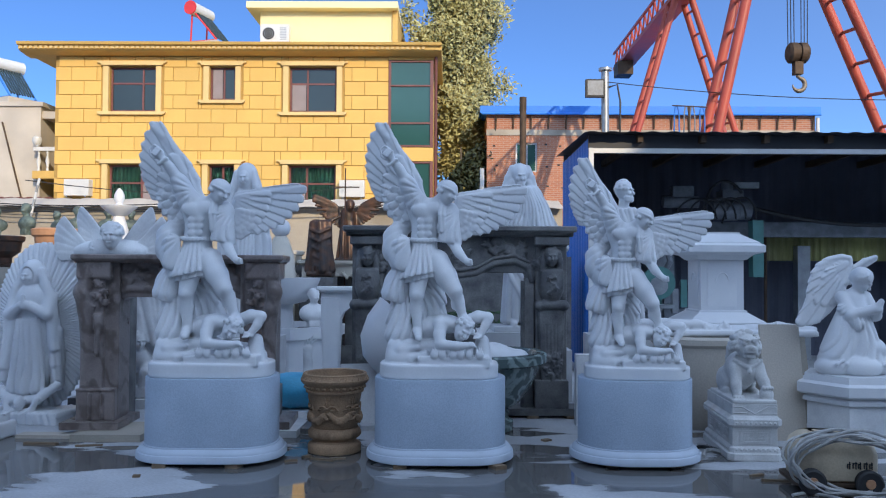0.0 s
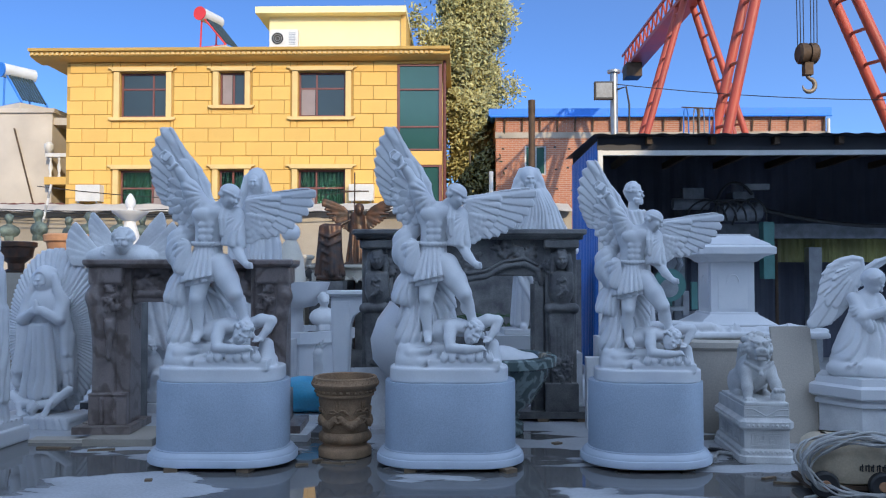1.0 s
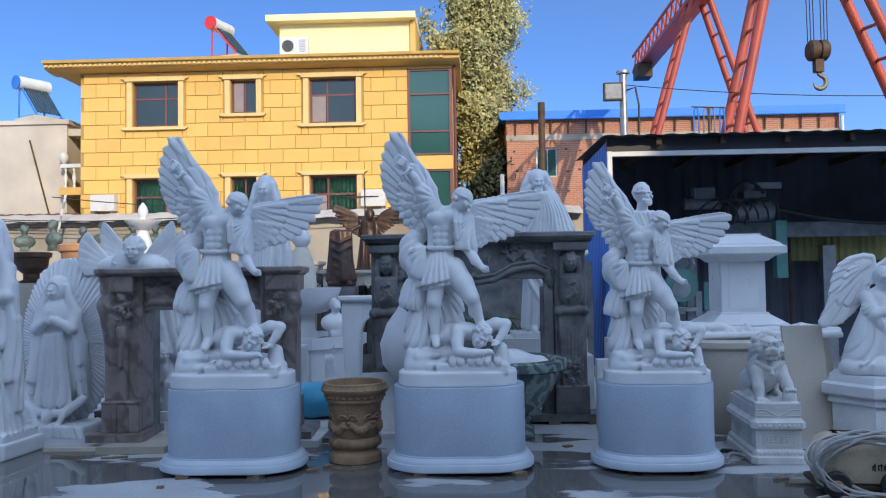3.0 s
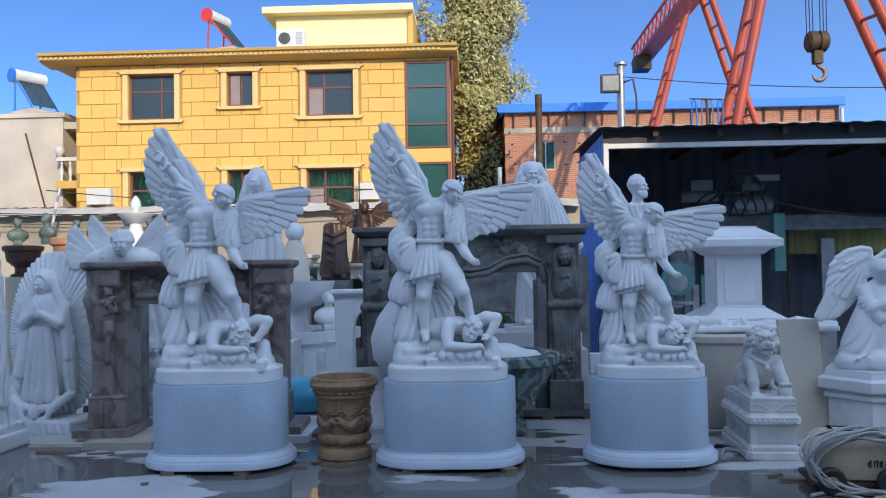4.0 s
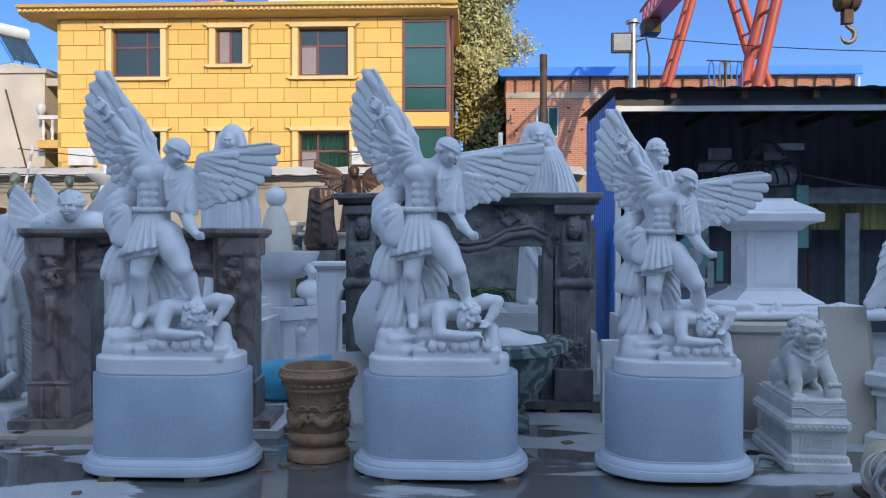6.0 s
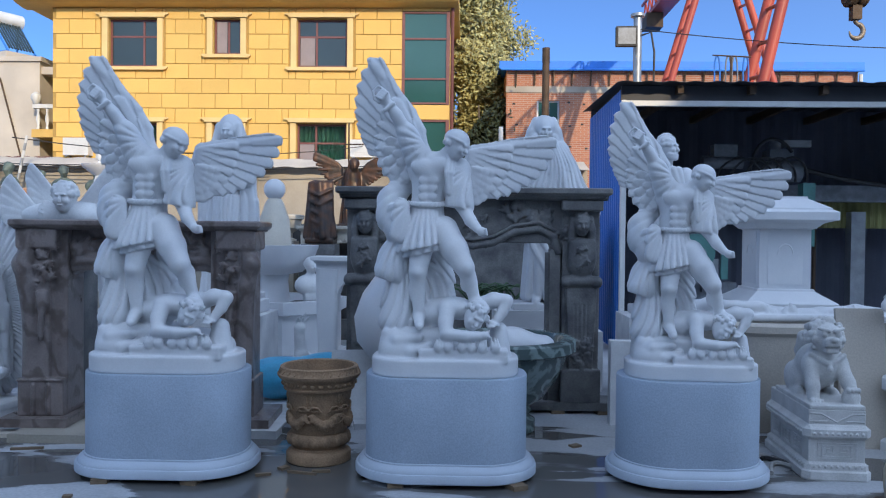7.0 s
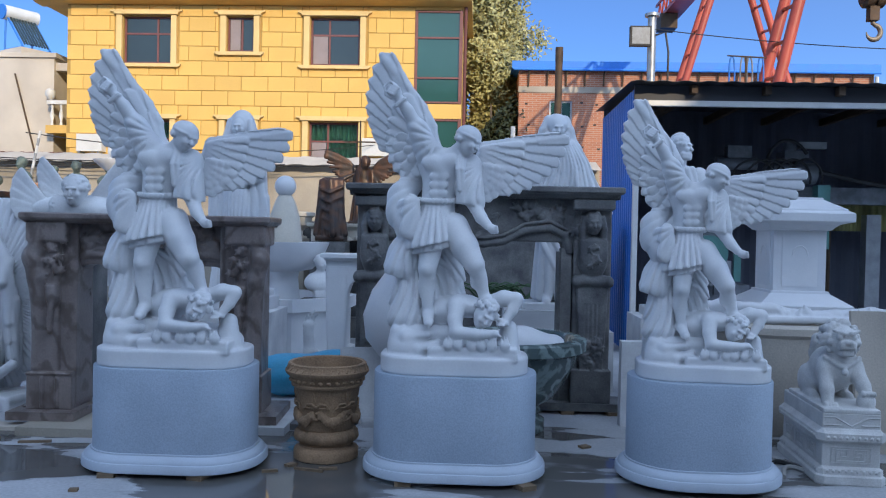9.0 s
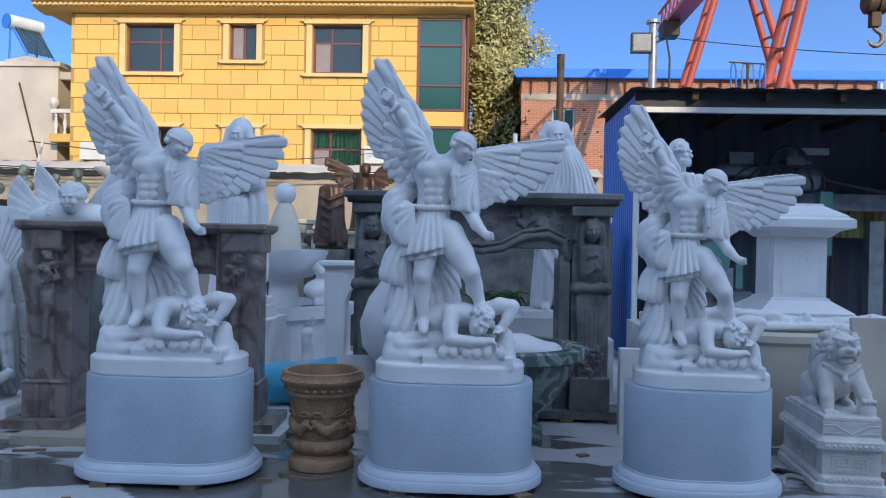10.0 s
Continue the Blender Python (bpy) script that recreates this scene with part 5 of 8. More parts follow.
    lead = [(-0.15, 0.10, 1.46), (-0.168, 0.10, 1.60), (-0.235, 0.09, 1.725), (-0.345, 0.07, 1.865), (-0.450, 0.05, 1.995), (-0.515, 0.035, 2.055)]
    for i in range(8):
        a = radians(117.5 + 5.4 * i)
        reach = (0.868, 0.828, 0.772, 0.712, 0.650, 0.585, 0.515, 0.450)[i]
        tip = (apex[0] + reach * math.cos(a), 0.10 - 0.075 * reach, apex[1] + reach * math.sin(a))
        wing_a.feather((-0.15, 0.10, 1.42), lerp((-0.15, 0.10, 1.42), tip, 0.92), 0.056, 0.011, k=0.004)
        wing_a.feather((-0.15, 0.10, 1.42), lerp((-0.15, 0.10, 1.42), tip, 0.75), 0.060, 0.013, k=0.004)
    for a, b in zip(lead, lead[1:]):
        wing_a.cap(lerp(a, (-0.33, 0.08, 1.70), 0.16), lerp(b, (-0.42, 0.06, 1.85), 0.16), 0.028, 0.022, 0.012)
    wing_a.radial(apex, 114.8, 5.4, 0.0075, (0.22, 0.45), (-0.66, -0.1, 1.2), (-0.05, 0.25, 2.14))
    for a, b in zip(lead, lead[1:]):
        wing_a.cap(a, b, 0.024, 0.020, 0.012)
    c.join(wing_a, 0.004)
    covert = c.fresh()
    for i in range(8):
        a = radians(120 + 11 * i)
        reach = (0.52, 0.49, 0.45, 0.41, 0.375, 0.345, 0.31, 0.27)[i]
        tip = (apex[0] + reach * math.cos(a), 0.045, apex[1] + 0.05 + reach * math.sin(a))
        covert.feather((-0.16, 0.085, 1.42), lerp((-0.16, 0.085, 1.42), tip, 0.90), 0.044, 0.013, k=0.006)
    for i in range(6):
        a = radians(165 + 16 * i)
        tip = (-0.19 + 0.265 * math.cos(a), 0.04, 1.435 + 0.20 * math.sin(a))
        covert.feather((-0.19, 0.08, 1.43), lerp((-0.19, 0.08, 1.43), tip, 0.86), 0.046, 0.015, k=0.004)
    covert.radial((-0.16, 1.42), 120, 13, 0.009, (0.08, 0.2), (-0.66, -0.1, 1.2), (-0.05, 0.25, 2.0))
    c.join(covert, 0.003)
    for j, (n, reach, wide) in enumerate(((5, 0.20, 0.034), (4, 0.13, 0.030))):
        for i in range(n):
            a = radians(150 + 100 * i / (n - 1))
            c.feather((-0.20, 0.035 - 0.012 * j, 1.44), (-0.20 + reach * math.cos(a), 0.026 - 0.012 * j, 1.44 + reach * 0.8 * math.sin(a)), wide, 0.013, (-0.1, -1, -0.2), 0.003)
    # outstretched wing: level quills under a thick leading edge, a shorter row, scales at the root
    wing_b = c.fresh()
    apex = (0.0, 1.50)
    lead = [(0.10, 0.11, 1.34), (0.165, 0.10, 1.445), (0.345, 0.07, 1.482), (0.52, 0.045, 1.506), (0.700, 0.015, 1.530)]
    for i in range(8):
        a = radians(1.6 - 6.6 * i)
        reach = (0.702, 0.684, 0.655, 0.618, 0.580, 0.540, 0.500, 0.460)[i]
        tip = (reach * math.cos(a), 0.10 - 0.12 * reach, 1.50 + reach * math.sin(a))
        root = (0.17 - 0.006 * i, 0.10, 1.46 - 0.022 * i)
        wing_b.feather(root, lerp(root, tip, 0.94), 0.040, 0.010, k=0.004)
        wing_b.feather(root, lerp(root, tip, 0.84), 0.050, 0.010, k=0.004)
    wing_b.radial(apex, 4.9, -6.6, 0.008, (0.22, 0.42), (0.0, -0.1, 1.0), (0.8, 0.25, 1.6))
    for a, b in zip(lead, lead[1:]):
        wing_b.cap(a, b, 0.024 if a[0] < 0.4 else 0.018, 0.020 if b[0] < 0.4 else 0.012, 0.010)
    c.join(wing_b, 0.004)
    covert = c.fresh()
    for i in range(6):
        a = radians(-2 - 8.5 * i)
        tip = (0.41 * math.cos(a) + 0.01, 0.045, 1.495 + 0.41 * math.sin(a))
        root = (0.16, 0.082, 1.45 - 0.03 * i)
        covert.feather(root, lerp(root, tip, 0.92), 0.030, 0.013, k=0.005)
    covert.radial(apex, 2.2, -8.5, 0.008, (0.16, 0.28), (0.0, -0.1, 1.0), (0.8, 0.25, 1.6))
    c.join(covert, 0.003)
    for j, (n, reach, wide) in enumerate(((6, 1.0, 0.034), (6, 0.76, 0.030), (5, 0.50, 0.026))):
        rim = [(0.165, 0.045, 1.110), (0.215, 0.045, 1.100), (0.265, 0.045, 1.150), (0.290, 0.045, 1.225), (0.300, 0.045, 1.300)]
        for i in range(n):
            b = along(rim, i / (n - 1))
            a = (0.135, 0.065 - 0.008 * j, 1.345)
            e = lerp(a, (b[0], b[1] - 0.010 * j, b[2]), reach)
            c.feather(lerp(a, e, 0.35), lerp(a, e, 0.88), wide, 0.012, (0.10, -1, -0.18), 0.003)
    return c.mesh("archangel_statue", MARBLE)


ARCHANGEL = archangel()


def pedestal(x, y, hw, hd, r, label):
    ob = empty("pedestal", x, y, 0, label=label, category="pedestal", group="granite pedestals")
    part("body", oval_loft(hw, hd, r, ((0.0, 0.14), (0.0, 0.660), (-0.004, 0.666)), 14), GRANITE, ob, smooth=True)
    part("base", oval_loft(hw, hd, r, ((0.060, 0.03), (0.066, 0.035), (0.066, 0.078), (0.060, 0.087), (0.049, 0.088), (0.048, 0.096), (0.042, 0.109), (0.028, 0.122), (0.010, 0.130), (0.009, 0.141), (0.0, 0.142)), 14), GRANITE_PALE, ob, smooth=True)
    return ob


pedestal(-1.885, 6.20, 0.525, 0.335, 0.30, "blue-grey granite oval pedestal with a moulded base")
pedestal(-0.045, 6.215, 0.525, 0.335, 0.30, "blue-grey granite oval pedestal with a moulded base")
pedestal(1.53, 6.22, 0.455, 0.335, 0.335, "smaller blue-grey granite oval pedestal with rounded ends")
for x, y, s, z in ((-1.895, 6.20, (1.05, 1, 1), 0), (-0.055, 6.215, (1.01, 1, 1), 0), (1.545, 6.22, (0.88, 0.9, 0.865), -4)):
    ob = tagged(new("archangel_statue", ARCHANGEL), "white marble winged warrior statue trampling a fallen figure", "statue", "archangel statues")
    ob.matrix_world = pose(x, y, 0.663, 0, 0, z) @ Matrix.Diagonal((*s, 1))
for x, y, a in ((-2.19, 5.86, 8), (-1.62, 5.87, -12), (0.40, 5.89, 30), (-1.7, 6.5, 0), (-2.1, 6.5, 0), (-0.4, 6.4, 0), (-0.35, 5.9, 5), (0.3, 6.45, 0), (1.3, 6.0, 0), (1.8, 6.0, 0), (1.3, 6.45, 0), (1.75, 6.45, 0)):
    tagged(part("wooden_shim", boxed(-0.05, 0.05, -0.06, 0.05, 0, 0.03, m=pose(x, y, 0, 0, 0, a)), TIMBER, bevel=0.004), "small brown wooden shim under a pedestal", "shim", group="shims")


# ---- robed and veiled statues ----
def ring_folds(c, n, rx0, ry0, z0, rx1, ry1, z1, thick, k=0.012, seed=0, cx=0.0, cy=0.0):
    """Folds all round a robe, from a ring at z0 down to a ring at z1."""
    r = random.Random(seed)
    for i in range(n):
        a = 2 * math.pi * (i + 0.3 * r.random()) / n
        b = a + r.uniform(-0.12, 0.12)
        t = thick * r.uniform(0.7, 1.25)
        c.cap((cx + rx0 * math.sin(a), cy - ry0 * math.cos(a), z0), (cx + rx1 * math.sin(b), cy - ry1 * math.cos(b), z1), t * 0.75, t, k)


def veiled_woman(h=0.011):
    c = Clay((-0.45, -0.36, -0.01), (0.45, 0.36, 2.17), h)
    c.slab((0, 0, 0.07), (0.36, 0.29, 0.07), 0.012, k=0.005)
    c.slab((0, 0, 0.17), (0.32, 0.26, 0.035), 0.02, k=0.005)
    c.cap((0, 0, 0.25), (0, 0.0, 1.2), 0.23, 0.17, 0.03)
    ring_folds(c, 15, 0.14, 0.11, 1.25, 0.26, 0.20, 0.22, 0.045, seed=2)
    c.egg((0, 0, 1.52), (0.20, 0.13, 0.22), k=0.03)
    folds(c, [(-0.17, -0.02, 1.80), (-0.26, -0.05, 1.45), (-0.27, -0.04, 1.2)], [(-0.20, -0.08, 1.0), (-0.28, -0.05, 0.62), (-0.27, 0.0, 0.42)], 6, 0.05, 0.04, 0.012, 0.01, 3)
    folds(c, [(0.17, -0.02, 1.80), (0.26, -0.05, 1.45), (0.27, -0.04, 1.2)], [(0.20, -0.08, 1.0), (0.28, -0.05, 0.62), (0.27, 0.0, 0.42)], 6, 0.05, 0.04, 0.012, 0.01, 4)
    c.pleat(0.0, 0.02, 30, 0.026, 1.75, 0.9, (-0.45, -0.36, 0.22), (0.45, 0.36, 1.8), wobble=0.9)
    c.path([(-0.20, -0.02, 1.66), (-0.24, -0.10, 1.42), (-0.10, -0.17, 1.38)], 0.07, 0.055, 0.02)
    c.path([(0.20, -0.02, 1.66), (0.24, -0.10, 1.42), (0.08, -0.17, 1.40)], 0.07, 0.055, 0.02)
    c.egg((0.0, -0.19, 1.40), (0.07, 0.04, 0.05), k=0.015)
    head(c, (0, -0.05, 1.96), 0.10, (12, 0, 0), hair=False)
    c.egg((0, 0.03, 1.99), (0.135, 0.13, 0.165), k=0.02)
    c.egg((0, 0.05, 1.80), (0.19, 0.12, 0.26), k=0.04)
    c.egg((0, -0.13, 1.95), (0.088, 0.09, 0.12), k=0.012, cut=True)
    head(c, (0, -0.035, 1.96), 0.098, (12, 0, 0), hair=False)
    for s in (-1, 1):
        c.path([(0.11 * s, -0.03, 2.02), (0.14 * s, -0.05, 1.84), (0.20 * s, -0.05, 1.62)], 0.04, 0.055, 0.015)
    return c.mesh("veiled_woman_statue", MARBLE)


VEILED = veiled_woman()
ob = tagged(new("veiled_woman_statue", VEILED), "white marble veiled woman statue in a long robe", "statue", "veiled statues")
ob.matrix_world = pose(-4.30, 6.75, 0, 0, 0, -4)
tagged(part("stone_block", boxed(-2.98, -2.06, 9.15, 9.95, 0, 0.7), MARBLE_DULL, bevel=0.012), "pale stone block under a veiled statue", "block", group="stone blocks")
ob = tagged(new("veiled_woman_statue", VEILED), "white marble veiled woman statue behind a mantel", "statue", "veiled statues")
ob.matrix_world = pose(-2.50, 9.55, 0.7, 0, 0, -4)


def risen_figure():
    """Figure with a wide cloak held out, on a plinth."""
    c = Clay((-0.62, -0.34, -0.01), (0.62, 0.32, 2.05), 0.012)
    c.slab((0, 0, 0.03), (0.34, 0.26, 0.04), 0.01, k=0.005)
    c.cap((0, 0, 0.25), (0, 0.02, 1.3), 0.17, 0.17, 0.03)
    ring_folds(c, 13, 0.13, 0.11, 1.3, 0.21, 0.15, 0.12, 0.04, seed=5)
    c.egg((0, 0.0, 1.52), (0.22, 0.13, 0.2), k=0.03)
    folds(c, [(-0.16, -0.02, 1.72), (-0.06, -0.10, 1.70), (0.08, -0.10, 1.70), (0.18, 0.0, 1.72)], [(-0.52, 0.0, 1.02), (-0.34, -0.08, 0.78), (0.34, -0.08, 0.74), (0.52, 0.0, 1.0)], 17, 0.045, 0.038, 0.014, 0.012, 6)
    for a, b in (((-0.20, -0.16, 1.0), (0.16, -0.17, 0.40)), ((-0.12, -0.17, 1.05), (0.22, -0.15, 0.55)), ((-0.26, -0.12, 0.92), (0.04, -0.17, 0.33))):
        c.path([a, lerp(a, b, 0.5), b], 0.03, 0.028, 0.01)
    for s in (-1, 1):
        folds(c, [(0.10 * s, -0.02, 1.80), (0.22 * s, 0.0, 1.66), (0.30 * s, 0.02, 1.5)], [(0.36 * s, -0.08, 0.86), (0.48 * s, -0.02, 0.95), (0.56 * s, 0.02, 1.02)], 8, 0.042, 0.034, 0.012, 0.008, 15)
        c.cap((0.08 * s, -0.08, 0.12), (0.10 * s, -0.22, 0.08), 0.05, 0.04, 0.02)
        c.path([(0.09 * s, 0.0, 1.98), (0.135 * s, 0.0, 1.86), (0.17 * s, 0.02, 1.72)], 0.045, 0.06, 0.015)
    c.radial((0.0, 2.05), 0, 4.0, 0.026, (0.25, 0.6), (-0.62, -0.34, 0.75), (0.62, 0.32, 1.75), saw=False, bend=2)
    at = head(c, (0, -0.05, 1.88), 0.098, (14, 0, 0))
    c.egg((0, 0.02, 1.92), (0.13, 0.125, 0.125), k=0.012)
    head(c, (0, -0.055, 1.88), 0.098, (14, 0, 0), hair=False)
    c.egg(at(0, -0.8, -1.0), (0.05, 0.045, 0.06), k=0.015)
    return c.mesh("cloaked_figure_statue", MARBLE)


ob = tagged(new("cloaked_figure_statue", risen_figure()), "white marble cloaked bearded figure statue with spread cloak", "statue")
ob.matrix_world = pose(0.88, 9.45, 0.80, 0, 0, 4)
base = tagged(part("statue_plinth", boxed(0.30, 1.46, 9.05, 9.90, 0, 0.60), MARBLE_DULL, bevel=0.01), "two-step pale marble plinth", "plinth")
part("step", boxed(0.36, 1.40, 9.10, 9.85, 0.60, 0.80), MARBLE, base, bevel=0.01)


def bearded_figure():
    c = Clay((-0.36, -0.32, -0.01), (0.36, 0.32, 1.80), 0.0095)
    c.slab((0, 0, 0.04), (0.30, 0.26, 0.05), 0.015, k=0.005)
    c.cap((0, 0, 0.2), (0, 0, 1.1), 0.19, 0.15, 0.03)
    ring_folds(c, 14, 0.14, 0.11, 1.15, 0.22, 0.17, 0.1, 0.04, seed=8)
    c.egg((0, 0, 1.28), (0.21, 0.13, 0.2), k=0.03)
    c.path([(-0.2, 0, 1.38), (-0.25, -0.08, 1.12), (-0.08, -0.18, 1.10)], 0.075, 0.05, 0.02)
    c.path([(0.2, 0, 1.38), (0.25, -0.08, 1.12), (0.10, -0.18, 1.14)], 0.075, 0.05, 0.02)
    folds(c, [(-0.2, -0.08, 1.42), (-0.05, -0.13, 1.42), (0.1, -0.12, 1.42)], [(0.02, -0.16, 0.9), (0.14, -0.15, 0.85), (0.24, -0.08, 0.85)], 7, 0.03, 0.03, 0.01, 0.01, 4)
    c.cap((0, 0, 1.42), (0.01, -0.03, 1.54), 0.065, 0.06, 0.02)
    at = head(c, (0.01, -0.04, 1.64), 0.098, (4, 0, 52), curls=130, seed=11)
    for i in range(14):
        a = radians(-70 + 140 * i / 13)
        c.egg(at(0.62 * math.sin(a), -0.35 - 0.55 * math.cos(a), -0.72 - 0.25 * (i % 2)), 0.026, k=0.006)
    return c.mesh("bearded_man_statue", MARBLE)


ob = tagged(new("bearded_man_statue", bearded_figure()), "white marble bearded curly-haired figure statue in a tunic", "statue")
ob.matrix_world = pose(2.02, 8.9, 0.80, 0, 0, 0)
tagged(part("stone_block", boxed(1.62, 2.30, 8.55, 9.25, 0, 0.80), MARBLE_DULL, bevel=0.012), "pale stone block under a bearded statue", "block", group="stone blocks")


def rayed_figure():
    """Praying figure before a rayed oval shell."""
    c = Clay((-0.50, -0.32, -0.01), (0.50, 0.28, 1.80), 0.0085)
    c.slab((0.0, -0.04, 0.05), (0.36, 0.24, 0.055), 0.012, k=0.005)
    c.egg((0, 0.12, 0.93), (0.43, 0.075, 0.84), k=0.01)
    c.egg((0, 0.12, 0.93), (0.40, 0.085, 0.80), k=0.01)
    c.radial((0.0, 0.93), 0, 4.2, 0.022, (0.18, 0.30), saw=False)
    c.egg((0, 0.0, 0.85), (0.20, 0.12, 0.62), k=0.03)
    c.egg((0, -0.02, 1.20), (0.17, 0.12, 0.19), k=0.03)
    folds(c, [(-0.14, -0.05, 1.32), (-0.20, -0.05, 1.1), (-0.22, -0.03, 0.9)], [(-0.21, -0.08, 0.55), (-0.24, -0.04, 0.42), (-0.22, 0.0, 0.35)], 5, 0.045, 0.04, 0.012, 0.01, 2)
    folds(c, [(0.14, -0.05, 1.32), (0.20, -0.05, 1.1), (0.22, -0.03, 0.9)], [(0.24, -0.08, 0.72), (0.24, -0.04, 0.42), (0.22, 0.0, 0.35)], 5, 0.045, 0.04, 0.012, 0.01, 3)
    folds(c, [(-0.08, -0.12, 1.0), (0.0, -0.14, 1.0), (0.08, -0.12, 1.0)], [(-0.14, -0.12, 0.32), (0.0, -0.16, 0.30), (0.14, -0.12, 0.32)], 9, 0.024, 0.03, 0.008, 0.008, 5)
    c.pleat(0.0, 0.10, 26, 0.018, 1.15, 0.55, (-0.30, -0.32, 0.25), (0.30, 0.04, 1.2), wobble=0.8)
    c.path([(-0.16, -0.03, 1.24), (-0.17, -0.12, 1.06), (-0.03, -0.17, 1.16)], 0.06, 0.04, 0.02)
    c.path([(0.16, -0.03, 1.24), (0.17, -0.12, 1.06), (0.03, -0.17, 1.16)], 0.06, 0.04, 0.02)
    c.cap((0, -0.18, 1.14), (-0.01, -0.19, 1.25), 0.032, 0.018, 0.01)
    c.egg((-0.01, -0.03, 1.47), (0.105, 0.11, 0.145), k=0.02)
    c.egg((-0.02, -0.13, 1.45), (0.06, 0.06, 0.085), k=0.01, cut=True)
    head(c, (-0.015, -0.06, 1.455), 0.078, (14, 0, -16), hair=False)
    for s in (-1, 1):
        c.path([(0.09 * s, -0.06, 1.50), (0.12 * s, -0.06, 1.36), (0.17 * s, -0.05, 1.22)], 0.032, 0.05, 0.012)
    c.path([(-0.25, -0.10, 0.30), (-0.12, -0.16, 0.22), (0.12, -0.16, 0.22), (0.27, -0.10, 0.36)], 0.05, 0.04, 0.02)
    head(c, (0.0, -0.22, 0.19), 0.052, (10, 0, 0), curls=10)
    for s in (-1, 1):
        c.path([(0.04 * s, -0.2, 0.11), (0.11 * s, -0.22, 0.13), (0.15 * s, -0.2, 0.23)], 0.03, 0.025, 0.015)
    return c.mesh("praying_figure_statue", MARBLE)


ob = tagged(new("praying_figure_statue", rayed_figure()), "white marble praying figure statue before a rayed oval shell", "statue")
ob.matrix_world = pose(-4.17, 7.78, 0, 0, 0, -8) @ Matrix.Diagonal((1.18, 1.0, 1.0, 1))


def kneeling_angel():
    c = Clay((-0.56, -0.34, -0.01), (0.44, 0.34, 1.12), 0.0078)
    # bank of cloud
    for x, y, z, rx, rz in ((-0.16, -0.06, 0.06, 0.16, 0.10), (0.04, -0.14, 0.07, 0.18, 0.11), (0.24, -0.06, 0.08, 0.15, 0.11), (0.10, 0.08, 0.07, 0.26, 0.10)):
        c.egg((x, y, z), (rx, 0.15, rz), k=0.02)
    for i in range(6):
        a = 0.9 * i
        c.path([(-0.22 + 0.08 * i, -0.17 - 0.03 * math.sin(1.1 * i), 0.06), (-0.20 + 0.085 * i, -0.22, 0.10), (-0.14 + 0.085 * i, -0.20, 0.13 + 0.02 * math.sin(a))], 0.020, 0.012, 0.008)
    # robe: kneeling body, sleeves, long folds trailing back
    c.cap((0.06, 0.0, 0.12), (0.05, -0.01, 0.50), 0.185, 0.120, 0.03)
    c.egg((0.045, -0.01, 0.60), (0.130, 0.105, 0.16), k=0.03)
    c.egg((0.16, -0.08, 0.22), (0.13, 0.13, 0.11), k=0.03)
    robe = c.fresh()
    robe.cap((0.02, -0.02, 0.60), (-0.10, -0.03, 0.14), 0.09, 0.155, 0.02)
    robe.cap((0.06, -0.03, 0.58), (0.10, -0.07, 0.14), 0.10, 0.150, 0.02)
    robe.radial((0.05, 0.86), 0, 7.5, 0.022, (0.25, 0.55), (-0.4, -0.34, 0.05), (0.4, 0.3, 0.7), saw=False, bend=4)
    c.join(robe, 0.012)
    c.path([(-0.06, -0.02, 0.68), (-0.03, -0.13, 0.52), (0.13, -0.20, 0.58)], 0.058, 0.042, 0.02)
    c.path([(0.15, -0.02, 0.68), (0.19, -0.12, 0.52), (0.17, -0.20, 0.58)], 0.056, 0.040, 0.02)
    cuff = c.fresh()
    cuff.cap((-0.05, -0.07, 0.58), (0.02, -0.15, 0.44), 0.062, 0.045, 0.01)
    cuff.radial((-0.02, 0.66), 0, 13, 0.018, (0.05, 0.14), (-0.2, -0.3, 0.3), (0.2, 0.1, 0.7), saw=False)
    c.join(cuff, 0.008)
    c.cap((0.15, -0.21, 0.585), (0.185, -0.225, 0.655), 0.036, 0.020, 0.01)
    c.cap((0.175, -0.20, 0.585), (0.20, -0.215, 0.645), 0.030, 0.018, 0.008)
    # neck, bowed head with waved hair
    c.cap((0.045, -0.01, 0.70), (0.075, -0.05, 0.77), 0.050, 0.044, 0.02)
    at = head(c, (0.095, -0.075, 0.825), 0.080, (40, 0, 50), hair=False, curls=40, seed=8)
    c.egg(at(0, 0.30, 0.38), (0.090, 0.095, 0.088), (40, 0, 50), 0.006)
    c.egg(at(0.1, 0.95, -0.15), (0.045, 0.045, 0.055), k=0.02)
    for j in range(5):
        c.path([at(-0.95, 0.15 - 0.1 * j, 0.05 + 0.22 * j), at(-0.5, -0.62 + 0.2 * j, 0.55 + 0.16 * j), at(0.5, -0.62 + 0.2 * j, 0.55 + 0.16 * j), at(0.95, 0.15 - 0.1 * j, 0.05 + 0.22 * j)], 0.014, 0.014, 0.004)
    for i in range(10):
        c.egg(at(0.9 * math.sin(2.2 + 0.2 * i), 0.75, -0.4 + 0.09 * i), 0.022, k=0.004)
    # near wing sweeping up, over and down to a point
    lead = [(0.03, 0.10, 0.80), (0.085, 0.11, 0.95), (0.075, 0.11, 1.03), (0.00, 0.11, 1.045), (-0.11, 0.10, 1.02), (-0.205, 0.09, 0.965), (-0.275, 0.08, 0.87)]
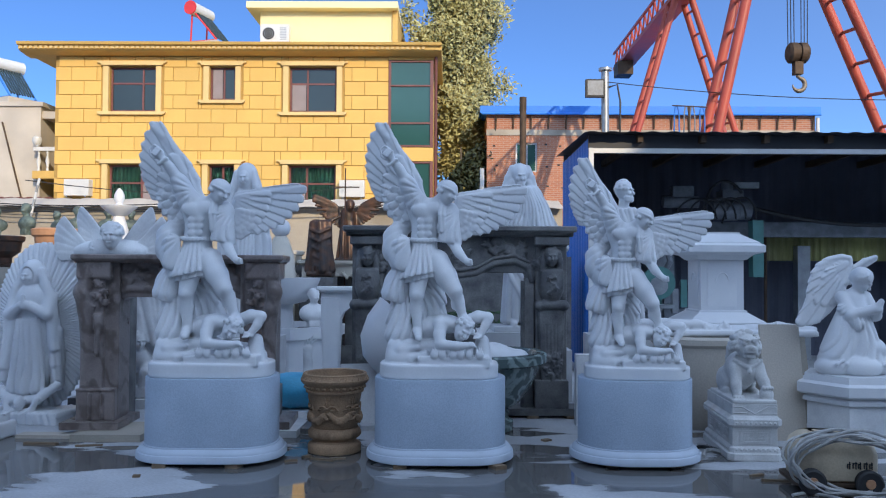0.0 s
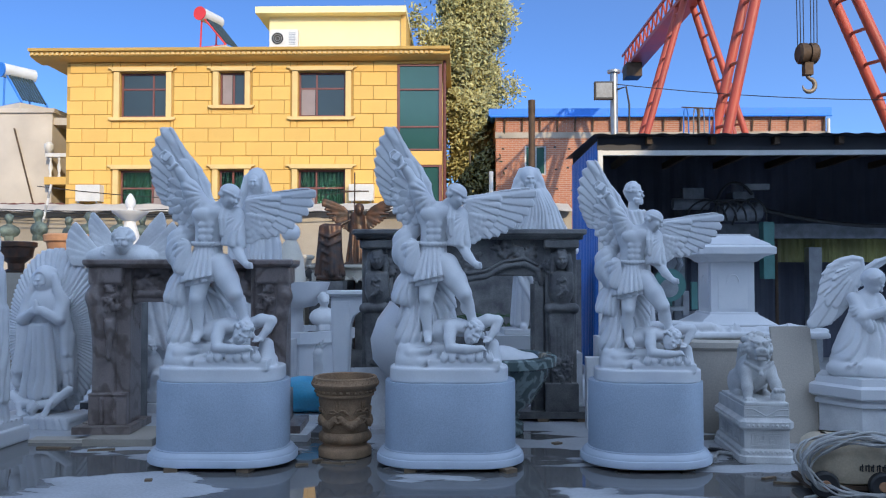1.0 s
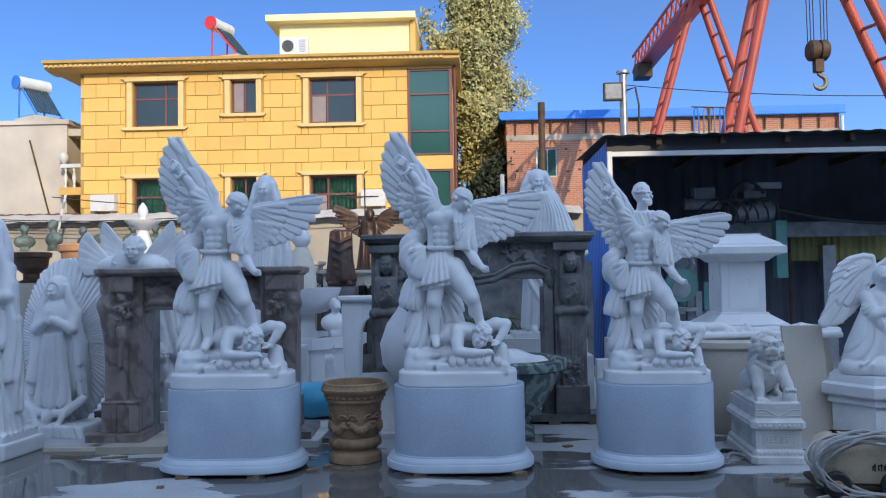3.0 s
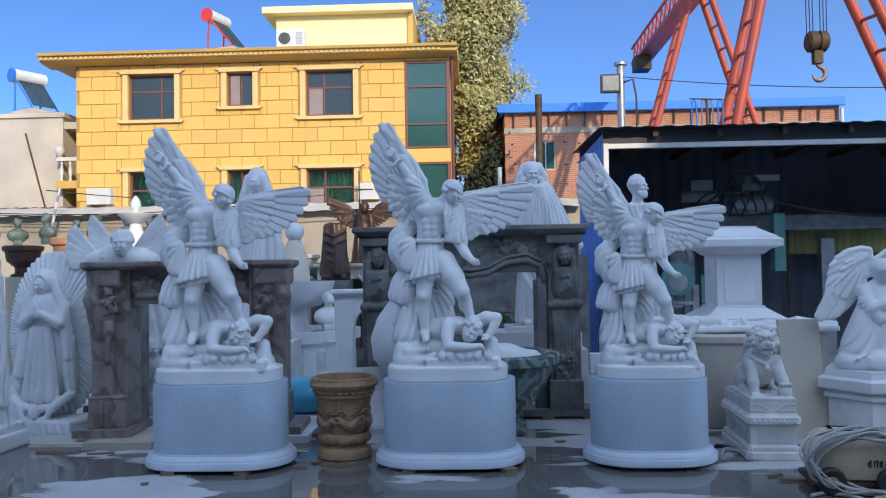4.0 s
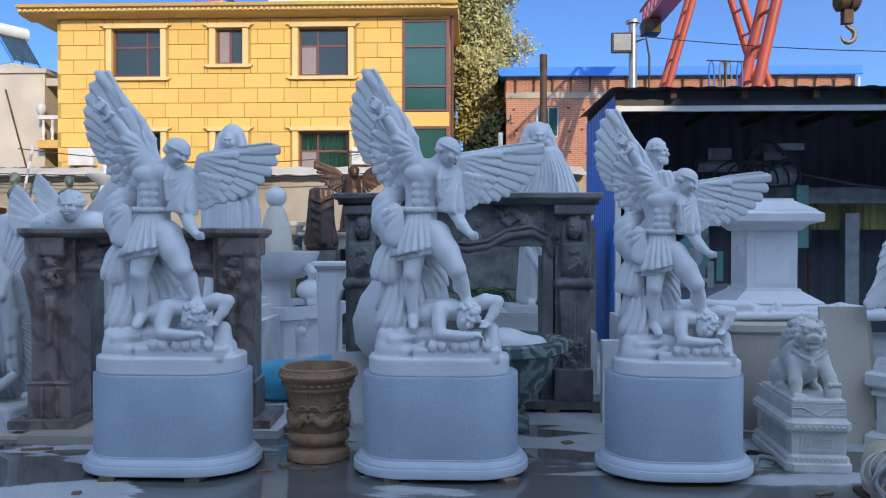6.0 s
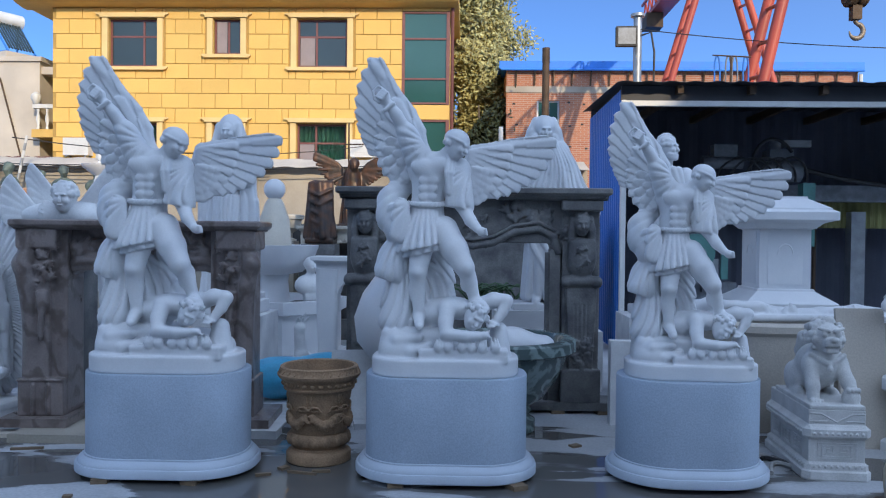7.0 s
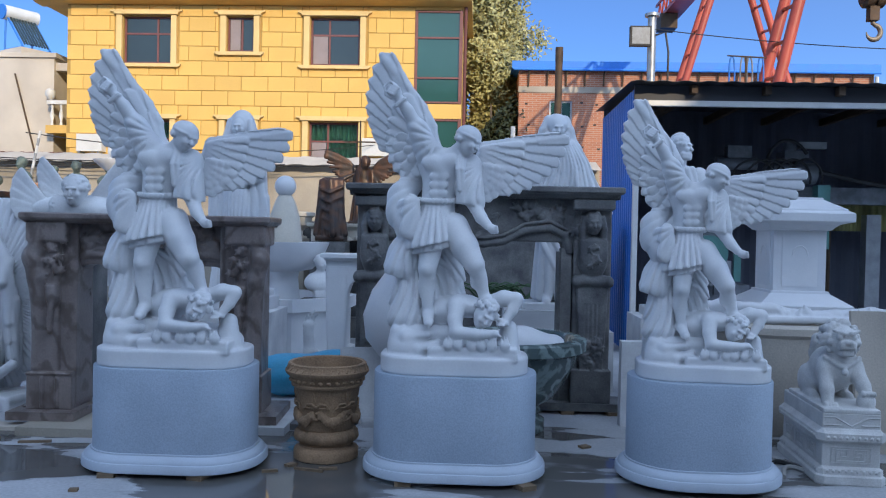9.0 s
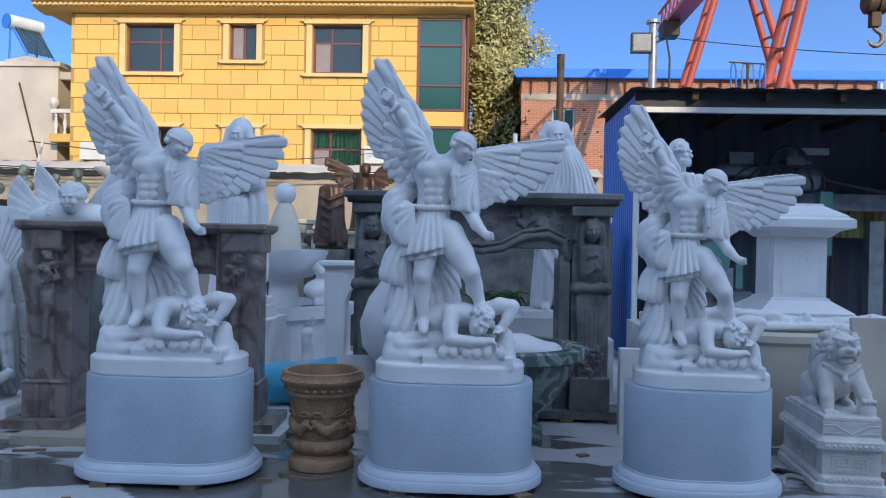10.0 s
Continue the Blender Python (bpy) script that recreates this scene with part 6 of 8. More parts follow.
    tips = [(-0.285, 0.08, 0.83), (-0.310, 0.07, 0.72), (-0.330, 0.07, 0.60), (-0.375, 0.06, 0.50), (-0.440, 0.05, 0.425), (-0.340, 0.06, 0.430), (-0.235, 0.07, 0.470), (-0.150, 0.08, 0.550), (-0.100, 0.09, 0.65)]
    roots = [(0.04, 0.11, 0.98), (-0.02, 0.11, 0.98), (-0.06, 0.11, 0.96), (-0.08, 0.11, 0.93), (-0.08, 0.11, 0.89), (-0.06, 0.11, 0.85), (-0.03, 0.11, 0.80), (0.0, 0.11, 0.75), (0.02, 0.11, 0.70)]
    wing_a = c.fresh()
    for a, b in zip(lead, lead[1:]):
        for q in (0.0, 0.2, 0.4, 0.6, 0.8):
            wing_a.feather(lerp(a, b, q), lerp(lerp(a, b, q), (-0.08, 0.10, 0.74), 0.8), 0.030, 0.013, k=0.004)
    for i in range(24):
        a, b = along(roots, i / 23), along(tips, i / 23)
        wing_a.feather(a, lerp(a, b, 0.96), 0.034, 0.012, k=0.006)
    wing_a.radial((0.10, 1.02), 187, 8.5, 0.009, (0.15, 0.34), (-0.56, -0.1, 0.3), (0.12, 0.3, 1.1))
    c.join(wing_a, 0.004)
    short = c.fresh()
    for i in range(10):
        a = along(roots, i / 9)
        b = lerp(a, along(tips, i / 9), 0.52)
        short.feather((a[0], a[1] - 0.014, a[2]), (b[0], b[1] - 0.016, b[2]), 0.032, 0.011, k=0.004)
    short.radial((0.08, 1.00), 180, 10, 0.012, (0.08, 0.2), (-0.56, -0.1, 0.3), (0.12, 0.3, 1.1))
    c.join(short, 0.003)
    c.path(lead, 0.024, 0.018, 0.008)
    # far wing, raised edge-on behind the head
    c.path([(0.08, 0.12, 0.82), (0.125, 0.13, 0.94), (0.225, 0.13, 1.01), (0.325, 0.13, 1.045)], 0.034, 0.020, 0.012)
    for i in range(6):
        c.feather((0.10 + 0.02 * i, 0.14, 0.86 + 0.02 * i), (0.14 + 0.035 * i, 0.13, 0.92 + 0.022 * i), 0.030, 0.012)
    return c.mesh("kneeling_angel_statue", MARBLE)


ob = tagged(new("kneeling_angel_statue", kneeling_angel()), "white marble kneeling angel statue with folded hands", "statue")
ob.matrix_world = pose(3.62, 6.95, 0.62, 0, 0, 0)
hexp = empty("hexagonal_pedestal", 3.66, 6.95, 0, label="white marble six-sided stepped pedestal", category="pedestal")
part("top_slab", poly_loft(6, ((0.47, 0.44), (0.50, 0.46), (0.50, 0.54), (0.44, 0.56), (0.43, 0.62)), 0.0), MARBLE, hexp)
part("neck", poly_loft(6, ((0.40, 0.37), (0.45, 0.38), (0.45, 0.41), (0.42, 0.44)), 0.0), MARBLE, hexp)
part("body", poly_loft(6, ((0.41, 0.10), (0.41, 0.37)), 0.0), MARBLE_DULL, hexp)
part("foot", poly_loft(6, ((0.50, 0.0), (0.50, 0.07), (0.45, 0.10)), 0.0), MARBLE, hexp)


def winged_cherub():
    c = Clay((-0.60, -0.25, -0.01), (0.60, 0.25, 0.62), 0.0085)
    c.egg((0, 0, 0.10), (0.42, 0.14, 0.13), k=0.03)
    c.egg((-0.1, -0.07, 0.10), (0.12, 0.10, 0.11), k=0.02)
    c.egg((0.2, -0.07, 0.08), (0.14, 0.09, 0.09), k=0.02)
    head(c, (0.03, -0.12, 0.25), 0.105, (4, 0, 6), curls=60, seed=9)
    head(c, (-0.15, -0.10, 0.14), 0.06, (8, 20, 20), curls=16, seed=2)
    for s in (-1, 1):
        fan(c, [(0.10 * s, 0.06, 0.12), (0.12 * s, 0.06, 0.18), (0.10 * s, 0.06, 0.22)], [(0.30 * s, 0.04, 0.16), (0.36 * s, 0.05, 0.30), (0.385 * s, 0.06, 0.44), (0.36 * s, 0.06, 0.54), (0.28 * s, 0.06, 0.46), (0.20 * s, 0.06, 0.36)], 24, 0.036, 0.010)
        fan(c, [(0.24 * s, -0.04, 0.06), (0.25 * s, -0.04, 0.10), (0.24 * s, -0.04, 0.14)], [(0.50 * s, -0.05, 0.03), (0.55 * s, -0.05, 0.12), (0.565 * s, -0.04, 0.24), (0.55 * s, -0.03, 0.36), (0.50 * s, -0.02, 0.44), (0.42 * s, -0.03, 0.32)], 20, 0.034, 0.010)
    return c.mesh("cherub_statue", MARBLE_DULL)


ob = tagged(new("cherub_statue", winged_cherub()), "pale marble cherub heads with raised wings", "statue")
ob.matrix_world = pose(-3.42, 7.85, 1.60, 0, 0, 0)
tagged(part("stone_block", boxed(-3.62, -3.25, 7.66, 8.06, 0, 1.60), GREY_STONE, bevel=0.012), "dark stone block behind a mantel", "block", group="stone blocks")


def child_group():
    c = Clay((-0.42, -0.32, -0.01), (0.42, 0.32, 1.32), 0.0115)
    c.slab((0, 0, 0.06), (0.38, 0.28, 0.06), 0.015, k=0.005)
    c.egg((0, 0.05, 0.25), (0.3, 0.2, 0.22), k=0.04)
    c.egg((0.05, 0.06, 0.85), (0.22, 0.16, 0.45), k=0.04)
    folds(c, [(-0.2, -0.04, 1.26), (0.0, -0.10, 1.25), (0.22, -0.06, 1.25)], [(0.0, -0.18, 0.66), (0.12, -0.16, 0.6), (0.28, -0.08, 0.62)], 9, 0.035, 0.035, 0.012, 0.014, 3)
    head(c, (-0.04, -0.17, 0.62), 0.085, (10, 0, 30), curls=26, seed=2)
    c.egg((-0.05, -0.12, 0.42), (0.12, 0.11, 0.15), k=0.03)
    c.path([(-0.10, -0.14, 0.50), (-0.25, -0.16, 0.56), (-0.30, -0.14, 0.66)], 0.045, 0.035, 0.02)
    c.path([(-0.08, -0.15, 0.34), (-0.20, -0.24, 0.30), (-0.22, -0.22, 0.14)], 0.06, 0.045, 0.02)
    c.path([(0.03, -0.15, 0.34), (0.05, -0.26, 0.28), (0.02, -0.24, 0.14)], 0.06, 0.045, 0.02)
    c.ripple(0.006, 26, 2, (-0.4, -0.3, 0.12), (0.4, 0.3, 0.4))
    return c.mesh("child_group_statue", MARBLE_DULL)


ob = tagged(new("child_group_statue", child_group()), "pale marble statue of draped figure with small children", "statue")
ob.matrix_world = pose(-3.40, 8.75, 0.10, 0, 0, 6)
tagged(part("stone_block", boxed(-3.85, -2.95, 8.4, 9.1, 0, 0.10), MARBLE_DULL, bevel=0.012), "low pale stone slab under a statue", "block", group="stone blocks")


# ---- carved fire surrounds ----
def carved(c, x, z, w, h, y, n, r, seed):
    """Leaf-and-scroll relief on a face at y."""
    rr = random.Random(seed)
    for i in range(n):
        a, b = x + rr.uniform(-w, w), z + rr.uniform(-h, h)
        t = rr.uniform(0, 6.28)
        for j in range(3):
            s = t + 0.7 * (j - 1)
            c.cap((a, y, b), (a + 3.4 * r * math.cos(s), y - 0.3 * r, b + 3.4 * r * math.sin(s)), r * 1.0, r * 0.45, r * 0.5)
        c.egg((a, y - r * 0.3, b), r * 1.2, k=r * 0.6)


def brown_leg():
    c = Clay((-0.30, -0.28, -0.01), (0.30, 0.28, 1.47), 0.0098)
    c.slab((0, 0, 0.13), (0.215, 0.19, 0.14), 0.01, k=0.004)
    c.slab((-0.06, 0.0, 0.75), (0.13, 0.17, 0.62), 0.03, k=0.02)
    c.slab((0.12, 0.03, 0.75), (0.10, 0.15, 0.72), 0.01, k=0.01)
    c.slab((-0.04, -0.02, 1.38), (0.19, 0.19, 0.08), 0.02, k=0.01)
    c.path([(-0.12, -0.12, 1.30), (-0.18, -0.17, 1.18), (-0.14, -0.16, 1.02), (-0.10, -0.12, 0.6), (-0.12, -0.12, 0.27)], 0.085, 0.07, 0.03)
    c.egg((-0.16, -0.17, 1.16), (0.075, 0.08, 0.085), k=0.02)
    for i in range(3):
        c.path([(-0.02 + 0.03 * i, -0.18, 0.95), (0.02, -0.2, 0.80), (0.0, -0.19, 0.70 - 0.05 * i)], 0.028, 0.02, 0.01)
    c.egg((0.02, -0.17, 0.88), (0.06, 0.05, 0.09), k=0.02)
    carved(c, -0.02, 1.20, 0.15, 0.16, -0.175, 22, 0.017, 3)
    carved(c, -0.05, 0.80, 0.10, 0.14, -0.168, 12, 0.014, 4)
    for x in (-0.06, 0.08):
        c.cap((x, -0.195, 0.03), (x, -0.195, 0.24), 0.02, 0.02, 0.01)
    c.slab((0, -0.01, 0.28), (0.215, 0.195, 0.012), 0.008, k=0.006)
    return c.mesh("leg", BROWN_STONE)


def brown_lintel():
    c = Clay((-0.80, -0.22, -0.01), (0.80, 0.22, 0.42), 0.0125)
    c.slab((0, 0.02, 0.24), (0.76, 0.12, 0.165), 0.01, k=0.005)
    for s in (-1, 1):
        c.slab((0.66 * s, 0.02, 0.15), (0.10, 0.12, 0.15), 0.04, (0, 38 * s, 0), 0.03)
    c.path([(-0.72, -0.08, 0.06), (-0.5, -0.10, 0.16), (-0.2, -0.10, 0.15), (0, -0.12, 0.11), (0.2, -0.10, 0.15), (0.5, -0.10, 0.16), (0.72, -0.08, 0.06)], 0.035, 0.035, 0.012)
    carved(c, 0, 0.28, 0.68, 0.08, -0.105, 34, 0.022, 7)
    c.egg((0, -0.11, 0.25), (0.13, 0.05, 0.10), k=0.02)
    return c.mesh("lintel", BROWN_STONE)


fp = empty("brown_fireplace", -2.49, 7.25, 0, 3, label="dark brown marble carved fireplace surround standing on slabs", category="fireplace")
leg_mesh = brown_leg()
for x, s in ((-0.735, 1), (0.735, -1)):
    ob = part("leg", leg_mesh, BROWN_STONE, fp)
    ob.matrix_basis = pose(x, 0, 0.13) @ Matrix.Diagonal((0.82 * s, 1, 1, 1))
part("lintel", brown_lintel(), BROWN_STONE, fp).matrix_basis = pose(0, 0.05, 1.18)
part("mantelshelf", oval_loft(0.955, 0.24, 0.02, ((-0.05, 1.575), (-0.02, 1.59), (0.0, 1.60), (0.012, 1.615), (0.012, 1.645), (0.0, 1.655)), 3), BROWN_STONE, fp)
for x in (-0.74, 0.80):
    part("foot_slab", boxed(x - 0.27, x + 0.25, -0.30, 0.30, 0.065, 0.13), BROWN_STONE, fp, "brown marble foot slab", bevel=0.006)
tagged(part("stone_strip", boxed(-3.30, -2.68, 6.72, 7.35, 0, 0.062), WALL_OLD, bevel=0.006), "pale stone strip under a fireplace", "slab", group="loose slabs")
tagged(part("stone_strip", boxed(-3.85, -3.34, 6.85, 7.0, 0, 0.03, m=pose(0, 0, 0)), CONCRETE, bevel=0.005), "flat pale stone strip on the ground", "slab", group="loose slabs")
tagged(part("stone_strip", boxed(-1.86, -1.35, 6.95, 7.5, 0, 0.062), MARBLE_DULL, bevel=0.006), "pale stone strip under a fireplace", "slab", group="loose slabs")


def grey_leg():
    c = Clay((-0.24, -0.26, -0.01), (0.24, 0.22, 1.80), 0.0095)
    c.slab((0, 0, 0.14), (0.175, 0.15, 0.15), 0.008, k=0.004)
    c.slab((0, 0.03, 0.9), (0.165, 0.10, 0.88), 0.008, k=0.004)
    # tapering pilaster with flutes
    for i in range(9):
        z = 0.28 + i * 0.085
        w = 0.105 + 0.004 * i
        c.slab((0, -0.07, z + 0.04), (w, 0.06, 0.05), 0.01, k=0.006)
    for x in (-0.055, -0.02, 0.02, 0.055):
        c.cap((x, -0.135, 0.52), (x, -0.135, 0.86), 0.011, 0.011, 0.005, cut=True)
    carved(c, 0, 0.42, 0.07, 0.13, -0.13, 13, 0.016, 5)
    # scroll collar, bust panel and small head
    c.cap((-0.13, -0.12, 1.07), (0.13, -0.12, 1.07), 0.05, 0.05, 0.01)
    for s in (-1, 1):
        c.egg((0.14 * s, -0.13, 1.06), (0.045, 0.05, 0.05), k=0.01)
    c.egg((0, -0.10, 1.27), (0.13, 0.10, 0.19), k=0.02)
    c.slab((0, -0.08, 1.34), (0.12, 0.09, 0.10), 0.03, k=0.02)
    carved(c, 0, 1.30, 0.05, 0.09, -0.195, 10, 0.013, 6)
    head(c, (0, -0.11, 1.57), 0.085, (6, 0, 0), curls=10, seed=5)
    for s in (-1, 1):
        c.path([(0.075 * s, -0.09, 1.62), (0.09 * s, -0.10, 1.52), (0.085 * s, -0.10, 1.42)], 0.03, 0.035, 0.012)
    c.slab((0, -0.03, 1.735), (0.18, 0.14, 0.045), 0.01, k=0.01)
    return c.mesh("leg", GREY_STONE)


def grey_lintel():
    c = Clay((-1.02, -0.2, -0.01), (1.02, 0.2, 0.50), 0.0105)
    c.slab((0, 0.04, 0.30), (0.98, 0.10, 0.20), 0.008, k=0.005)
    arch = [(-0.76, -0.06, 0.02), (-0.72, -0.07, 0.16), (-0.58, -0.08, 0.23), (-0.36, -0.08, 0.20), (-0.18, -0.09, 0.10), (0, -0.10, 0.07), (0.18, -0.09, 0.10), (0.36, -0.08, 0.20), (0.58, -0.08, 0.23), (0.72, -0.07, 0.16), (0.76, -0.06, 0.02)]
    c.path(arch, 0.032, 0.032, 0.01)
    c.path([(x, y - 0.02, z + 0.055) for x, y, z in arch[1:-1]], 0.016, 0.016, 0.006)
    for i in range(len(arch) - 1):
        for j in range(4):
            p = lerp(arch[i], arch[i + 1], j / 4)
            c.slab((p[0], 0.03, p[2] + 0.08), (0.06, 0.09, 0.09), 0.02, k=0.01)
    for s in (-1, 1):
        carved(c, 0.48 * s, 0.37, 0.20, 0.07, -0.07, 16, 0.022, 8)
        carved(c, 0.86 * s, 0.28, 0.07, 0.16, -0.075, 12, 0.020, 9)
    carved(c, 0, 0.22, 0.12, 0.12, -0.09, 12, 0.018, 10)
    return c.mesh("lintel", GREY_STONE)


fp = empty("grey_fireplace", 0.13, 8.15, 0, 0, label="dark grey limestone fireplace surround with carved pilasters", category="fireplace")
leg_mesh = grey_leg()
for x in (-0.96, 0.96):
    part("leg", leg_mesh, GREY_STONE, fp).matrix_basis = pose(x, 0, 0.10)
    s = 1 if x < 0 else -1
    part("inner_jamb", boxed(min(x + 0.18 * s, x + 0.27 * s), max(x + 0.18 * s, x + 0.27 * s), -0.06, 0.12, 0.10, 1.45), GREY_STONE, fp, bevel=0.008)
    part("jamb_bead", tube([(x + 0.29 * s, -0.04, 0.10), (x + 0.29 * s, -0.04, 1.42)], 0.026, 8), GREY_STONE, fp)
part("lintel", grey_lintel(), GREY_STONE, fp).matrix_basis = pose(0, 0, 1.40)
part("mantelshelf", oval_loft(1.20, 0.22, 0.02, ((-0.08, 1.88), (-0.05, 1.895), (-0.03, 1.92), (0.0, 1.925), (0.015, 1.94), (0.015, 1.975), (0.0, 1.985)), 3), GREY_STONE, fp)
part("foot_slab", boxed(-1.25, 1.27, -0.16, 0.2, 0.03, 0.10), GREY_STONE, fp, bevel=0.006)
for x in (-0.8, -0.3, 0.2, 0.75, 1.15):
    tagged(part("wooden_shim", boxed(-0.06, 0.06, -0.12, 0.12, 0, 0.03, m=pose(0.13 + x, 8.1, 0, 0, 0, 10 * x)), TIMBER), "thin wooden batten under a fireplace", "shim", group="shims")


def plain_fireplace(name, x, y, w, z, mat_, label, carve=0, legw=0.24, turn=0, depth=0.13):
    ob = empty(name, x, y, 0, turn, label=label, category="fireplace")
    hw = w / 2
    for s in (-1, 1):
        part("leg", oval_loft(legw / 2, depth, 0.05, ((0.02, 0), (0.02, 0.10), (-0.01, 0.12), (-0.02, 0.3), (0.0, z * 0.6), (0.01, z - 0.14)), 4), mat_, ob, smooth=True).matrix_basis = pose(s * (hw - legw / 2 - 0.06), 0, 0)
    arc = [(hw - legw - 0.06, z - 0.42), (hw - legw - 0.09, z - 0.33), (hw - legw - 0.16, z - 0.27), (hw - legw - 0.28, z - 0.25)]
    out = [(-hw + 0.06, z - 0.08), (-hw + 0.06, z - 0.42)] + [(-a, b) for a, b in arc] + arc[::-1] + [(hw - 0.06, z - 0.42), (hw - 0.06, z - 0.08)]
    part("lintel", extruded(out, -depth + 0.02, depth), mat_, ob)
    part("mantelshelf", oval_loft(hw - 0.03, depth + 0.03, 0.02, ((-0.03, z - 0.08), (0.0, z - 0.05), (0.03, z - 0.045), (0.03, z - 0.01), (0.02, z)), 3), mat_, ob)
    if carve:
        c = Clay((-hw, -0.1, 0), (hw, 0.06, 0.30), 0.014)
        carved(c, 0, 0.14, hw * 0.75, 0.06, 0.0, 22, 0.018, 13)
        part("carving", c.mesh("carving", mat_), mat_, ob).matrix_basis = pose(0, -depth - 0.0, z - 0.36)
    return ob


plain_fireplace("white_fireplace", -0.98, 9.75, 1.30, 1.32, MARBLE, "white marble fireplace surround with rounded opening")
plain_fireplace("cream_fireplace", -1.72, 12.6, 1.35, 1.68, MARBLE_WARM, "cream marble fireplace surround with carved frieze", 1, depth=0.16)

# ---- green marble bowl ----
bowl = empty("green_bowl", 0.30, 7.42, 0, label="polished green marble bowl on a short foot", category="bowl")
part("foot", lathe([(0.33, 0), (0.345, 0.015), (0.345, 0.09), (0.31, 0.11), (0.29, 0.14), (0.315, 0.17), (0.29, 0.20)], 44), GREEN_STONE, bowl, smooth=True)
part("basin", lathe([(0.28, 0.20), (0.40, 0.27), (0.50, 0.40), (0.575, 0.56), (0.60, 0.635), (0.645, 0.645), (0.665, 0.66), (0.665, 0.735), (0.645, 0.75), (0.57, 0.75), (0.555, 0.735), (0.50, 0.54), (0.36, 0.40), (0.01, 0.36)], 64), GREEN_STONE, bowl, smooth=True)
c = Clay((-0.4, -0.3, -0.02), (0.4, 0.3, 0.42), 0.018)
c.egg((0, 0, 0.16), (0.30, 0.18, 0.20), (0, 10, 0), 0.03)
c.egg((0.2, -0.05, 0.22), (0.14, 0.14, 0.09), k=0.04)
c.ripple(0.01, 18, 3)
ob = tagged(new("marble_offcut", c.mesh("marble_offcut", MARBLE)), "rough white marble offcut lying in a bowl", "stone")
ob.matrix_world = pose(0.45, 7.38, 0.47, 0, 0, 8)

# ---- tilted white basin and leaning slabs ----
ob = tagged(part("tilted_basin", lathe([(0.02, 0.0), (0.16, 0.01), (0.32, 0.12), (0.42, 0.30), (0.46, 0.48), (0.47, 0.50), (0.44, 0.50), (0.39, 0.30), (0.28, 0.14), (0.02, 0.06)], 48), MARBLE, smooth=True), "smooth white marble basin leaning on its side", "basin")
ob.matrix_world = pose(-0.70, 7.35, 0.58, -10, 48, 0)
for x, y, w, h, lean, turn, mat_, label in ((-0.80, 7.42, 0.42, 0.62, 12, 10, MARBLE_DULL, "leaning pale marble slab behind a statue"), (3.09, 6.98, 0.37, 1.05, 9, 3, CONCRETE, "leaning smooth beige stone slab"), (3.42, 7.45, 0.30, 0.98, 10, 12, WALL_OLD, "leaning narrow beige stone slab")):
    ob = tagged(part("stone_slab", boxed(-w / 2, w / 2, 0, 0.03, 0, h), mat_, bevel=0.004), label, "slab", group="leaning slabs")
    ob.matrix_world = pose(x, y, 0.0, -lean, 0, turn)

# ---- sandstone urn ----
urn = empty("sandstone_urn", -0.935, 6.46, 0, 0, label="weathered brown carved sandstone urn planter", category="urn")
part("body", lathe([(0.212, 0.0), (0.222, 0.006), (0.222, 0.060), (0.214, 0.072), (0.185, 0.085), (0.180, 0.100), (0.190, 0.112)], 64), SANDSTONE, urn, smooth=True)
part("lobed_ring", lathe([(0.180, 0.108), (0.205, 0.125), (0.218, 0.150), (0.215, 0.178), (0.200, 0.200), (0.180, 0.206)], 96, wave=0.035, waves=16, z_from=0.12, z_to=0.19), SANDSTONE, urn, smooth=True)
part("bell", lathe([(0.180, 0.200), (0.192, 0.215), (0.198, 0.30), (0.208, 0.40), (0.222, 0.485), (0.232, 0.495), (0.242, 0.500), (0.245, 0.512), (0.236, 0.522), (0.242, 0.532), (0.252, 0.556), (0.256, 0.565), (0.268, 0.572), (0.284, 0.590), (0.287, 0.606), (0.276, 0.616), (0.266, 0.640), (0.268, 0.652), (0.258, 0.660), (0.240, 0.655), (0.226, 0.56), (0.20, 0.36), (0.01, 0.30)], 64), SANDSTONE, urn, smooth=True)
c = Clay((-0.30, -0.30, 0.20), (0.30, 0.30, 0.66), 0.0078)
r = random.Random(5)
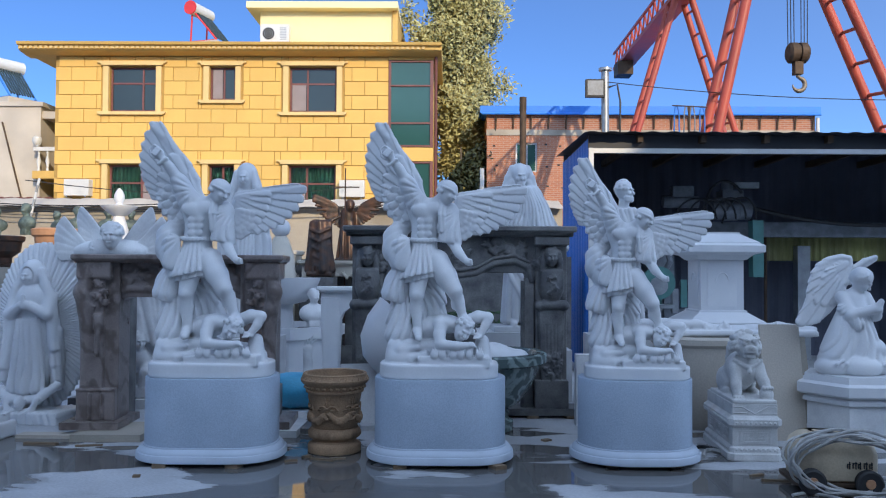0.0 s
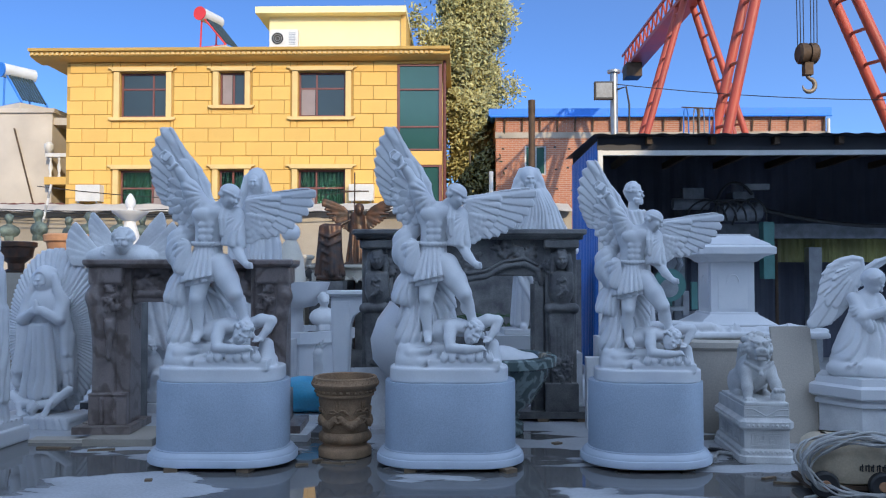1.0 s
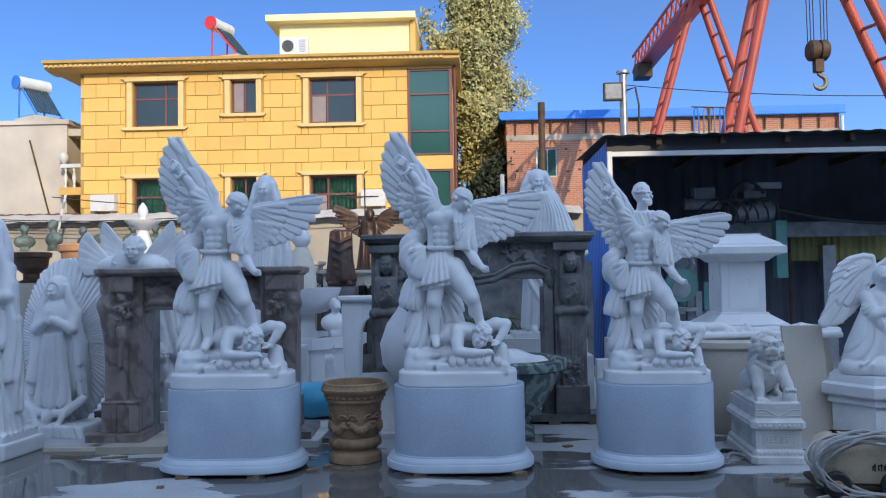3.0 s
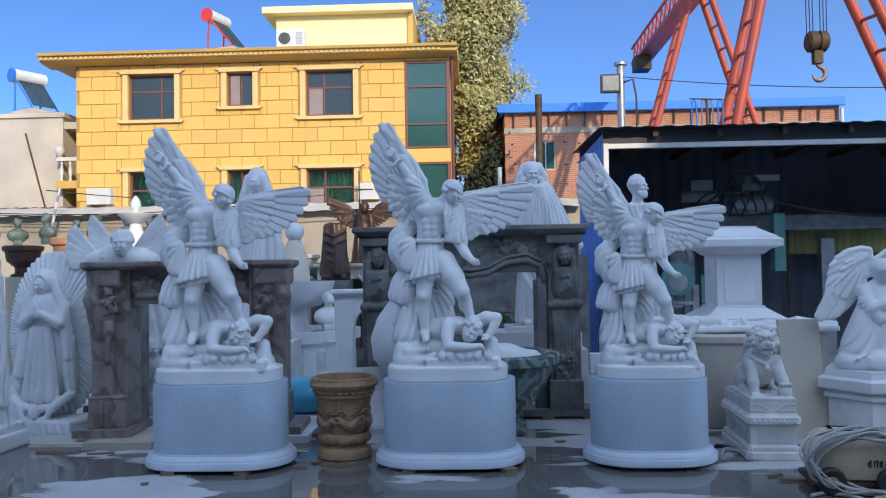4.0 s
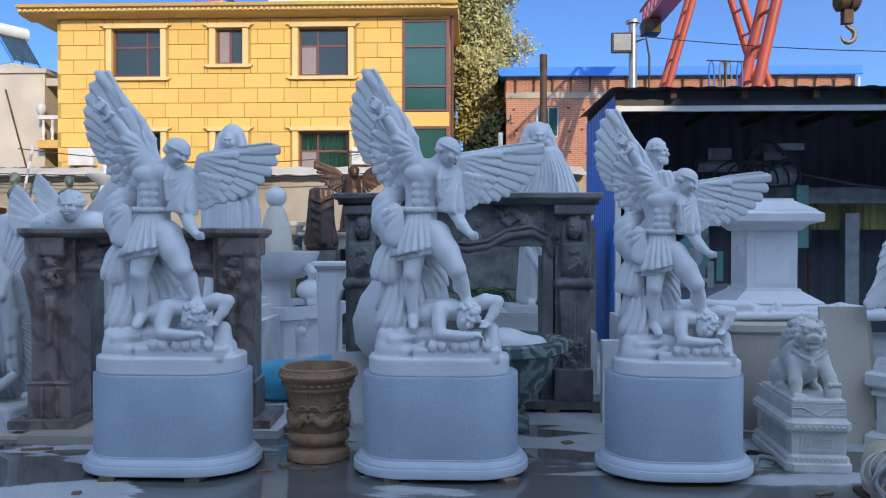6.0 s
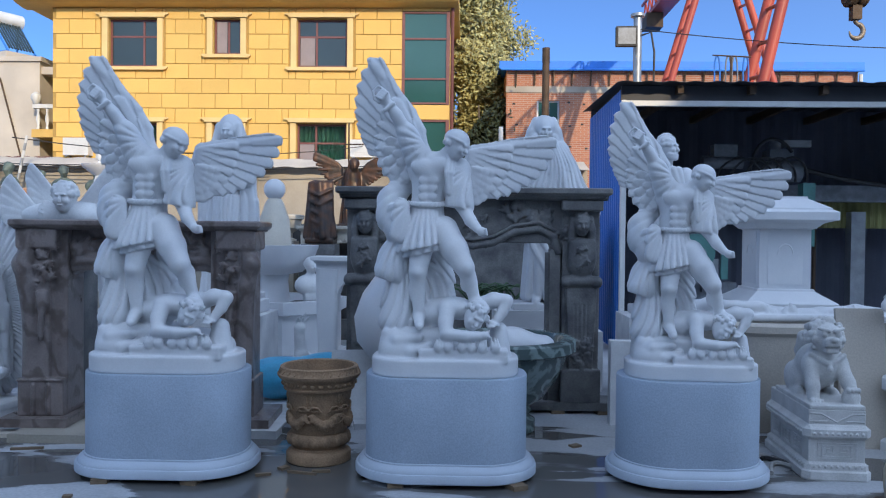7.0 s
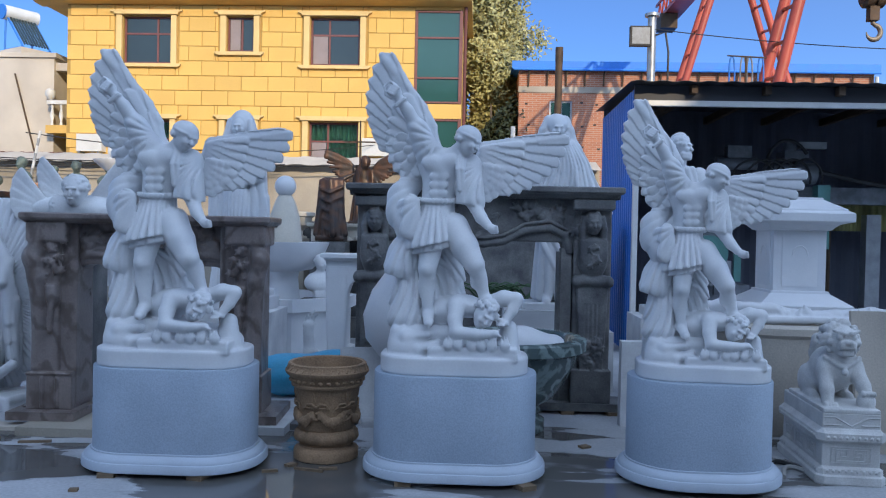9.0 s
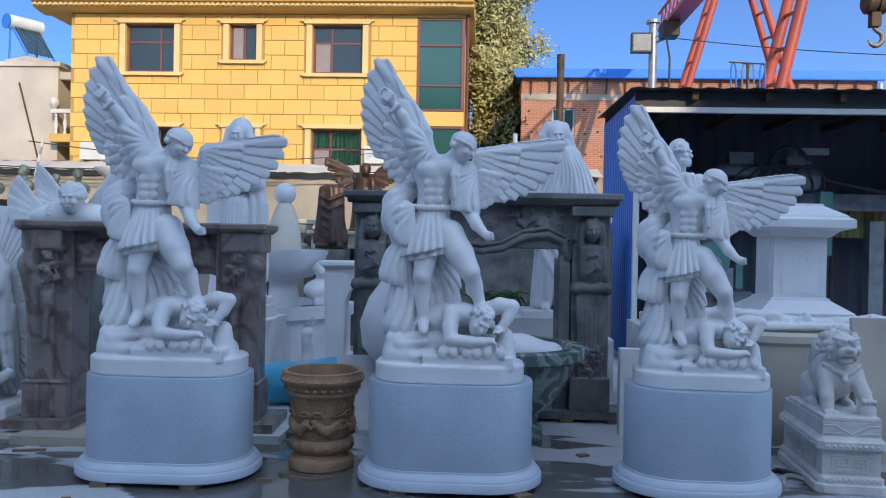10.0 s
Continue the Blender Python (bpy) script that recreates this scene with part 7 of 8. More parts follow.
# beaded leaf band below the rim and egg moulding on it
for i in range(28):
    a = 2 * math.pi * i / 28
    c.egg((0.246 * math.sin(a), -0.246 * math.cos(a), 0.542), (0.018, 0.018, 0.014), k=0.003)
    c.cap((0.278 * math.sin(a), -0.278 * math.cos(a), 0.612), (0.268 * math.sin(a + 0.08), -0.268 * math.cos(a + 0.08), 0.640), 0.008, 0.005, 0.003)
for i in range(6):
    a0 = 2 * math.pi * (i + 0.35) / 6
    # swag of fruit, deepest in the middle
    for j in range(9):
        s_ = j / 8
        b = a0 + (s_ - 0.5) * 0.80
        z = 0.335 - 0.060 * math.sin(math.pi * s_)
        c.egg((0.205 * math.sin(b), -0.205 * math.cos(b), z), 0.020 + 0.012 * math.sin(math.pi * s_) + r.uniform(-0.004, 0.004), k=0.003)
        c.egg((0.212 * math.sin(b + 0.05), -0.212 * math.cos(b + 0.05), z - 0.026), r.uniform(0.010, 0.018), k=0.003)
    # grapes at the joint of two swags and a ribbon bow over them
    a1 = a0 + math.pi / 6
    for j in range(14):
        b, z = a1 + r.uniform(-0.10, 0.10), 0.315 + r.uniform(-0.035, 0.03)
        c.egg((0.214 * math.sin(b), -0.214 * math.cos(b), z), 0.0105, k=0.002)
    for d in (-1, 1):
        pts = [(0.216 * math.sin(a1 + d * t), -0.216 * math.cos(a1 + d * t), z) for t, z in ((0.0, 0.375), (0.14, 0.400), (0.30, 0.395), (0.42, 0.365), (0.34, 0.372), (0.16, 0.372), (0.0, 0.375))]
        c.path(pts, 0.009, 0.006, 0.004)
        c.cap((0.212 * math.sin(a1 + 0.05 * d), -0.212 * math.cos(a1 + 0.05 * d), 0.42), (0.220 * math.sin(a1 + 0.09 * d), -0.220 * math.cos(a1 + 0.09 * d), 0.475), 0.009, 0.007, 0.003)
tagged(part("garland", c.mesh("garland", SANDSTONE), SANDSTONE, urn), "carved fruit swags, ribbons and beaded rim", kind="stuff")

# ---- lion on its carved plinth ----
def lion():
    c = Clay((-0.24, -0.40, -0.01), (0.24, 0.40, 0.60), 0.0085)
    c.slab((0, 0, 0.012), (0.19, 0.36, 0.016), 0.006, k=0.004)
    c.egg((0, 0.10, 0.20), (0.13, 0.22, 0.16), (-28, 0, 0), 0.03)
    c.egg((0, -0.08, 0.25), (0.125, 0.12, 0.15), k=0.03)
    for s in (-1, 1):
        c.egg((0.11 * s, 0.18, 0.12), (0.065, 0.13, 0.11), k=0.02)
        c.cap((0.12 * s, 0.12, 0.04), (0.125 * s, 0.02, 0.035), 0.04, 0.038, 0.015)
        c.egg((0.105 * s, -0.12, 0.24), (0.06, 0.07, 0.09), k=0.02)
    c.path([(-0.105, -0.13, 0.24), (-0.11, -0.19, 0.12), (-0.11, -0.21, 0.05)], 0.055, 0.042, 0.015)
    c.path([(0.105, -0.13, 0.24), (0.125, -0.22, 0.15), (0.13, -0.25, 0.12)], 0.055, 0.042, 0.015)
    for i in range(4):
        c.egg((-0.145 + 0.024 * i, -0.265, 0.035), (0.015, 0.03, 0.018), k=0.004)
        c.egg((0.095 + 0.024 * i, -0.295, 0.115), (0.015, 0.026, 0.018), k=0.004)
    c.egg((0.13, -0.26, 0.06), 0.062, k=0.006)
    c.path([(-0.12, -0.16, 0.32), (0, -0.21, 0.26), (0.12, -0.16, 0.32)], 0.016, 0.016, 0.006)
    c.egg((0, -0.225, 0.235), 0.022, k=0.006)
    for i in range(7):
        c.egg((-0.09 + 0.03 * i, -0.20 + 0.002 * abs(i - 3) ** 2, 0.275 + 0.004 * (i - 3) ** 2), 0.012, k=0.004)
    c.egg((0, -0.14, 0.43), (0.105, 0.10, 0.10), k=0.02)
    c.slab((0, -0.23, 0.405), (0.058, 0.05, 0.035), 0.025, k=0.015)
    c.egg((0, -0.275, 0.43), (0.032, 0.022, 0.02), k=0.008)
    c.slab((0, -0.275, 0.378), (0.05, 0.02, 0.008), 0.004, k=0.004, cut=True)
    c.slab((0, -0.225, 0.355), (0.045, 0.035, 0.016), 0.012, k=0.008)
    for s in (-1, 1):
        c.egg((0.048 * s, -0.228, 0.462), 0.024, k=0.006)
        c.cap((0.02 * s, -0.245, 0.485), (0.085 * s, -0.22, 0.50), 0.016, 0.012, 0.006)
        c.egg((0.10 * s, -0.11, 0.50), (0.026, 0.02, 0.032), k=0.008)
    r = random.Random(12)
    for i in range(90):
        a, b = r.uniform(-2.5, 2.5), r.uniform(-0.9, 1.4)
        if abs(a) < 0.75 and b < 1.0:
            continue
        p = (0.13 * math.sin(a) * math.cos(b), -0.12 - 0.125 * math.cos(a) * math.cos(b) + 0.03, 0.43 + 0.115 * math.sin(b))
        c.egg(p, r.uniform(0.018, 0.028), k=0.003)
    c.path([(0, 0.30, 0.15), (0.0, 0.36, 0.28), (0.0, 0.30, 0.38)], 0.035, 0.05, 0.02)
    return c.mesh("lion_statue", LION_STONE)


tagged(new("lion_statue", lion()), "white granite seated guardian lion statue with curled mane", "statue").matrix_world = pose(2.525, 6.56, 0.455, 0, 0, -4) @ Matrix.Diagonal((0.92, 1, 1.03, 1))
lp = empty("lion_plinth", 2.525, 6.60, 0, -4, label="white granite plinth with carved panels and beaded bands", category="plinth")
hw, hd = 0.178, 0.40
part("body", oval_loft(hw, hd, 0.004, ((0.035, 0), (0.04, 0.01), (0.04, 0.055), (0.025, 0.065), (0.022, 0.10), (0.0, 0.115), (0.0, 0.26), (0.02, 0.275), (0.035, 0.285), (0.035, 0.33), (0.015, 0.345), (0.0, 0.36), (0.0, 0.45), (-0.005, 0.455)), 1), LION_STONE, lp)
for i in range(9):
    x = -hw + 0.028 + i * 0.0375
    for z in (0.088, 0.305):
        part("bead", lathe([(0.012, 0), (0.009, 0.008), (0.002, 0.011)], 8), LION_STONE, lp).matrix_basis = pose(x, -hd - (0.022 if z < 0.2 else 0.034), z, 90, 0, 0)
for i in range(17):
    y = -hd + 0.03 + i * 0.046
    for z in (0.088, 0.305):
        part("bead", lathe([(0.012, 0), (0.009, 0.008), (0.002, 0.011)], 8), LION_STONE, lp).matrix_basis = pose(-hw - (0.022 if z < 0.2 else 0.034), y, z, 90, 0, -90)


def key_panel(w, h):
    """Raised key-pattern relief in a frame, facing -y."""
    bm = bmesh.new()
    for r_ in ((-w, w, h - 0.006, h), (-w, w, -h, -h + 0.006), (-w, -w + 0.006, -h, h), (w - 0.006, w, -h, h)):
        box(bm, r_[0], r_[1], -0.006, 0, r_[2], r_[3])
    for s in (-1, 1):
        for r_ in ((0.02, 0.10, 0.028, 0.036), (0.02, 0.028, -0.01, 0.03), (0.02, 0.07, -0.014, -0.006), (0.062, 0.07, -0.01, 0.014), (0.09, 0.10, -0.035, 0.03), (0.0, 0.10, -0.040, -0.032), (0.045, 0.07, 0.008, 0.015)):
            a, b = sorted((r_[0] * s * w / 0.13, r_[1] * s * w / 0.13))
            box(bm, a, b, -0.008, 0, r_[2] * h / 0.05, r_[3] * h / 0.05)
    return bm


part("panel", key_panel(0.122, 0.052), LION_STONE, lp).matrix_basis = pose(0, -hd, 0.187)
for y in (-0.2, 0.02, 0.24):
    part("panel", key_panel(0.09, 0.052), LION_STONE, lp).matrix_basis = pose(-hw, y, 0.187, 0, 0, -90)
bm = bmesh.new()
for a, b in (((-0.17, 0.38), (-0.06, 0.38)), ((-0.17, 0.43), (-0.1, 0.43)), ((0.06, 0.38), (0.17, 0.38)), ((0.1, 0.43), (0.17, 0.43)), ((-0.1, 0.43), (0.0, 0.375)), ((0.0, 0.375), (0.1, 0.43))):
    tube([(a[0], -hd, a[1]), (b[0], -hd, b[1])], 0.006, 5, bm)
part("cloth_relief", bm, LION_STONE, lp)

# ---- tub, carved slabs and the column block behind the lion ----
tub = empty("white_tub", 2.72, 7.62, 0, label="large dusty white stone tub", category="tub")
part("shell", oval_loft(0.66, 0.42, 0.40, ((-0.22, 0.0), (-0.2, 0.02), (-0.10, 0.2), (-0.02, 0.5), (0.0, 0.80), (0.03, 0.83), (0.03, 0.88), (0.0, 0.90), (-0.07, 0.90), (-0.09, 0.87), (-0.12, 0.5), (-0.3, 0.2)), 12), CONCRETE, tub, smooth=True)
c = Clay((-1.0, -0.22, -0.02), (1.0, 0.22, 0.20), 0.016)
c.slab((0, 0, 0.03), (0.94, 0.15, 0.03), 0.01, k=0.006)
c.path([(-0.95, -0.02, 0.08), (-0.6, -0.05, 0.13), (-0.2, -0.04, 0.11), (0.0, -0.03, 0.06), (0.3, -0.05, 0.07), (0.6, -0.04, 0.10), (0.95, -0.03, 0.06)], 0.05, 0.035, 0.04)
carved(c, 0.35, 0.07, 0.5, 0.02, -0.08, 16, 0.02, 3)
c.ripple(0.006, 30, 2)
ob = tagged(new("carved_cornice", c.mesh("carved_cornice", MARBLE)), "white marble carved cornice piece lying across a tub", "carving")
ob.matrix_world = pose(2.62, 7.50, 0.902, 0, 0, 2)
tagged(part("stone_block", boxed(2.30, 3.36, 8.08, 9.0, 0, 0.93), CONCRETE, bevel=0.012), "beige stone block under a column piece", "block", group="stone blocks")
col = empty("column_pedestal", 2.855, 8.235, 0.93, 0, label="white marble square column pedestal with a stepped cap", category="pedestal")
S2 = math.sqrt(2)
part("base", poly_loft(4, ((0.395 * S2, 0.0), (0.395 * S2, 0.075), (0.385 * S2, 0.085), (0.25 * S2, 0.175), (0.245 * S2, 0.195)), math.pi / 4), MARBLE, col, bevel=0.004)
part("shaft", poly_loft(4, ((0.222 * S2, 0.19), (0.222 * S2, 0.73)), math.pi / 4), MARBLE, col, bevel=0.005)
for y0, x0, turn in ((-0.222, 0.0, 0), (0.0, -0.222, -90)):
    face = part("panel", boxed(-0.15, 0.15, -0.006, 0.0, 0.235, 0.70), MARBLE, col, bevel=0.002)
    face.matrix_basis = pose(x0, y0, 0, 0, 0, turn)
    part("panel_ring", tube([(0.065 * math.sin(radians(a)), -0.007, 0.50 + 0.085 * math.cos(radians(a))) for a in range(-90, 91, 15)], 0.006, 6), MARBLE, face)
part("cap", poly_loft(4, ((0.225 * S2, 0.715), (0.255 * S2, 0.725), (0.262 * S2, 0.735), (0.30 * S2, 0.77), (0.315 * S2, 0.775), (0.388 * S2, 0.795), (0.390 * S2, 0.80), (0.390 * S2, 0.862), (0.38 * S2, 0.872), (0.35 * S2, 0.885), (0.345 * S2, 0.90), (0.20 * S2, 0.985), (0.195 * S2, 1.005)), math.pi / 4), MARBLE, col)
tagged(part("carved_panel", boxed(1.28, 1.62, 7.6, 7.72, 0, 0.70), MARBLE_DULL, bevel=0.02), "pale marble carved panel leaning behind a statue", "panel")

# ---- white fountain with a ball finial ----
fo = empty("white_fountain", -2.41, 11.19, 0, label="white marble fountain with a ball finial over a basin", category="fountain")
part("basin", poly_loft(8, ((0.95, 0.0), (0.95, 0.07), (0.88, 0.09), (0.88, 0.57), (0.95, 0.59), (0.95, 0.74), (0.83, 0.74), (0.81, 0.34), (0.02, 0.32)), 0.35), MARBLE, fo)
part("stem", lathe([(0.28, 0.32), (0.26, 0.43), (0.20, 0.72), (0.18, 0.96), (0.20, 1.08)], 24), MARBLE, fo, smooth=True)
part("bowl", lathe([(0.18, 1.035), (0.36, 1.07), (0.49, 1.19), (0.56, 1.38), (0.57, 1.415), (0.52, 1.415), (0.43, 1.24), (0.12, 1.19)], 40, wave=0.02, waves=16, z_from=1.33), MARBLE, fo, smooth=True)
part("cone", lathe([(0.225, 1.23), (0.22, 1.44), (0.19, 1.74), (0.12, 1.95), (0.085, 2.01)], 28), MARBLE_WARM, fo, smooth=True)
part("ball", lathe([(0.137 * math.sin(math.pi * i / 14) + 0.001, 2.13 - 0.137 * math.cos(math.pi * i / 14)) for i in range(15)], 28), MARBLE, fo, smooth=True)

# ---- blue plastic bundle ----
c = Clay((-0.42, -0.3, -0.01), (0.42, 0.3, 0.46), 0.0145)
c.egg((-0.08, 0, 0.19), (0.30, 0.22, 0.19), k=0.03)
c.egg((0.18, 0.05, 0.26), (0.2, 0.18, 0.15), k=0.05)
c.path([(-0.3, -0.1, 0.1), (0.0, -0.2, 0.24), (0.3, -0.05, 0.36)], 0.05, 0.03, 0.03)
c.ripple(0.010, 17, 4)
tagged(new("crumpled_sheet", c.mesh("crumpled_sheet", BLUE_PLASTIC)), "crumpled bright blue plastic sheet bundle", "sheet").matrix_world = pose(-1.45, 8.20, 0.06, 0, 0, 10) @ Matrix.Diagonal((1.45, 1.1, 1.0, 1))
for x, y, w, d, h, a, mat_ in ((-1.45, 8.2, 0.9, 0.5, 0.06, 5, MARBLE_DULL), (-1.15, 7.35, 0.55, 0.5, 0.05, -12, GREY_STONE), (-0.62, 7.5, 0.45, 0.35, 0.05, 12, MARBLE_DULL), (-1.05, 7.75, 0.5, 0.22, 0.09, 30, CONCRETE), (-3.75, 8.6, 0.7, 0.5, 0.12, 0, GREY_STONE)):
    tagged(part("stone_slab", boxed(-w / 2, w / 2, -d / 2, d / 2, 0, h, m=pose(x, y, 0, 0, 0, a)), mat_, bevel=0.006), "flat stone slab lying on the yard floor", "slab", group="loose slabs")
# open hand carving beside the brown mantel
c = Clay((-0.16, -0.14, -0.01), (0.18, 0.14, 0.98), 0.011)
c.slab((0, 0, 0.05), (0.13, 0.11, 0.05), 0.01, k=0.01)
c.path([(0, 0, 0.08), (0.02, 0, 0.4), (0.0, 0, 0.68)], 0.07, 0.05, 0.03)
c.egg((0.0, -0.02, 0.74), (0.06, 0.04, 0.08), k=0.02)
for i in range(4):
    c.path([(-0.03 + 0.025 * i, -0.02, 0.78), (-0.03 + 0.03 * i, -0.03, 0.84), (-0.02 + 0.035 * i, -0.05, 0.88 + 0.03 * (i % 3))], 0.016, 0.011, 0.006)
c.path([(0.05, 0.0, 0.42), (0.12, -0.02, 0.36), (0.08, -0.02, 0.26)], 0.03, 0.025, 0.01)
tagged(new("small_carving", c.mesh("small_carving", MARBLE_DULL)), "small pale marble carving with a raised open palm", "carving").matrix_world = pose(-1.66, 9.20, 0, 0, 0, 30) @ Matrix.Diagonal((1.06, 1.06, 0.79, 1))


# ---- cable-wound machine ----
mc = empty("wheeled_machine", 2.73, 5.42, 0, -6, label="dusty tan wheeled machine wound with pale cables", category="machine")
part("body", oval_loft(0.28, 0.20, 0.12, ((-0.06, 0.06), (-0.01, 0.09), (0.0, 0.16), (0.0, 0.26), (-0.03, 0.34), (-0.09, 0.385), (-0.16, 0.40)), 8), MACHINE_YELLOW, mc, smooth=True)
part("base_frame", oval_loft(0.30, 0.21, 0.05, ((0, 0.05), (0, 0.075)), 4), RUSTY, mc)
for x in (-0.2, 0.17):
    wheel = part("wheel", lathe([(0.03, -0.025), (0.075, -0.03), (0.09, -0.02), (0.09, 0.02), (0.075, 0.03), (0.03, 0.025)], 24), RUBBER, mc, smooth=True)
    wheel.matrix_basis = pose(x, -0.24, 0.09, 90, 0, 0)
    part("hub", lathe([(0.035, -0.028), (0.045, 0.0), (0.03, 0.034), (0.01, 0.036)], 14), TERRACOTTA, wheel, "rusty orange hub", smooth=True)
bm = bmesh.new()
for i, w in enumerate((0.022, 0.030, 0.018, 0.026, 0.022)):
    x = 0.04 + i * 0.036
    box(bm, x, x + w, -0.208, -0.2, 0.205 + 0.006 * (i % 2), 0.212 + 0.006 * (i % 2))
    box(bm, x, x + 0.006, -0.208, -0.2, 0.18, 0.21)
    box(bm, x + w * 0.6, x + w * 0.6 + 0.006, -0.208, -0.2, 0.175, 0.225)
part("faded_marking", bm, INK, mc, "faded dark marking bars")
r = random.Random(21)
for i in range(8):
    rx, rz = r.uniform(0.34, 0.42), r.uniform(0.17, 0.22)
    cx, cz, tilt = r.uniform(-0.06, 0.08), r.uniform(0.20, 0.24), r.uniform(-0.2, 0.2)
    ph = r.uniform(0, 6)
    pts = []
    for k in range(41):
        a = 2 * math.pi * k / 40
        x = cx + rx * math.cos(a) + 0.01 * math.sin(5 * a + ph)
        z = cz + rz * math.sin(a) + tilt * 0.3 * math.cos(a) + 0.008 * math.sin(7 * a + ph)
        pts.append((x, -0.23 - 0.015 * i * 0.5 + 0.05 * math.cos(2 * a + ph), max(0.015, z)))
    part("cable_loop", tube(pts, 0.007 + 0.003 * (i % 3), 6), CABLE_PALE, mc, smooth=True)
for i in range(5):
    pts = [(-0.16 - 0.02 * i + 0.55 * s, -0.14 - 0.03 * i + 0.06 * math.sin(3 * s + i), 0.26 + 0.12 * math.sin(3.1 * s) + 0.012 * i) for s in [k / 24 for k in range(25)]]
    part("cable_loop", tube(pts, 0.009, 6), CABLE_PALE, mc, smooth=True)
for i in range(6):
    x0, y0 = 2.35 + 0.1 * i, 5.15 - 0.05 * i
    pts = [(x0 + 0.35 * s + 0.05 * math.sin(4 * s + i), y0 + 0.10 * math.sin(3 * s + 2 * i), 0.014) for s in [k / 20 for k in range(21)]]
    tagged(part("loose_cable", tube(pts, 0.012, 6), CABLE_PALE, smooth=True), "pale dusty cable lying on wet concrete", "cable", group="loose cables")
for i in range(5):
    pts = [(2.10 + 0.05 * i + 0.25 * s, 6.25 + 0.12 * i + 0.25 * math.sin(3 * s + i), 0.02) for s in [k / 16 for k in range(17)]]
    tagged(part("loose_cable", tube(pts, 0.016, 6), RUBBER if i % 2 else CABLE_PALE, smooth=True), "dusty cable lying beside a pedestal", "cable", group="loose cables")

# ---- the back of the yard ----
def bust():
    c = Clay((-0.26, -0.2, -0.01), (0.26, 0.2, 0.62), 0.02)
    c.slab((0, 0, 0.05), (0.09, 0.09, 0.05), 0.01, k=0.01)
    c.egg((0, 0, 0.22), (0.22, 0.12, 0.15), k=0.03)
    c.cap((0, 0, 0.3), (0, -0.02, 0.40), 0.06, 0.055, 0.03)
    head(c, (0, -0.03, 0.48), 0.09, (5, 0, 20), curls=16, seed=3)
    return c.mesh("bust", PATINA)


BUST = bust()
grey_bust = BUST.copy()
grey_bust.materials.clear()
grey_bust.materials.append(MARBLE_DULL)
tagged(part("stone_block", boxed(-2.10, -1.66, 10.75, 11.05, 0, 0.72), GREY_STONE, bevel=0.012), "dark stone block under a small bust", "block", group="stone blocks")
tagged(new("bust", grey_bust), "pale grey stone bust on a dark block", "bust").matrix_world = pose(-1.88, 10.9, 0.72, 0, 0, 25) @ Matrix.Diagonal((0.92, 0.92, 0.92, 1))
shelf = tagged(part("display_bench", boxed(-10.2, -5.9, 15.0, 15.5, 0, 2.18), WALL_OLD, bevel=0.02), "long rough rendered display bench", "bench")
r = random.Random(2)
for x, s in ((-9.45, 1.0), (-8.85, 0.9), (-8.25, 1.05), (-7.65, 0.8), (-7.25, 0.95), (-6.65, 0.9), (-6.2, 0.85)):
    tagged(new("bust", BUST), "weathered green bronze bust on a bench", "bust", "bronze busts").matrix_world = pose(x, 15.25, 2.18, 0, 0, r.uniform(-35, 35)) @ Matrix.Diagonal((s, s, s, 1))


def planter(x, y, r0, h, mat_, label, z=0.0):
    ob = empty("planter", x, y, z, label=label, category="planter", group="planters at the back")
    part("pot", lathe([(0.6 * r0, 0), (0.62 * r0, 0.06 * h), (0.4 * r0, 0.12 * h), (0.42 * r0, 0.3 * h), (0.8 * r0, 0.5 * h), (0.88 * r0, 0.8 * h), (1.0 * r0, 0.84 * h), (1.02 * r0, 0.97 * h), (0.92 * r0, h), (0.85 * r0, 0.9 * h), (0.1 * r0, 0.5 * h)], 28, wave=0.015, waves=14, z_from=0.45 * h), mat_, ob, smooth=True)
    part("plinth", boxed(-0.62 * r0, 0.62 * r0, -0.62 * r0, 0.62 * r0, -z, 0.0), WALL_OLD, ob, bevel=0.01)
    return ob


planter(-6.55, 13.0, 0.38, 0.75, TERRACOTTA, "terracotta urn on a rough plinth", 1.45)
planter(-7.1, 12.4, 0.30, 0.5, BRONZE, "dark bronze urn on a rough plinth", 1.55)
planter(-5.6, 11.6, 0.3, 0.5, TERRACOTTA, "terracotta urn on a rough plinth", 0.9)
planter(-1.15, 13.2, 0.42, 0.7, GREY_STONE, "dark grey stone urn on a rough plinth", 1.25)
planter(-2.72, 13.1, 0.30, 0.4, MARBLE_WARM, "cream stone urn on a rough plinth", 1.45)
planter(-2.75, 12.2, 0.3, 0.55, GREY_STONE, "dark grey stone urn on a rough plinth", 0.5)
planter(-4.7, 11.2, 0.3, 0.6, MARBLE_DULL, "pale stone urn on a rough plinth", 0.8)
tagged(part("stacked_stone", boxed(-3.1, -0.9, 13.6, 14.4, 0, 1.72), GREY_STONE, bevel=0.03), "dark stack of stone blocks at the back", "stack")
tagged(part("stacked_stone", boxed(-0.6, 1.9, 12.0, 12.6, 0, 1.75), GREY_STONE, bevel=0.03), "dark stack of stone blocks at the back", "stack")
tagged(part("stacked_stone", boxed(-5.6, -4.2, 13.8, 14.5, 0, 1.9), WALL_OLD, bevel=0.03), "pale stack of stone blocks at the back", "stack")

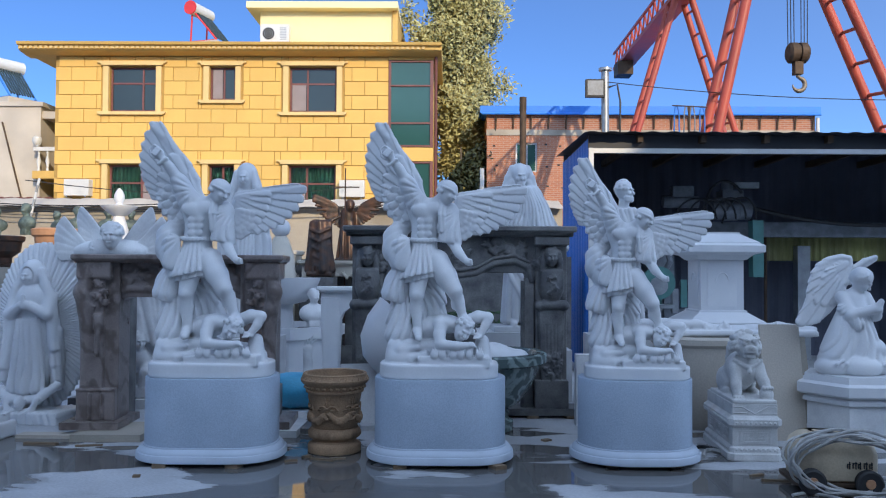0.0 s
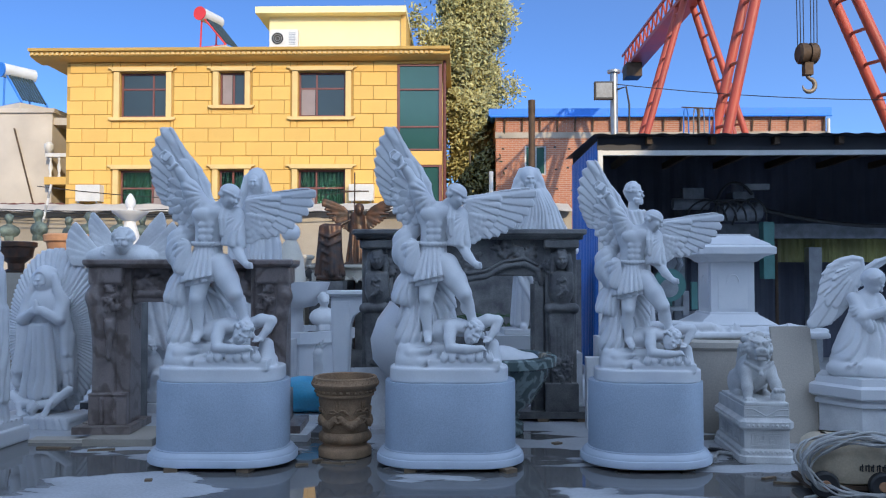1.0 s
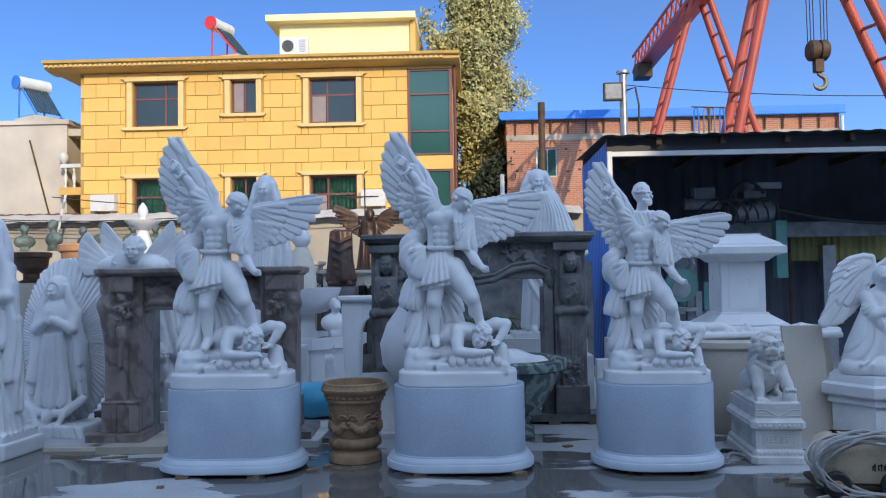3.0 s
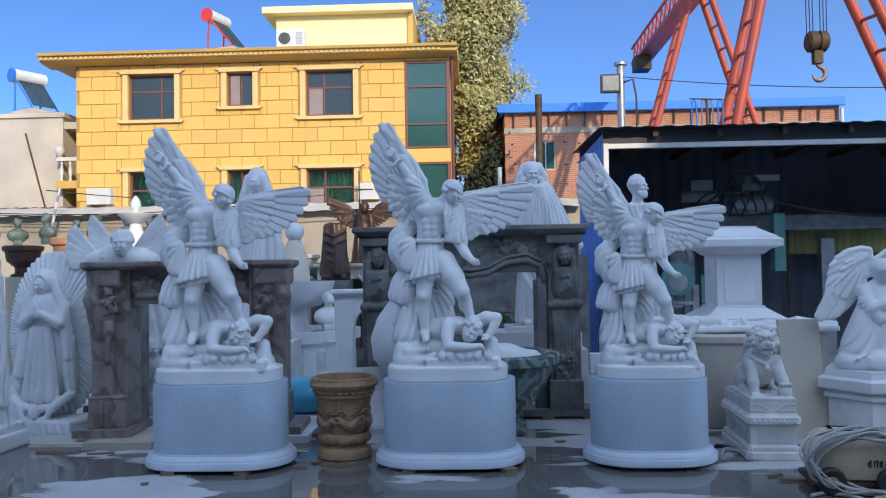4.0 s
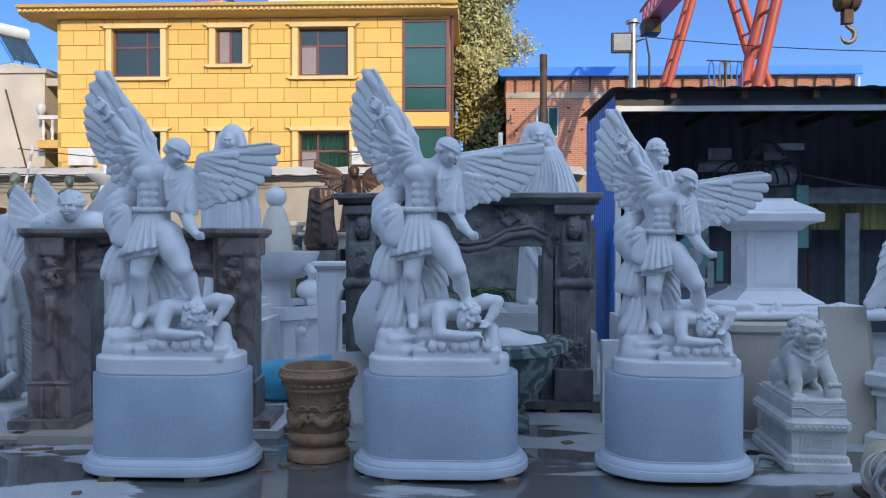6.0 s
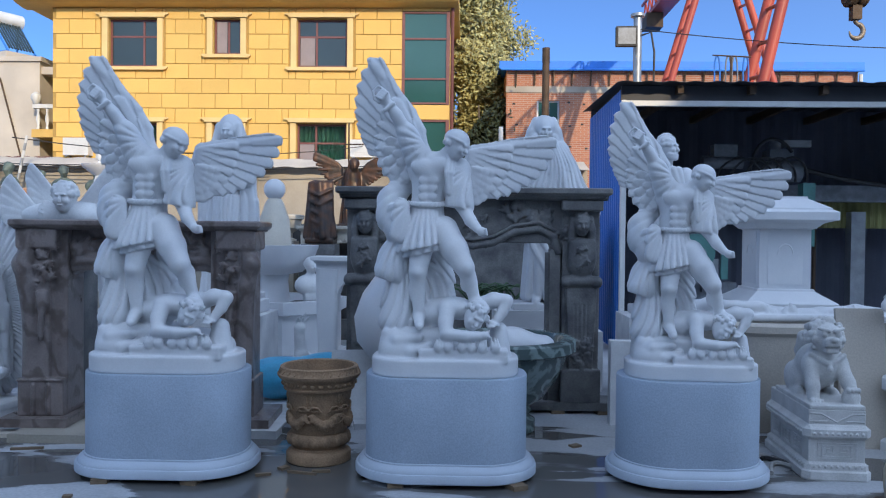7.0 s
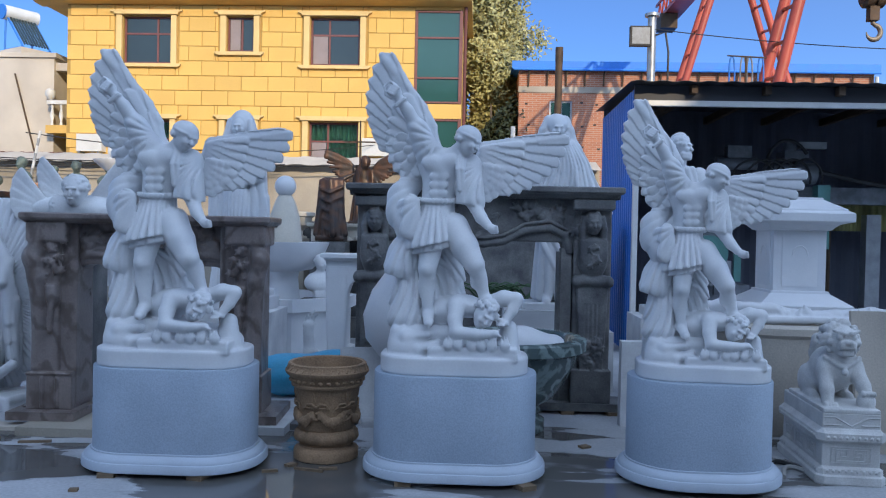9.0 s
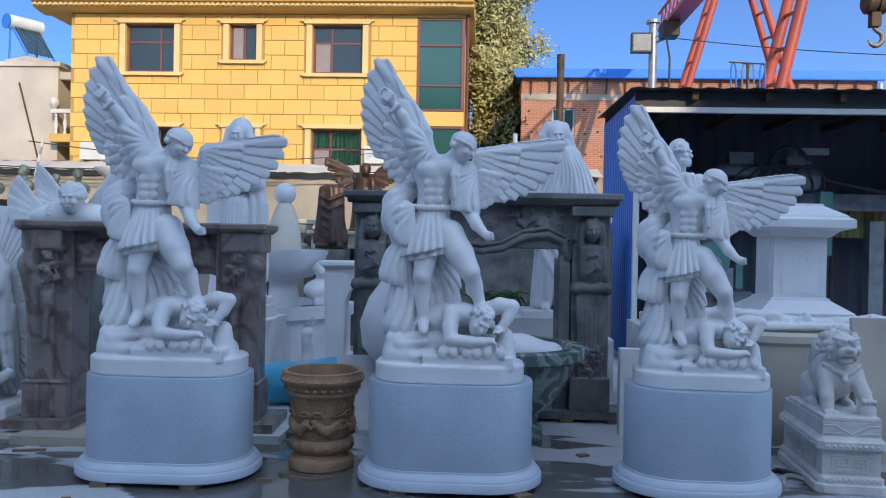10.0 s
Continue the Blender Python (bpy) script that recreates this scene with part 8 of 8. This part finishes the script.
sf = empty("tiered_fountain", -5.45, 12.86, 0, label="small white marble tiered fountain with a pine finial", category="fountain")
part("stem", lathe([(0.35, 0), (0.35, 0.2), (0.2, 0.3), (0.16, 1.6), (0.20, 1.7), (0.13, 1.8), (0.14, 2.05), (0.15, 2.18), (0.10, 2.34), (0.08, 2.42)], 28), MARBLE, sf, smooth=True)
part("bowl", lathe([(0.08, 2.40), (0.14, 2.43), (0.22, 2.50), (0.275, 2.55), (0.285, 2.575), (0.24, 2.58), (0.06, 2.53)], 36, wave=0.03, waves=18, z_from=2.42), MARBLE, sf, smooth=True)
part("finial", lathe([(0.07, 2.54), (0.05, 2.62), (0.085, 2.68), (0.08, 2.76), (0.045, 2.83), (0.012, 2.87)], 20), MARBLE, sf, smooth=True)


def bronze_wings():
    c = Clay((-0.66, -0.3, -0.01), (0.66, 0.3, 1.25), 0.02)
    c.slab((0, 0, 0.05), (0.2, 0.2, 0.05), 0.01, k=0.01)
    c.path([(0, 0, 0.1), (0.0, 0.02, 0.5), (0.0, 0, 0.85)], 0.13, 0.12, 0.03)
    ring_folds(c, 9, 0.1, 0.09, 0.7, 0.17, 0.15, 0.08, 0.04, seed=2)
    head(c, (0.04, -0.08, 0.98), 0.085, (20, 0, 10))
    for s in (-1, 1):
        bone = [(0.08 * s, 0.06, 0.82), (0.22 * s, 0.06, 1.02), (0.40 * s, 0.05, 1.12), (0.58 * s, 0.04, 1.18)]
        rim = [(0.12 * s, 0.04, 0.62), (0.28 * s, 0.03, 0.72), (0.46 * s, 0.03, 0.84), (0.60 * s, 0.03, 1.08)]
        fan(c, [bone[0], bone[1]], rim + [bone[3], bone[2]], 18, 0.032, 0.016)
    return c.mesh("bronze_winged_statue", BRONZE)


ob = tagged(new("bronze_winged_statue", bronze_wings()), "dark bronze winged statue beside a thin cross staff", "statue")
ob.matrix_world = pose(-1.68, 13.05, 1.62, 0, 0, 0)
tagged(part("stone_block", boxed(-1.98, -1.38, 12.85, 13.35, 0, 1.62), GREY_STONE, bevel=0.012), "dark stone block under a bronze statue", "block", group="stone blocks")
tagged(part("cross_staff", tube([(-0.17, 0, 0), (-0.17, 0, 2.9)], 0.012, 6, box(bmesh.new(), -0.40, 0.06, -0.012, 0.012, 2.58, 2.60)), BRONZE), "thin dark bronze staff with a crossbar", "staff").matrix_world = pose(-1.52, 12.75, 0.3)
tagged(part("staff_block", boxed(-1.95, -1.45, 12.68, 12.83, 0, 0.30), GREY_STONE, bevel=0.01), "low dark stone block", "block", group="stone blocks")
c = Clay((-0.36, -0.3, -0.01), (0.36, 0.3, 1.0), 0.019)
c.slab((0, 0, 0.04), (0.2, 0.2, 0.04), 0.01, k=0.01)
c.egg((0, 0, 0.45), (0.17, 0.15, 0.42), k=0.03)
folds(c, [(-0.15, -0.05, 0.85), (0.0, -0.13, 0.85), (0.15, -0.05, 0.85)], [(-0.2, -0.1, 0.1), (0.05, -0.2, 0.1), (0.2, -0.08, 0.1)], 9, 0.035, 0.04, 0.01, 0.02, 3)
c.path([(-0.1, 0.0, 0.85), (0.1, 0.0, 0.86), (0.30, 0.02, 0.96)], 0.06, 0.02, 0.03)
for i in range(5):
    c.path([(-0.16, -0.1, 0.75 - 0.13 * i), (0.0, -0.2, 0.68 - 0.13 * i), (0.17, -0.1, 0.77 - 0.13 * i)], 0.025, 0.02, 0.01)
tagged(new("bronze_drapery_statue", c.mesh("bronze_drapery_statue", BRONZE)), "dark bronze statue wrapped in swirling drapery", "statue").matrix_world = pose(-2.00, 12.25, 1.42, 0, 0, 0)
tagged(part("stone_block", boxed(-2.26, -1.76, 11.98, 12.42, 0, 1.42), GREY_STONE, bevel=0.012), "dark stone block under a bronze statue", "block", group="stone blocks")
# strap-leaved plant behind the grey mantel
pl = empty("strap_plant", 0.42, 10.8, 0, label="green strap-leaved plant in a stone trough", category="plant")
part("trough", boxed(-0.55, 0.45, -0.25, 0.25, 0, 0.78), GREY_STONE, pl, bevel=0.02)
LEAFY = material("strap_leaf", (0.06, 0.12, 0.05), 0.55, vary=0.4, size=5)
r = random.Random(31)
for i in range(34):
    a, ln = r.uniform(0, 6.28), r.uniform(0.25, 0.5)
    p0 = Vector((r.uniform(-0.35, 0.3), r.uniform(-0.12, 0.12), 0.78))
    pts = [p0 + Vector((ln * s * math.cos(a), 0.5 * ln * s * math.sin(a), ln * (1.1 * s - 0.75 * s * s))) for s in (0, 0.35, 0.7, 1)]
    part("leaf", tube(pts, [0.012, 0.016, 0.012, 0.003], 4), LEAFY, pl)

# scraps of wood and stone on the wet floor
r = random.Random(17)
for x, y, w, d, a in ((-1.22, 6.05, 0.10, 0.03, 20), (-0.98, 6.10, 0.20, 0.02, -14), (-0.86, 6.14, 0.12, 0.025, 8), (-1.12, 6.2, 0.07, 0.05, 50), (-2.25, 5.55, 0.05, 0.04, 10), (2.32, 5.7, 0.12, 0.03, 25), (2.4, 5.55, 0.2, 0.025, -10), (-3.05, 6.55, 0.22, 0.03, 12), (-3.5, 6.62, 0.3, 0.04, -4), (0.9, 6.9, 0.08, 0.06, 30)):
    tagged(part("wood_scrap", boxed(-w / 2, w / 2, -d / 2, d / 2, 0, 0.016, m=pose(x, y, 0, 0, 0, a)), TIMBER, bevel=0.003), "small wet wood scrap on the floor", "scrap", group="scraps")

# ---- rendered blocks of the yellow facade ----
row_h, block_w, joint = 0.4485, 0.8165, 0.018
shared = {}
for row in range(-1, 14):
    z0 = 8.017 - (row + 1) * row_h
    z1 = min(z0 + row_h, HTOP)
    if z1 < 2.2:
        break
    for col in range(-1, 15):
        x0 = -12.105 + col * block_w + (0.408 if row % 2 else 0.0)
        r = (max(x0, HX0), min(x0 + block_w, HX1 - 1.43), max(z0, 2.2), z1)
        if r[1] - r[0] < 0.05:
            continue
        for a, b, c, d in rect_minus(r, [(h[0] - 0.26, h[1] + 0.26, h[2] - 0.10, h[3] + 0.10) for h in HOLES]):
            w, hgt = round(b - a - joint, 3), round(d - c - joint, 3)
            if w < 0.03 or hgt < 0.03:
                continue
            if (w, hgt) not in shared:
                bm = loft(bmesh.new(), [[(e, y, e2), (w - e, y, e2), (w - e, y, hgt - e2), (e, y, hgt - e2)] for y, e, e2 in ((0.03, 0, 0), (0.008, 0, 0), (0.0, 0.008, 0.008))])
                shared[(w, hgt)] = mesh_of("block", bm, YELLOW)
            ob = part("block", shared[(w, hgt)], YELLOW, house)
            ob.location = (a + 6.5 + joint / 2, 0, c + joint / 2)
bm = boxed(-1.95 + 6.5, HX1 + 6.5, -0.01, 0.03, 5.03, 5.46)
part("spandrel", bm, YELLOW, house)
part("spandrel", boxed(-1.95 + 6.5, HX1 + 6.5, 0.0, 0.03, 8.27, HTOP), YELLOW, house)
